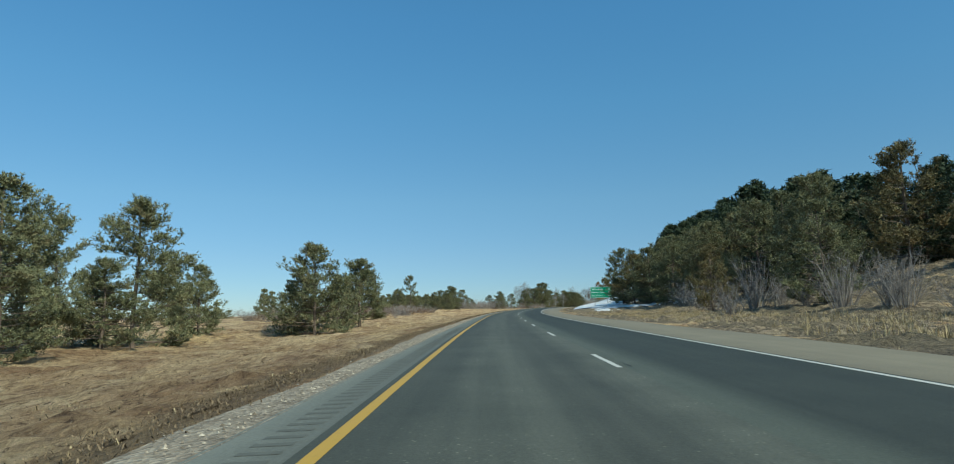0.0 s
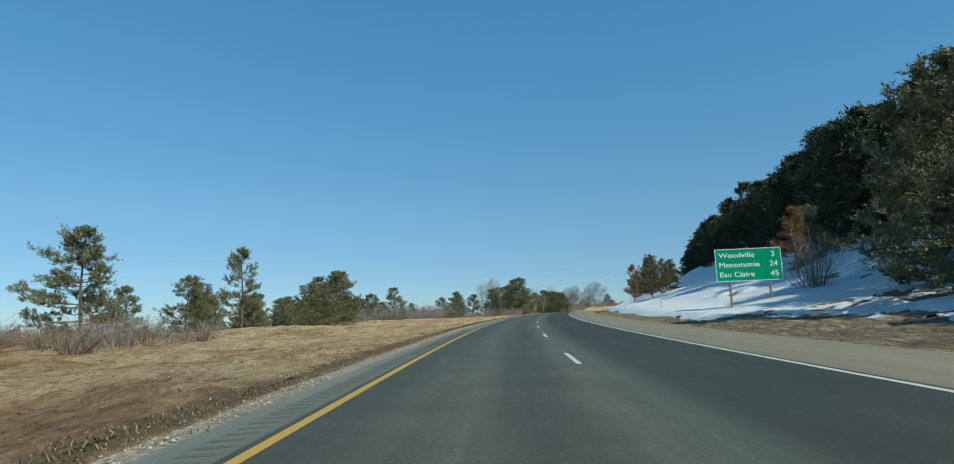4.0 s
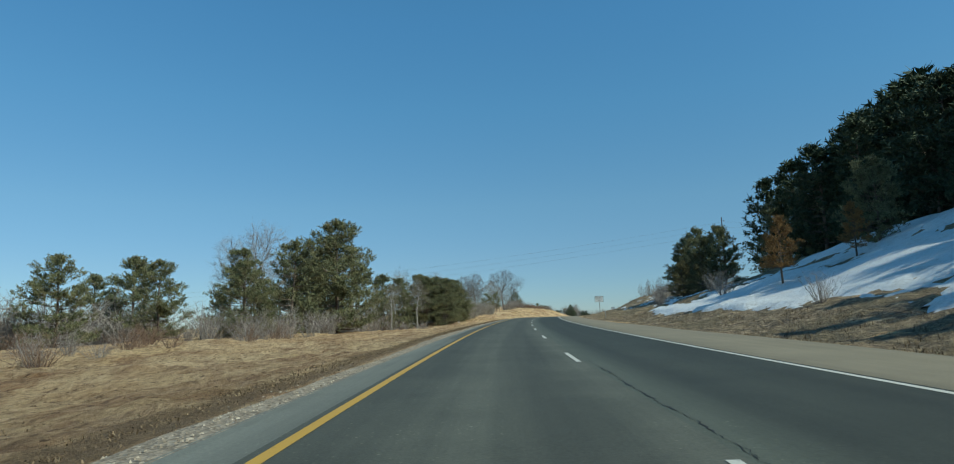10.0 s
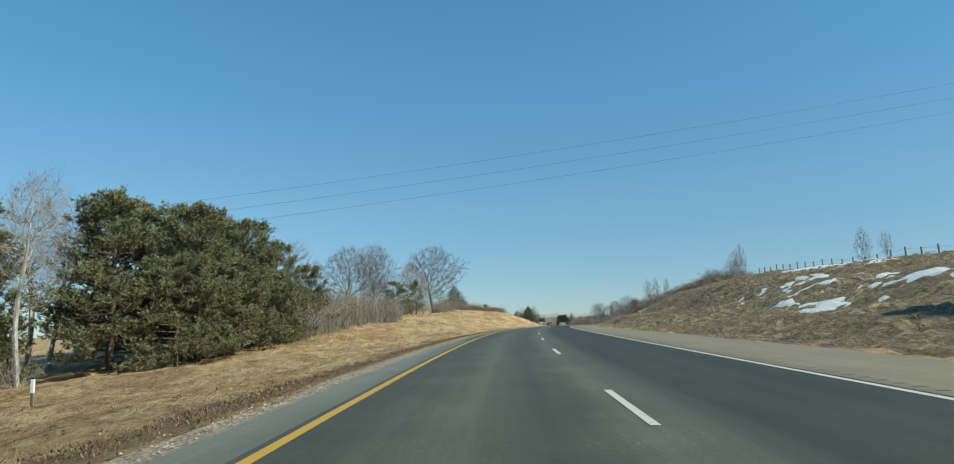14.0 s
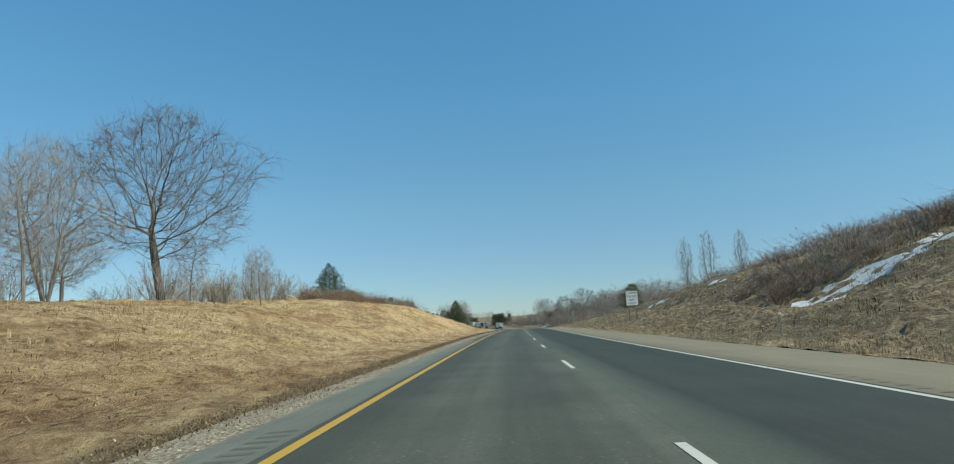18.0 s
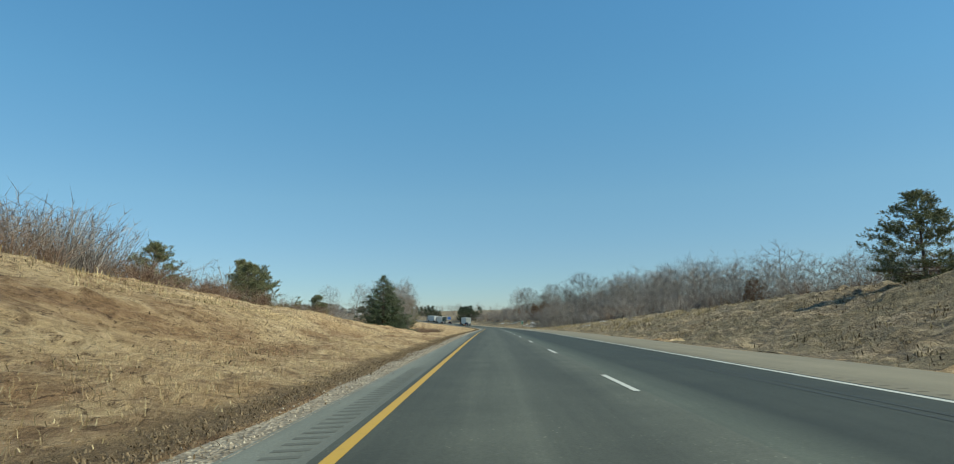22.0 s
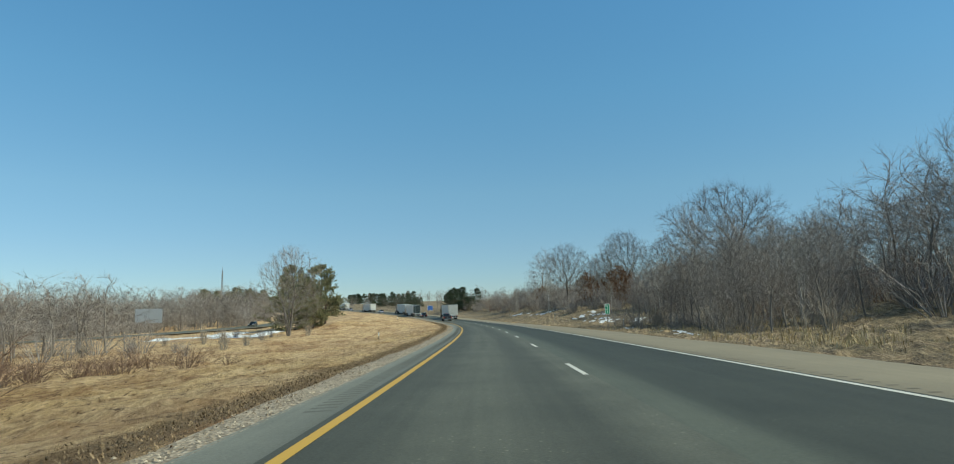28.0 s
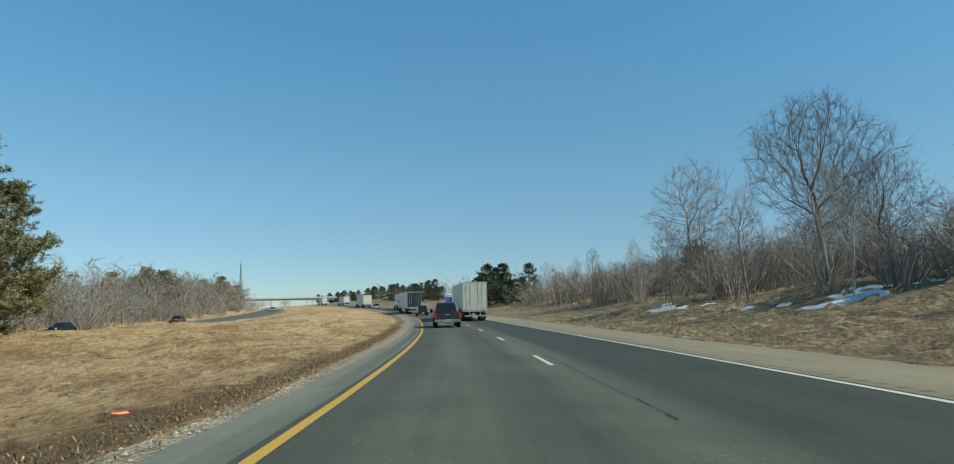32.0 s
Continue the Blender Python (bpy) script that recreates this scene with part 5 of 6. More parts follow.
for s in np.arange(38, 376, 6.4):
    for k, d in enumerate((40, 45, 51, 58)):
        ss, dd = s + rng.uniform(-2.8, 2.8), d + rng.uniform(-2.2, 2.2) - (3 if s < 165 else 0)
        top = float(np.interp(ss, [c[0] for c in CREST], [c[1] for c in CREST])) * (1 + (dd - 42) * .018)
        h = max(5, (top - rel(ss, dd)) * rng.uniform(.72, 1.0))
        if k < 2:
            plant(SHADED_PINES[rng.integers(4)], ss, dd, h, group=G2, wide=rng.uniform(1.0, 1.3))
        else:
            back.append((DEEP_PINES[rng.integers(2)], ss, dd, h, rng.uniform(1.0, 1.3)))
thicket("pine_wood", "pines deeper in the hillside wood, shade put into their colour", "wood", back)
row(RUST_PINES, [(243, 22.6, 10.3), (240, 16.5, 9.2), (316, 19.2, 7.8), (319, 26.4, 9.2), (180, 28, 11)], "rusty pines on the bank")
row(OLIVE_PINES, [(232, 19.2, 10.3), (244, 20, 10.2), (228, 22, 9), (366, 26, 9.5), (374, 24.5, 8.5), (381, 27.5, 9.6), (282, 18.8, 9.2), (286, 22, 12.4), (291, 24, 11), (277, 21, 9.5), (387, 27.8, 11.8), (61, 18, 6.8)], "olive pines on the bank")
row(PINES, [(322, 30, 13.5), (372, 31, 13.5), (382, 30, 13.4, 1.25), (376, 29, 12.6, 1.2), (391, 27, 11, 1.2), 
            (186, 32, 12), (614.6, 24.8, 8.9, 1.4), (368, 38, 17), (360, 42, 20), (50, 23, 9)], "pines on the bank")
row(BUSHES, [(48, 15, 2.6), (36, 20, 4), (56, 20, 5), (609, -26, 8.2, 1.3), (612, -27, 8, 1.3), (605.5, -25, 7.4, 1.3), (615, -27, 7.4, 1.3), (607, -27, 8, 1.3), (611, -25.5, 7.2, 1.4), (352, 17, 4.2), (362, 19, 4.8), (372, 20, 3.8), (330, 19, 4.5), (341, 21, 5), (300, 14.5, 2.6), (166, 24, 7)], "bushes on the bank")
for s in range(30, 90, 7):
    plant(BUSHES[s % 2], s, 19 + (s * 3 % 5), 2.2 + s % 3 * .8, group="bushes on the bank", wide=1)
row(SHRUB_TREES, [(397, 24, 7.4), (457.9, 26.4, 10.3), (452, 24, 8.8), (466, 27, 9), (474, 30, 9.5), (574.6, 26.3, 13.6), (568.4, 28, 13.8), (561, 30.3, 12.8), (440, 36, 9), (432, 30, 8.5)], "bare trees on the cut bank", 1.05)

# grey-brown wood on the right
row(OAKS, [(869.5, 37.6, 19.8), (895, 40, 15.5, .8), (829.3, 40.2, 22), (889.5, 30, 19.1, .85), (858, 42, 17, .8)], "tall bare trees of the wood")
row([BARES[2]], [(916, 32, 20.3, 1.15), (872, 33, 16, 1.1)], "tall bare trees of the wood")
row(BROWN_OAK, [(851.5, 29.3, 10.9), (868, 27.8, 10.4), (734, 33.6, 5), (690, 46, 9), (745, 42, 10), (912, 30, 9)], "brown-leaved oaks")
EDGE_TOP = ((640, 7), (660, 9), (690, 9.8), (713, 11.8), (735, 13.8), (760, 15.4), (800, 16), (815, 13.5), (840, 11.5), (870, 11.5), (920, 10.5), (954, 9.5), (975, 8.5), (1000, 8))
deep = []
for s in np.arange(642, 992, 5.0):
    for k, d in enumerate((32, 38, 45, 53, 63)):
        if s < 690 and k < 2:
            continue
        if s > 775 and k == 0:
            d = 34 if 812 < s < 878 else 26
        ss, dd = s + rng.uniform(-2.4, 2.4), d + rng.uniform(-3, 3)
        top = float(np.interp(ss, [c[0] for c in EDGE_TOP], [c[1] for c in EDGE_TOP])) * (1 + (dd - 34) * .016)
        h = max(3.5, (top - rel(ss, dd)) * rng.uniform(.68, 1.02) * (.75 if k == 0 else 1))
        if k < 2:
            plant(WOOD[rng.integers(3)], ss, dd, h, group="trees of the bare wood", wide=rng.uniform(.8, 1.15))
        else:
            deep.append((DEEP[rng.integers(2)], ss, dd, h, rng.uniform(1.1, 1.6)))
thicket("bare_wood", "grey-brown leafless trees deeper in the wood", "wood", deep)
for k in range(34):
    s = 780 + 5.2 * k + rng.uniform(-2, 2)
    d = 21 + 4 * rng.random() - (3 if s > 870 else 0)
    if 822 < s < 872 and k % 3:
        continue
    plant((BIRCHES + BARES)[k % 6], s, d, rng.uniform(5, 9), group="young trees at the edge of the wood", wide=.8)
for k, s in enumerate(np.arange(771, 809, 1.7)):
    d = 15.8 + 8 * rng.random() + max(0, s - 812) * .28
    plant((WOOD + BARES)[k % 7], s, d, rng.uniform(3.6, 5.6) + (d - 14) * .45, group="trees at the near edge of the wood", wide=rng.uniform(.9, 1.2))
row([BARES[1], WOOD[1]], [(798, 21, 13.2), (803, 23.5, 12.2), (792, 23, 11.2), (787, 21, 9.6)], "tall bare trees of the wood", .9)
brush = [((LITE_GREY + LITE_PALE)[k % 4], q, 15.6 + 7 * rng.random(), rng.uniform(1.0, 2.8), 1.3) for k, q in enumerate(rng.uniform(768, 812, 60))]
for k in range(560):
    s = rng.uniform(690, 990)
    brush.append(((LITE_GREY + LITE_GREY + LITE_RED)[k % 5], s, rng.uniform(25, 50) - (5 if s > 850 else 0), rng.uniform(1.8, 5.0), rng.uniform(1.0, 1.5)))
brush += [((LITE_GREY + LITE_RED)[k % 4], rng.uniform(690, 985), rng.uniform(44, 68), rng.uniform(3, 6), 1.5) for k in range(200)]
thicket("underbrush", "leafless brush under the edge of the wood", "brush", brush)
row(BUSHES, [(719.2, 23.2, 3.6), (724, 21, 3.8), (728, 24, 3.9), (735, 32, 5), (714, 19, 3), (676, 20, 2.6), (656, 23, 3.6), (601, 22, 5.4), (636, 26, 5)], "bushes on the low bank")

row(BUSHES, [(506, 33, 10.6), (510, 34, 11), (514, 33.5, 10.8), (503, 34, 10.2), (519, 34, 10.6)], "bushes on the crest of the cut bank", 1.3)

# brush of the left side
def brush_field(name, label, n, s_rng, d_rng, h_rng, protos, wide=1.4):
    thicket(name, label, "brush", [(protos[k % len(protos)], s, d, h, wide * w) for k, (s, d, h, w) in enumerate(zip(rng.uniform(*s_rng, n), rng.uniform(*d_rng, n), rng.uniform(*h_rng, n), rng.uniform(.8, 1.3, n)))])


brush_field("thicket", "mauve-brown leafless thicket in the median", 260, (90, 155), (-42, -23), (1.0, 2.0), LITE_GREY + LITE_RED, 1.6)
brush_field("brush", "red-brown brush on the crest of the bank", 260, (560, 668), (-35, -23), (.9, 2.1), LITE_RED, 1.6)
brush_field("brush", "grey leafless brush along the top of the bank", 130, (455, 640), (-46, -29), (1.6, 3.6), LITE_GREY + LITE_PALE, 1.3)
brush_field("thicket", "pale upright saplings standing close together", 300, (428, 466), (-30, -21.5), (2.2, 3.8), LITE_PALE, 1.0)
brush_field("brush", "grey and brown brush between the pines", 130, (285, 405), (-38, -23), (.6, 1.9), LITE_GREY + LITE_RED, 1.3)
brush_field("brush", "tall leafless brush under the pines", 60, (318, 372), (-33, -22.5), (1.4, 3.4), LITE_GREY, 1.2)
brush_field("brush", "pale grey brush beyond the median grass", 230, (262, 350), (-68, -44), (2.4, 5.2), LITE_GREY, 1.4)
brush_field("brush", "red-brown brush in the median", 90, (690, 770), (-27, -17), (.7, 1.5), LITE_RED, 1.7)
brush_field("brush", "leafless brush on the cut bank", 170, (530, 645), (27, 38), (.9, 2.4), LITE_GREY + LITE_RED, 1.5)
brush_field("brush", "dark brush beside the gully of the bank", 120, (513, 524), (15.5, 34), (.6, 1.7), LITE_GREY + LITE_RED, 1.6)
brush_field("brush", "tawny brush along the crest of the cut bank", 110, (490, 545), (30, 38), (.6, 1.8), LITE_RED + LITE_GREY, 1.6)
brush_field("brush", "grey brush below the far belt of trees", 160, (900, 1010), (-118, -84), (2.5, 5), LITE_GREY, 1.6)
brush_field("brush", "leafless brush behind the bank", 170, (690, 805), (-80, -38), (1.6, 4.0), LITE_GREY, 1.5)
for k in range(9):
    plant(RED_BUSH[k % 2], 700 + 7 * k, -16.5 - (k * 3 % 7), 1.2 + .3 * (k % 4), group="red-brown bushes in the median", wide=1.3)
plant(RED_BUSH[0], 704, -16.6, 3.4, group="red-brown bushes in the median", wide=.8)
for k in range(14):
    plant((BUSHES + PALE_BUSH)[k % 4], 785 + 4.6 * k, -27 - (k * 7 % 19), 1.5 + .35 * (k % 4), group="bushes in the median")
far = [(FAR_BARE[k % 2], rng.uniform(690, 815), rng.uniform(-95, -44), rng.uniform(6.5, 9.5), 1.4) for k in range(260)]
far += [(FAR_BARE[k % 2], rng.uniform(560, 1250), rng.uniform(-185, -100), rng.uniform(7, 11), 1.5) for k in range(170)]
far += [(FAR_BARE[k % 2], rng.uniform(270, 380), rng.uniform(-95, -62), rng.uniform(5, 8), 1.2) for k in range(40)]
far += [(FAR_BARE[k % 2], rng.uniform(-60, 560), rng.uniform(-215, -165), rng.uniform(6, 9), 1.6) for k in range(90)]
far += [(FAR_BARE[k % 2], rng.uniform(1000, 1560), rng.uniform(14, 90), rng.uniform(6, 9), 1.5) for k in range(90)]
far += [(FAR_BARE[k % 2], rng.uniform(400, 640), rng.uniform(120, 200), rng.uniform(6, 9), 1.6) for k in range(40)]
far += [(FAR_BARE[k % 2], rng.uniform(1380, 1590), rng.uniform(-200, 10), rng.uniform(6, 9), 1.6) for k in range(90)]
OPP = ((840, -104), (900, -76), (949, -56), (975, -47), (1021, -38), (1100, -31), (1190, -26), (1300, -22))
for k in range(430):
    s = 885 + 330 * rng.random() ** 1.2
    d = float(np.interp(s, [q[0] for q in OPP], [q[1] for q in OPP])) - rng.uniform(15, 52)
    if s < 945 and d > -90:
        continue
    far.append((FAR_BARE[k % 2], s, d, rng.uniform(10.5, 14.5), 1.15))
    if k % 2:
        far.append((LITE_GREY[k % 4 // 2], s + rng.uniform(-4, 4), d + rng.uniform(0, 6), rng.uniform(3, 6.5), 1.5))
    if k % 9 == 0 and s > 1030:
        far.append((FAR_PINES[k % 2], s, d, rng.uniform(9, 13.5), 1.1))
thicket("far_wood", "far belt of leafless grey-brown trees", "wood", far)
far = [(FAR_PINES[k % 2], rng.uniform(690, 1000), rng.uniform(-150, -108), rng.uniform(5, 9), 1.2) for k in range(34)]
far += [(FAR_PINES[k % 2], rng.uniform(40, 420), rng.uniform(-200, -120), rng.uniform(4, 7), 1.4) for k in range(60)]
far += [(DEEP_PINES[k % 2], rng.uniform(1200, 1450), rng.uniform(20, 60), rng.uniform(6, 9), 1.4) for k in range(30)]
thicket("far_pines", "far dark pines beyond the fields", "wood", far)
# pines ahead, with the same shade-darkened needle colour
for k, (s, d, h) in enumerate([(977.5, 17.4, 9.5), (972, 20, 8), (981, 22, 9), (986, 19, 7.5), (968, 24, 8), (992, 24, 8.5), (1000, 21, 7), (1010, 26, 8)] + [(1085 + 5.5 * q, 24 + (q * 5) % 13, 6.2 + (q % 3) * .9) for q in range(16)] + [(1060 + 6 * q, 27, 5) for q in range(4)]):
    plant(SHADED_PINES[k % 4], s, d, h, group="dark pines ahead", wide=1.35)


# ---- signs and posts ----
def text_mesh(body, size, thick=.002):
    c = bpy.data.curves.new("lettering", 'FONT')
    c.body, c.size, c.extrude = body, size, thick
    c.align_x, c.align_y = 'LEFT', 'CENTER'
    ob = new("lettering", c)
    dg = bpy.context.evaluated_depsgraph_get()
    me = bpy.data.meshes.new_from_object(ob.evaluated_get(dg))
    bpy.data.objects.remove(ob)
    bpy.data.curves.remove(c)
    return me


def letters(parent, body, x, z, size, ink, wide=1.0, center=False, y=-.021, bold=0.0):
    me = text_mesh(body, size)
    xs = [v.co.x for v in me.vertices]
    off = (min(xs) + max(xs)) / 2 if center else min(xs)
    me.transform(Matrix.Translation((x, y, z)) @ Matrix.Rotation(math.pi / 2, 4, 'X') @ Matrix.Diagonal((wide, 1, 1, 1)) @ Matrix.Translation((-off, 0, 0)))
    me.materials.append(ink)
    return part("lettering", me, None, parent, "lettering reading " + body)


def panel(bm, w, h, y0, y1, rad=.06):
    pts = []
    for cx, cz, a0 in ((w / 2 - rad, h / 2 - rad, 0), (-w / 2 + rad, h / 2 - rad, 90), (-w / 2 + rad, -h / 2 + rad, 180), (w / 2 - rad, -h / 2 + rad, 270)):
        for k in range(5):
            a = radians(a0 + 22.5 * k)
            pts.append((cx + rad * math.cos(a), cz + rad * math.sin(a)))
    f = [bm.verts.new((x, y0, z)) for x, z in pts]
    b = [bm.verts.new((x, y1, z)) for x, z in pts]
    bm.faces.new(list(reversed(f)) if y0 < y1 else f)
    bm.faces.new(b if y0 < y1 else list(reversed(b)))
    n = len(pts)
    for k in range(n):
        bm.faces.new((f[k], f[(k + 1) % n], b[(k + 1) % n], b[k]))
    bmesh.ops.recalc_face_normals(bm, faces=bm.faces)
    return bm


def sign_thing(name, label, s, d, w, h, bottom, face, border, post, posts, turn=0.0, tilt=0.0):
    """A sign that faces the oncoming traffic, on its posts. bottom is above the road."""
    g = sdz(s, d, bottom + h / 2)
    e = thing(name, label, "road sign")
    e.matrix_basis = Matrix.LocRotScale(Vector(g), Euler((0, tilt, heading(s) + turn)), None)
    part("panel", panel(bmesh.new(), w, h, -.012, .012), face, e)
    rim = bmesh.new()
    panel(rim, w, h, -.017, -.0125, .06)
    inner = bmesh.new()
    panel(inner, w - .09, h - .09, -.0195, -.0172, .04)
    part("border", rim, border, e)
    part("face", inner, face, e)
    for x in posts:
        gz = float(ground_rel(s, d + x)) - bottom - h / 2
        part("post", new_box(x - post[0] / 2, x + post[0] / 2, .016, .016 + post[1], gz - .2, h / 2 - .05, .01), post[2], e)
    return e


e = sign_thing("distance_sign", "green highway distance sign with white lettering on two steel posts", 163, 17.7, 5.3, 2.7, 2.7, GREEN_SIGN, WHITE_INK, (.14, .18, WOOD_POST), (-1.6, 1.6), .0)
for k, (a, b) in enumerate((("Woodville", "3"), ("Menomonie", "24"), ("Eau Claire", "45"))):
    z = .80 - .80 * k
    letters(e, a, -2.35, z, .60, WHITE_INK, 1.14)
    letters(e, b, 2.0, z, .64, WHITE_INK, 1.1, True)
e = sign_thing("emergency_sign", "white rectangular sign reading emergency stopping only on a wooden post", 378.2, 10.9, 1.5, 1.02, 2.38, WHITE_SIGN, BLACK_INK, (.09, .09, WOOD_POST), (0.05,))
for k, a in enumerate(("EMERGENCY", "STOPPING", "ONLY")):
    letters(e, a, 0, .29 - .29 * k, .25, BLACK_INK, .95, True)
e = sign_thing("traffic_sign", "white slower-traffic sign with black lettering on two wooden posts", 547.8, 12.6, 1.45, 1.78, 2.5, WHITE_SIGN, BLACK_INK, (.10, .10, WOOD_POST), (-.38, .42))
for k, a in enumerate(("SLOWER", "TRAFFIC", "KEEP", "RIGHT")):
    letters(e, a, 0, .61 - .41 * k, .33, BLACK_INK, .95, True)
e = sign_thing("mile_marker", "green mile marker with white figures on a steel post", 790.7, 10.1, .46, .98, 1.22, GREEN_SIGN, WHITE_INK, (.06, .05, WOOD_POST), (0,))
letters(e, "MILE", 0, .36, .14, WHITE_INK, 1, True)
letters(e, "2", 0, .08, .42, WHITE_INK, 1, True)
letters(e, "1", 0, -.27, .42, WHITE_INK, 1, True)
e = sign_thing("far_sign", "blue roadside service sign seen from afar", 1000, 13.5, 2.4, 2.0, 1.2, plain("blue_sign_sheeting", (.03, .09, .30), .5), WHITE_INK, (.1, .1, WOOD_POST), (-.7, .7))

# backs of the signs of the other roadway
for s, d, w, h, b in ((936, -84.5, 7.2, 4.3, .9), (1015, -62, 5.5, 2.6, 1.6)):
    e = thing("sign_back", "bare grey metal back of a large road sign on wooden posts", "road sign")
    e.matrix_basis = Matrix.LocRotScale(Vector(sdz(s, d, b)), Euler((0, 0, heading(s) + .35)), None)
    for k in range(2):
        part("panel", new_box(-w / 2 + k * w / 2 + .03, k * w / 2 - .03, 0, .06, 0, h, .02), STEEL, e)
    for x in (-w * .3, 0, w * .3):
        part("post", new_box(x - .08, x + .08, .07, .24, -3.2, h - .2), WOOD_POST, e)


def delineator(s, d, h, white, label):
    e = thing("delineator", label, "marker post", "delineator posts")
    e.matrix_basis = Matrix.LocRotScale(ground_at(s, d), Euler((float(rng.normal(0, .02)), float(rng.normal(0, .02)), heading(s))), None)
    if white:
        part("post", new_box(-.05, .05, -.03, .03, -.2, h * .55, .012), WOOD_POST, e)
        part("band", new_box(-.055, .055, -.034, .034, h * .55, h, .012), WHITE_INK, e, "white painted upper half")
        part("cap", new_box(-.05, .05, -.03, .03, h, h + .05, .01), TAR, e, "dark cap")
    else:
        part("post", new_box(-.03, .03, -.02, .02, -.2, h, .008), STEEL, e)
        part("reflector", tube(bmesh.new(), (0, -.028, h - .09), (0, -.02, h - .09), .05, .05, 12), WHITE_INK, e, "round white reflector")


for s, d, h in ((181, 13.5, 1.3), (347, 9.2, 1.25), (500, 9.8, 1.25), (580, 13.5, 1.25), (694, 13, 1.25), (800, 14, 1.3), (842.8, 14.2, 1.4), (880, 12.5, 1.3)):
    delineator(s, d, h, False, "thin metal delineator post with a round reflector")
for s, d, h in ((391, -16.4, .95), (805, -13.4, 1.0), (915, -13, .9)):
    delineator(s, d, h, True, "short marker post with a white upper half")

# fence at the field edge on the right
e = thing("field_fence", "old wooden post fence along the field", "fence")
for k, s in enumerate(np.arange(425, 484, 2.6)):
    dd = 39 - (s - 425) * .06
    g = ground_at(s, dd)
    part("post", new_box(g.x - .06, g.x + .06, g.y - .06, g.y + .06, g.z - .3, g.z + 1.15 + .1 * math.sin(k * 2.1), .015), WOOD_POST, e)
for h_ in (.5, .95):
    bm = bmesh.new()
    for s in np.arange(425, 481, 2.6):
        a, b = [ground_at(q, 39 - (q - 425) * .06) + Vector((0, 0, h_)) for q in (s, s + 2.6)]
        tube(bm, a, b, .012, .012, 4)
    part("wire", bm, STEEL, e)


# ---- power line ----
def power_pole(s, d, top):
    e = thing("power_pole", "tall wooden power pole with offset insulators", "power pole", "power poles")
    g = ground_at(s, d)
    h = top - rel(s, d)
    e.matrix_basis = Matrix.LocRotScale(g, Euler((0, 0, heading(s))), None)
    part("pole", tube(bmesh.new(), (0, 0, -.5), (0, 0, h), .2, .12, 10), DARK_WOOD, e)
    for k, (x, z) in enumerate(((.55, h - 1.0), (-.55, h - 2.4), (.6, h - 3.8))):
        bm = tube(bmesh.new(), (0, 0, z), (x, 0, z + .25), .05, .04, 6)
        part("arm", bm, DARK_WOOD, e)
        bm = bmesh.new()
        for q in range(4):
            tube(bm, (x, 0, z + .22 - q * .13), (x, 0, z + .13 - q * .13), .10, .06, 8)
        part("insulator", bm, STEEL, e)
    return [Vector(sdz(s, d, rel(s, d) + z)) for z in (h - 1.2, h - 2.6, h - 4.0)]


ends_r = power_pole(434.5, 44.6, 24.0)
ends_l = power_pole(427, -152, 10.7)
ends_f = power_pole(445, 170, 27)
for a_, b_ in ((ends_r, ends_l), (ends_r, ends_f)):
    for a, b in zip(a_, b_):
        bm = bmesh.new()
        pts = []
        for k in range(25):
            u = k / 24
            p = a.lerp(b, u)
            p.z -= 4 * u * (1 - u) * 3.2
            pts.append(p)
        for p, q in zip(pts[:-1], pts[1:]):
            tube(bm, p, q, .012, .012, 4)
        me = bpy.data.meshes.new("power_cable")
        bm.to_mesh(me)
        bm.free()
        me.materials.append(STEEL)
        tagged(new("power_cable", me), "thin sagging power cable between the poles", "cable", "power cables")

# ---- the other roadway, the overpass and the mast ----
so = np.arange(840, 1260, 8.0)
OPP = ((840, -104), (900, -76), (949, -56), (975, -47), (1021, -38), (1100, -31), (1190, -26), (1300, -22))
do = np.interp(so, [q[0] for q in OPP], [q[1] for q in OPP])
do = np.convolve(np.pad(do, 3, mode='edge'), np.ones(7) / 7, mode='valid')
strip("far_road", so, (do - 5.5, do - 4.6, do + 3, do + 4), [-1.3, -1.25, -1.25, -1.28], ASPHALT_RIGHT, "grey asphalt of the opposite roadway")
strip("far_shoulder", so, (do + 4, do + 6.5), (-1.28, -1.33), SHOULDER_RIGHT, "tan shoulder of the opposite roadway", category="shoulder")


def overpass():
    e = thing("overpass", "pale concrete road bridge crossing both roadways", "bridge")
    c = Vector((290, 1338, 0))
    e.matrix_basis = Matrix.LocRotScale(c, Euler((0, 0, -.12)), None)
    conc = plain("pale_concrete", (.52, .50, .46), .85, 0, .12, .6)
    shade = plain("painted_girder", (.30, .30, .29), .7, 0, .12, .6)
    part("deck", new_box(-46, 75, -5, 5, 11.0, 11.5, .05), conc, e)
    part("girder", new_box(-46, 75, -4.2, 4.2, 9.6, 11.0), shade, e)
    part("parapet", new_box(-46, 75, -5.02, -4.75, 11.5, 12.3, .03), conc, e)
    part("parapet", new_box(-46, 75, 4.75, 5.02, 11.5, 12.3, .03), conc, e)
    for x in (-28, 16, 58):
        part("pier", new_box(x - .6, x + .6, -4, 4, 0, 9.6, .1), conc, e)


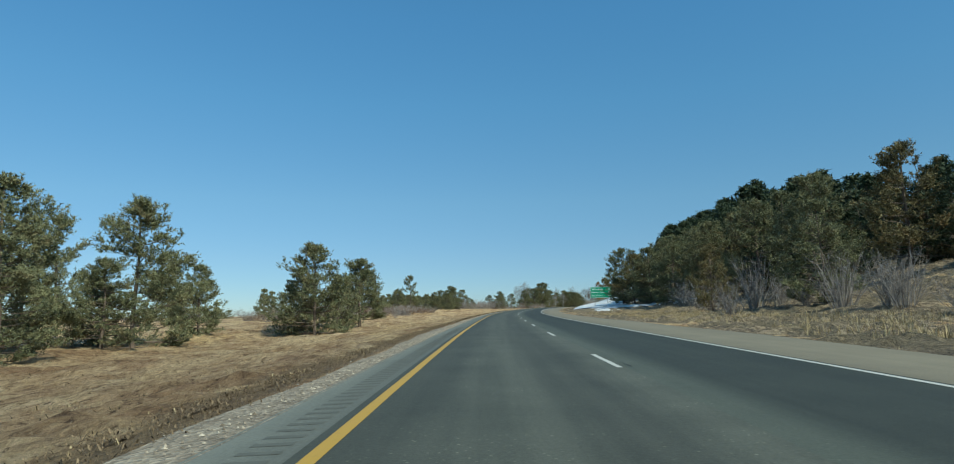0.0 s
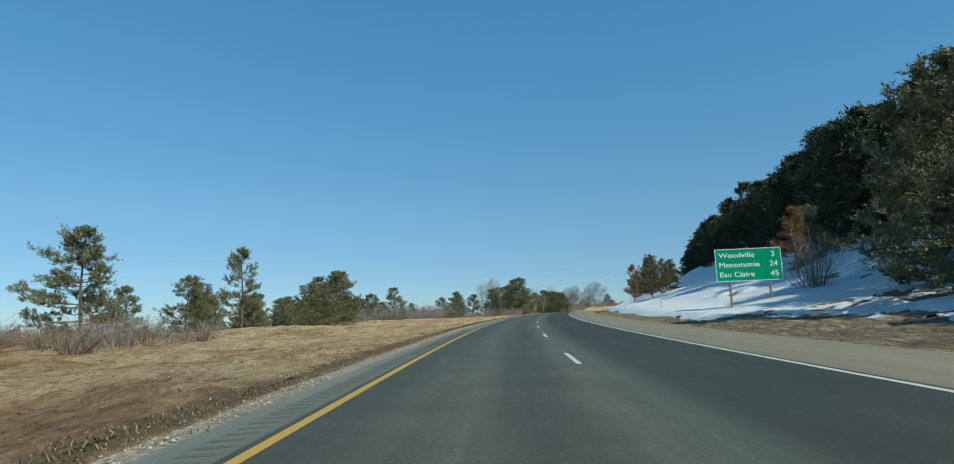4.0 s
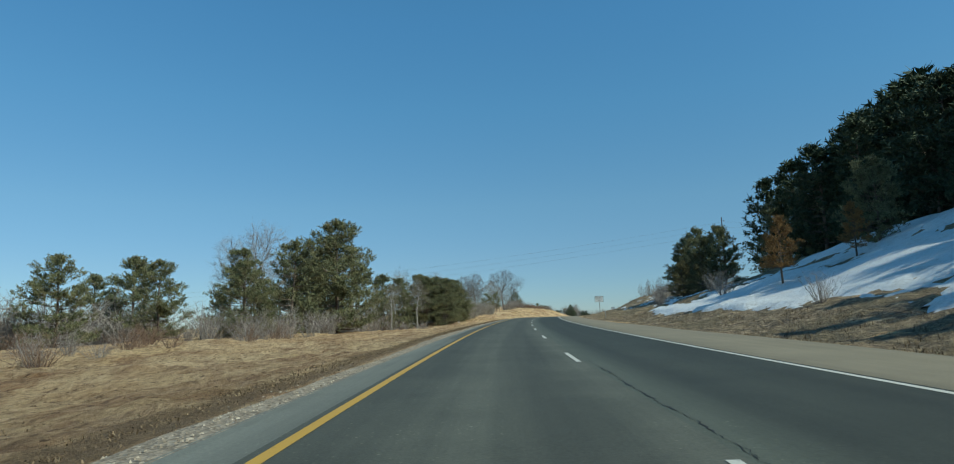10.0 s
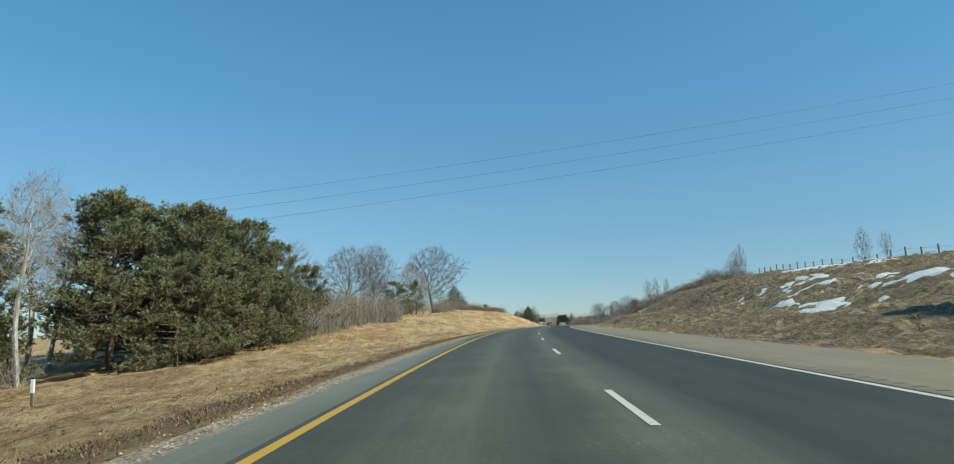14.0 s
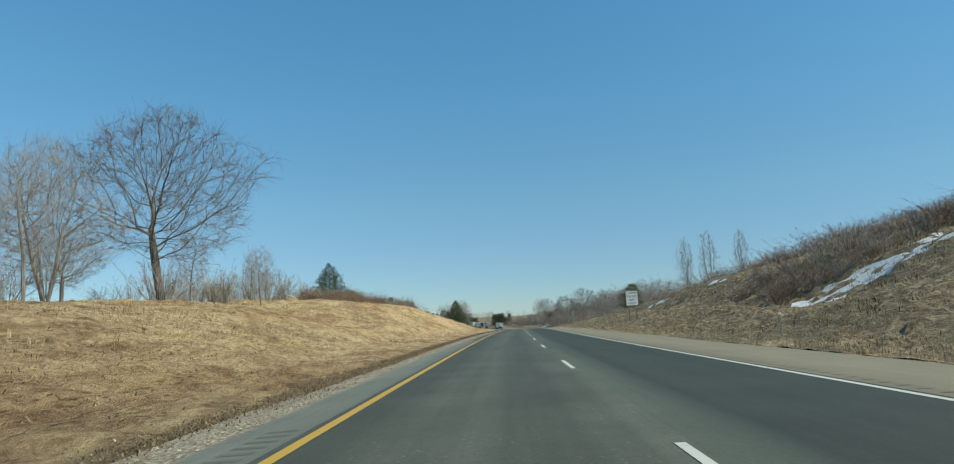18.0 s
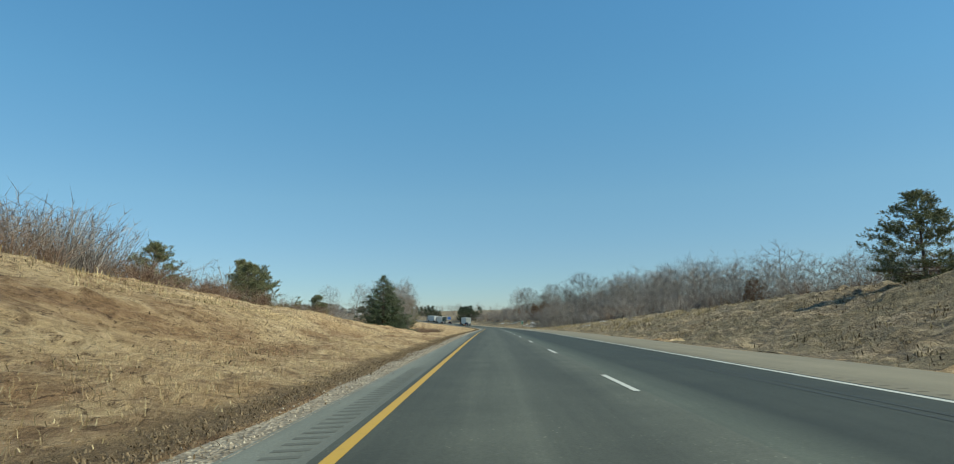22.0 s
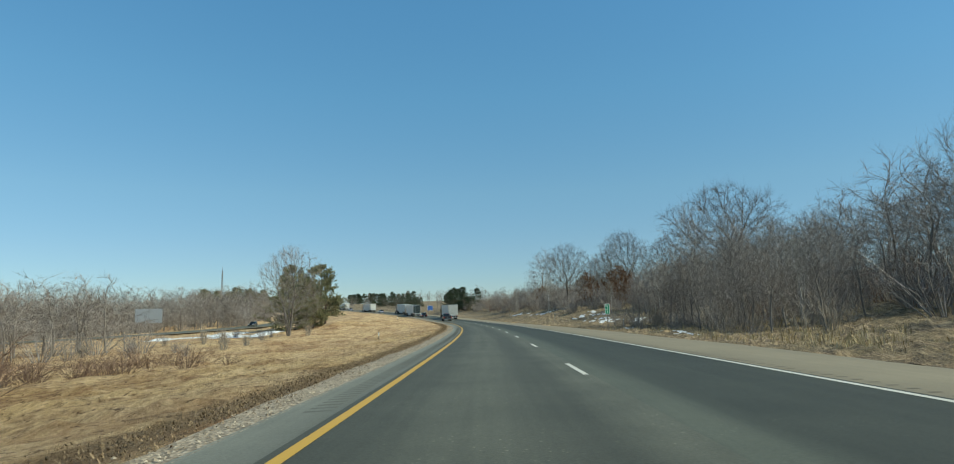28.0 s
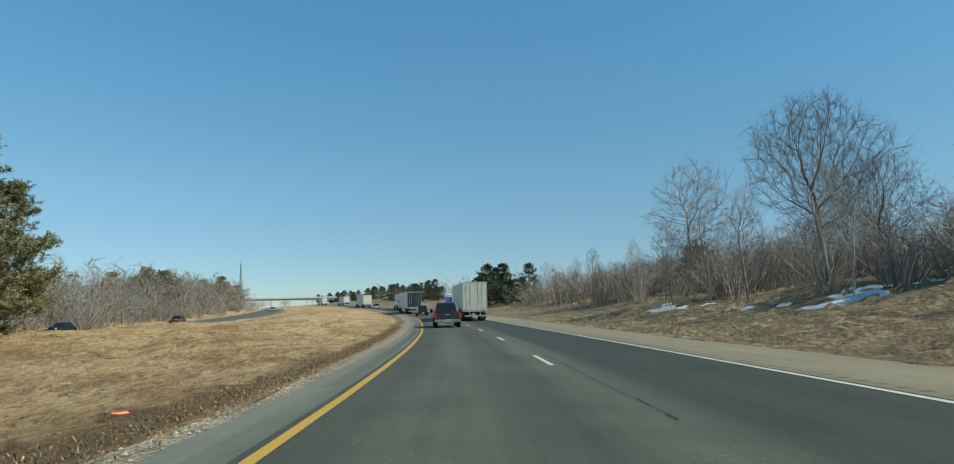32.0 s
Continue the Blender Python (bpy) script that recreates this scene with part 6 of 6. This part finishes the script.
overpass()
e = thing("radio_mast", "thin lattice radio mast far off", "mast")
e.matrix_basis = Matrix.Translation((291, 1682, 0))
for x, y in ((-1.2, -.8), (1.2, -.8), (0, 1.2)):
    part("leg", tube(bmesh.new(), (x * 2, y * 2, -5), (x * .4, y * .4, 66), .5, .35, 6), STEEL, e)
bm = bmesh.new()
for k in range(16):
    z = 4 * k
    f = 1 - z / 80
    tube(bm, (-2.4 * f, -1.6 * f, z), (2.4 * f, -1.6 * f, z + 4), .2, .2, 4)
part("bracing", bm, STEEL, e)
part("aerial", tube(bmesh.new(), (0, 0, 64), (0, 0, 72), .25, .15, 6), STEEL, e)


# ---- vehicles on the road ahead ----
PAINT_GREY = plain("dark_grey_car_paint", (.055, .056, .060), .28, .6, .08, 2, .6)
PAINT_SILVER = plain("silver_car_paint", (.42, .43, .45), .3, .6, .06, 2, .6)
PAINT_BLACK = plain("black_car_paint", (.012, .013, .016), .22, .2, .1, 2, .7)
PAINT_RED = plain("dark_red_car_paint", (.16, .02, .018), .25, .3, .1, 2, .7)
CHROME = plain("dull_chrome", (.55, .55, .56), .28, 1.0, .08, 5)
RUBBER = plain("tyre_rubber", (.016, .016, .017), .85)
RIM = plain("alloy_rim", (.30, .30, .32), .35, .9)
RED_LENS = plain("red_tail_lens", (.38, .012, .012), .25, 0, .05)
DARK_TRIM = plain("black_plastic_trim", (.018, .018, .019), .6)
PLATE = plain("pale_plate", (.62, .63, .62), .5)
TRAILER_WHITE = plain("weathered_white_panel", (.60, .59, .55), .5, .1, .14, .9)
TRAILER_DARK = plain("dark_green_trailer_panel", (.018, .032, .032), .45, .1, .15, .9)
ALU = plain("brushed_aluminium", (.55, .55, .54), .4, .8, .1, 3)


def glass_build(t, p):
    p.inputs["Base Color"].default_value = (.012, .014, .016, 1)
    p.inputs["Roughness"].default_value = .06
    p.inputs["IOR"].default_value = 1.5


GLASS = material("tinted_car_glass", glass_build)


def disc_ring(bm, c, r0, r1, w, n=20):
    """A wheel shape round the x axis: outer radius r1, inner r0, width w."""
    prof = [(-w / 2, r0), (-w / 2, r1 * .95), (-w * .36, r1), (w * .36, r1), (w / 2, r1 * .95), (w / 2, r0)]
    rings = []
    for k in range(n):
        a = 2 * math.pi * k / n
        rings.append([bm.verts.new((c[0] + x, c[1] + r * math.cos(a), c[2] + r * math.sin(a))) for x, r in prof])
    m = len(prof)
    for k in range(n):
        for q in range(m):
            bm.faces.new((rings[k][q], rings[k][(q + 1) % m], rings[(k + 1) % n][(q + 1) % m], rings[(k + 1) % n][q]))
    bmesh.ops.recalc_face_normals(bm, faces=bm.faces)
    return bm


def wheel(parent, x, y, r, w, rim=None):
    tyre_ob = part("wheel", disc_ring(bmesh.new(), (x, y, r), r * .6, r, w), RUBBER, parent)
    bm = tube(bmesh.new(), (x - w * .42, y, r), (x + w * .42, y, r), r * .6, r * .6, 16)
    part("rim", bm, rim or RIM, tyre_ob, "metal rim")
    part("hub", tube(bmesh.new(), (x - w * .5, y, r), (x + w * .5, y, r), r * .16, r * .16, 10), DARK_TRIM, tyre_ob)


def frustum(bm, lo, hi, bevel=.0):
    """A closed body between two rectangles: (x0, x1, y0, y1, z)."""
    vs = []
    for x0, x1, y0, y1, z in (lo, hi):
        vs += [bm.verts.new(q) for q in ((x0, y0, z), (x1, y0, z), (x0, y1, z), (x1, y1, z))]
    fs = [bm.faces.new([vs[i] for i in f]) for f in ((0, 2, 3, 1), (4, 5, 7, 6), (0, 1, 5, 4), (2, 6, 7, 3), (0, 4, 6, 2), (1, 3, 7, 5))]
    bmesh.ops.recalc_face_normals(bm, faces=fs)
    if bevel:
        bmesh.ops.bevel(bm, geom=list({e for f in fs for e in f.edges}), offset=bevel, segments=2, affect='EDGES', profile=.6)
    return bm


def pane(bm, pts):
    """A thin pane through four corners, 8 mm thick."""
    p = [Vector(q) for q in pts]
    n = (p[1] - p[0]).cross(p[2] - p[0]).normalized() * .008
    a = [bm.verts.new(q) for q in p]
    b = [bm.verts.new(q + n) for q in p]
    bm.faces.new(list(reversed(a)))
    bm.faces.new(b)
    for k in range(4):
        bm.faces.new((a[k], a[(k + 1) % 4], b[(k + 1) % 4], b[k]))
    return bm


def on_road(e, s, d, lift=0.0):
    e.matrix_basis = Matrix.LocRotScale(Vector(sdz(s, d, lift)), Euler((math.atan(float(np.interp(s, ROAD_S, _gr))), 0, heading(s))), None)
    return e


def pickup(s, d):
    e = on_road(thing("pickup_truck", "dark grey crew-cab pickup with a chrome rear bumper on the road", "pickup truck"), s, d)
    bm = frustum(bmesh.new(), (-1.0, 1.0, 1.98, 5.85, .50), (-.97, .97, 1.98, 5.78, 1.12), .07)
    part("body", bm, PAINT_GREY, e)
    cab = frustum(bmesh.new(), (-.93, .93, 1.9, 4.45, 1.08), (-.72, .72, 2.15, 3.75, 1.90), .09)
    part("cab", cab, PAINT_GREY, e)
    part("hood", frustum(bmesh.new(), (-.93, .93, 4.3, 5.8, 1.08), (-.86, .86, 4.35, 5.7, 1.22), .05), PAINT_GREY, e)
    for x0, x1 in ((-1.0, -.86), (.86, 1.0)):
        part("bed_side", new_box(x0, x1, .06, 1.99, .52, 1.16, .03), PAINT_GREY, e)
        part("bed_rail", new_box(x0 - .005, x1 + .005, .05, 1.95, 1.161, 1.19, .01), DARK_TRIM, e, "black plastic rail")
    part("bed_floor", new_box(-.86, .86, .08, 1.96, .58, .66), DARK_TRIM, e)
    gate = part("tailgate", new_box(-.80, .80, .0, .07, .64, 1.14, .02), PAINT_GREY, e)
    part("spoiler", new_box(-.80, .80, -.015, .06, 1.141, 1.18, .012), DARK_TRIM, gate, "black tailgate cap")
    part("emblem", new_box(-.16, .16, -.012, .0, .92, 1.0, .01), CHROME, gate, "chrome emblem plate")
    part("handle", new_box(-.13, .13, -.014, .0, 1.04, 1.09, .01), DARK_TRIM, gate)
    bump_ = part("bumper", new_box(-.96, .96, -.20, .03, .42, .62, .035), CHROME, e, "chrome rear bumper")
    part("step_pad", new_box(-.40, .40, -.205, -.06, .625, .64, .005), DARK_TRIM, bump_, "black step pad")
    part("plate", new_box(-.16, .16, -.215, -.2, .46, .60), PLATE, bump_, "pale plate with a plain bar")
    part("plate_bar", new_box(-.12, .12, -.219, -.216, .51, .55), DARK_TRIM, bump_, "dark bar on the plate")
    part("hitch", new_box(-.05, .05, -.32, -.12, .33, .41, .01), DARK_TRIM, e)
    part("hitch_ball", tube(bmesh.new(), (0, -.30, .41), (0, -.30, .47), .03, .035, 10), CHROME, e)
    for sx in (-1, 1):
        part("tail_light", new_box(sx * .905 - .085, sx * .905 + .085, -.008, .07, .72, 1.10, .02), RED_LENS, e, "red tail light")
        part("mirror", new_box(sx * 1.16 - .12, sx * 1.16 + .12, 3.72, 3.80, 1.12, 1.42, .04), DARK_TRIM, e)
        part("mirror_arm", new_box(sx * 1.0 - .10, sx * 1.0 + .10, 3.74, 3.79, 1.18, 1.23), DARK_TRIM, e)
        w = [(sx * .925, 2.1, 1.17), (sx * .90, 4.2, 1.17), (sx * .745, 3.65, 1.80), (sx * .755, 2.28, 1.80)]
        part("side_window", pane(bmesh.new(), w if sx > 0 else list(reversed(w))), GLASS, e)
        part("door_handle", new_box(sx * .985 - .012, sx * .985 + .02, 2.3, 2.5, 1.0, 1.03), CHROME, e)
        part("wheel_arch", disc_ring(bmesh.new(), (sx * .95, 1.15, .40), .41, .5, .14), DARK_TRIM, e)
        part("wheel_arch", disc_ring(bmesh.new(), (sx * .95, 4.85, .40), .41, .5, .14), DARK_TRIM, e)
        wheel(e, sx * .86, 1.15, .40, .28)
        wheel(e, sx * .86, 4.85, .40, .28)
    part("rear_window", pane(bmesh.new(), [(-.80, 1.93, 1.20), (.80, 1.93, 1.20), (.68, 2.09, 1.80), (-.68, 2.09, 1.80)]), GLASS, e)
    part("windscreen", pane(bmesh.new(), [(.82, 4.42, 1.18), (-.82, 4.42, 1.18), (-.68, 3.84, 1.80), (.68, 3.84, 1.80)]), GLASS, e)
    part("brake_light", new_box(-.16, .16, 2.08, 2.16, 1.86, 1.90), RED_LENS, e, "red high brake light")
    part("exhaust", tube(bmesh.new(), (.62, -.1, .36), (.62, .5, .36), .04, .04, 10), CHROME, e)


def semi(s, d, panel_mat, door_mat, label, tractor, length=15.5):
    e = on_road(thing("semi_trailer_truck", label, "truck", "trucks on the road"), s, d)
    W, z0, z1 = 1.29, 1.12, 4.08
    part("trailer_box", new_box(-W, W, .06, length, z0, z1, .03), panel_mat, e)
    for x0, x1 in ((-W + .05, -.01), (.01, W - .05)):
        dr = part("door", new_box(x0, x1, .0, .055, z0 + .12, z1 - .10, .012), door_mat, e)
        for q in (.28, .62):
            x = x0 + (x1 - x0) * q
            part("lock_rod", tube(bmesh.new(), (x, -.02, z0 + .14), (x, -.02, z1 - .12), .018, .018, 6), ALU, dr, "steel lock rod")
        part("latch", new_box((x0 + x1) / 2 - .14, (x0 + x1) / 2 + .14, -.04, -.005, 2.0, 2.08), ALU, dr)
    for x0, x1 in ((-W - .01, -W + .05), (W - .05, W + .01)):
        part("corner_post", new_box(x0, x1, -.012, .08, z0, z1 + .02, .01), ALU, e)
    part("header", new_box(-W, W, -.014, .08, z1 - .10, z1 + .02, .01), ALU, e)
    part("sill", new_box(-W, W, -.03, .10, z0 - .14, z0 + .12, .015), ALU, e)
    for x in (-1.1, -.9, .9, 1.1):
        part("tail_light", tube(bmesh.new(), (x, -.045, z0 - .02), (x, -.03, z0 - .02), .055, .055, 10), RED_LENS, e)
    part("guard", new_box(-1.1, 1.1, .05, .15, .48, .60, .015), ALU, e, "under-ride guard bar")
    for x in (-.55, .55):
        part("guard_leg", new_box(x - .05, x + .05, .06, .14, .60, z0 - .14), ALU, e)
    part("chassis_rail", new_box(-.5, .5, .2, length - .5, .86, z0, .0), DARK_TRIM, e)
    part("side_skirt", new_box(-W + .02, -W + .05, 5, length - 3, .45, z0), panel_mat, e)
    part("side_skirt", new_box(W - .05, W - .02, 5, length - 3, .45, z0), panel_mat, e)
    for y in (1.6, 2.9):
        for x in (-1.08, -.76, .76, 1.08):
            wheel(e, x, y, .51, .27)
    for x in (-.95, .95):
        part("mudflap", new_box(x - .3, x + .3, .75, .77, .2, .85), RUBBER, e)
    y = length + .5
    part("cab", frustum(bmesh.new(), (-1.2, 1.2, y, y + 3.2, .9), (-1.12, 1.12, y + .1, y + 2.7, 3.7), .1), tractor, e)
    part("hood", frustum(bmesh.new(), (-1.05, 1.05, y + 3.0, y + 5.2, .7), (-.9, .9, y + 3.0, y + 5.0, 1.9), .12), tractor, e)
    part("windscreen", pane(bmesh.new(), [(1.0, y + 3.16, 2.0), (-1.0, y + 3.16, 2.0), (-.98, y + 2.86, 2.9), (.98, y + 2.86, 2.9)]), GLASS, e)
    for yy in (y - .9, y + .4):
        for x in (-1.05, -.74, .74, 1.05):
            wheel(e, x, yy, .51, .27)
    for x in (-1.05, 1.05):
        wheel(e, x, y + 4.4, .51, .3)
        part("mirror", new_box(x * 1.28 - .08, x * 1.28 + .08, y + 2.9, y + 3.0, 2.1, 2.7, .02), DARK_TRIM, e)


def car(s, d, paint, label, tall=1.45, turn=0.0, lift=0.0):
    e = on_road(thing("car", label, "car", "cars on the road"), s, d, lift)
    if turn:
        e.rotation_euler.z += turn
    part("body", frustum(bmesh.new(), (-.90, .90, 0, 4.5, .28), (-.86, .86, .04, 4.42, .86), .09), paint, e)
    part("cabin", frustum(bmesh.new(), (-.84, .84, .35, 3.3, .84), (-.62, .62, .9, 2.5, tall), .1), GLASS, e)
    part("roof", frustum(bmesh.new(), (-.64, .64, .92, 2.48, tall - .05), (-.60, .60, .98, 2.42, tall + .015), .02), paint, e)
    part("bumper", new_box(-.86, .86, -.09, .06, .32, .58, .04), paint, e)
    part("front_bumper", new_box(-.86, .86, 4.42, 4.55, .30, .56, .04), paint, e)
    for sx in (-1, 1):
        part("tail_light", new_box(sx * .70 - .15, sx * .70 + .15, -.012, .06, .64, .80, .02), RED_LENS, e)
        part("headlight", new_box(sx * .66 - .16, sx * .66 + .16, 4.36, 4.46, .6, .74, .02), WHITE_INK, e)
        part("mirror", new_box(sx * .95 - .09, sx * .95 + .09, 2.9, 3.0, .9, 1.04, .03), paint, e)
        for y in (.85, 3.6):
            wheel(e, sx * .80, y, .32, .21)
    part("plate", new_box(-.16, .16, -.1, -.092, .40, .52), PLATE, e)


pickup(887, -1.85)
semi(905.5, 1.95, TRAILER_WHITE, plain("scuffed_pale_door", (.50, .50, .46), .45, .25, .16, 1.6), "pale grey weathered semi-trailer in the outer lane", PAINT_BLACK)
semi(957, -1.85, TRAILER_WHITE, TRAILER_DARK, "semi-trailer with dark green rear doors in the inner lane", PAINT_GREY)
semi(992, 1.9, TRAILER_WHITE, TRAILER_WHITE, "white box trailer on the bend ahead", PAINT_RED)
semi(1046, -1.85, TRAILER_WHITE, TRAILER_WHITE, "white semi-trailer farther along the bend", PAINT_SILVER)
semi(1130, 1.9, TRAILER_WHITE, TRAILER_WHITE, "white semi-trailer far ahead", PAINT_SILVER)
semi(1215, 1.9, TRAILER_WHITE, TRAILER_WHITE, "white semi-trailer near the overpass", PAINT_BLACK)
car(941, -1.85, PAINT_BLACK, "black car behind the dark trailer", 1.6)
car(1026, -1.85, PAINT_SILVER, "silver car on the bend ahead")
car(1100, -1.85, PAINT_SILVER, "silver car far ahead")
for s, off, paint, label in ((948, 1, PAINT_BLACK, "black car coming on the opposite roadway"), (985, -2, PAINT_RED, "dark red car coming on the opposite roadway"), (1100, 1, PAINT_SILVER, "silver car coming on the opposite roadway")):
    car(s, float(np.interp(s, so, do)) + off, paint, label, 1.5, math.pi - .2, -1.25)

# scraps lying about
for s, d, r_ in ((80, -11.5, .16), (246, -9.5, .2), (262, -10, .12), (578, -16.5, .5), (584, -21, .35), (690, -9, .12), (812, -10, .1), (870, -17, .14)):
    bm = bmesh.new()
    bmesh.ops.create_icosphere(bm, subdivisions=2, radius=r_)
    for v in bm.verts:
        v.co += Vector(noise.noise_vector(v.co * 3 / r_ * .4)) * r_ * .35
        v.co.z *= .55
    me = bpy.data.meshes.new("stone")
    bm.to_mesh(me)
    bm.free()
    me.materials.append(SOIL if r_ > .3 else STONES)
    ob = tagged(new("stone" if r_ > .3 else "litter", me), "dark round stone lying on the grassy bank" if r_ > .3 else "pale scrap of litter lying in the dry grass", "stone" if r_ > .3 else "litter")
    ob.location = ground_at(s, d) + Vector((0, 0, r_ * .2))
scrap = bmesh.new()
box(scrap, -.13, .13, -.05, .05, 0, .035, .01, (.8, .6))
ob = thing("litter", "bent orange plastic scrap lying on the verge", "litter", at=Matrix.Translation(ground_at(849.2, -6.7) + Vector((0, 0, .10))) @ Matrix.Rotation(.5, 4, 'Z'))
part("strip", scrap, plain("orange_plastic", (.72, .13, .03), .45), ob)
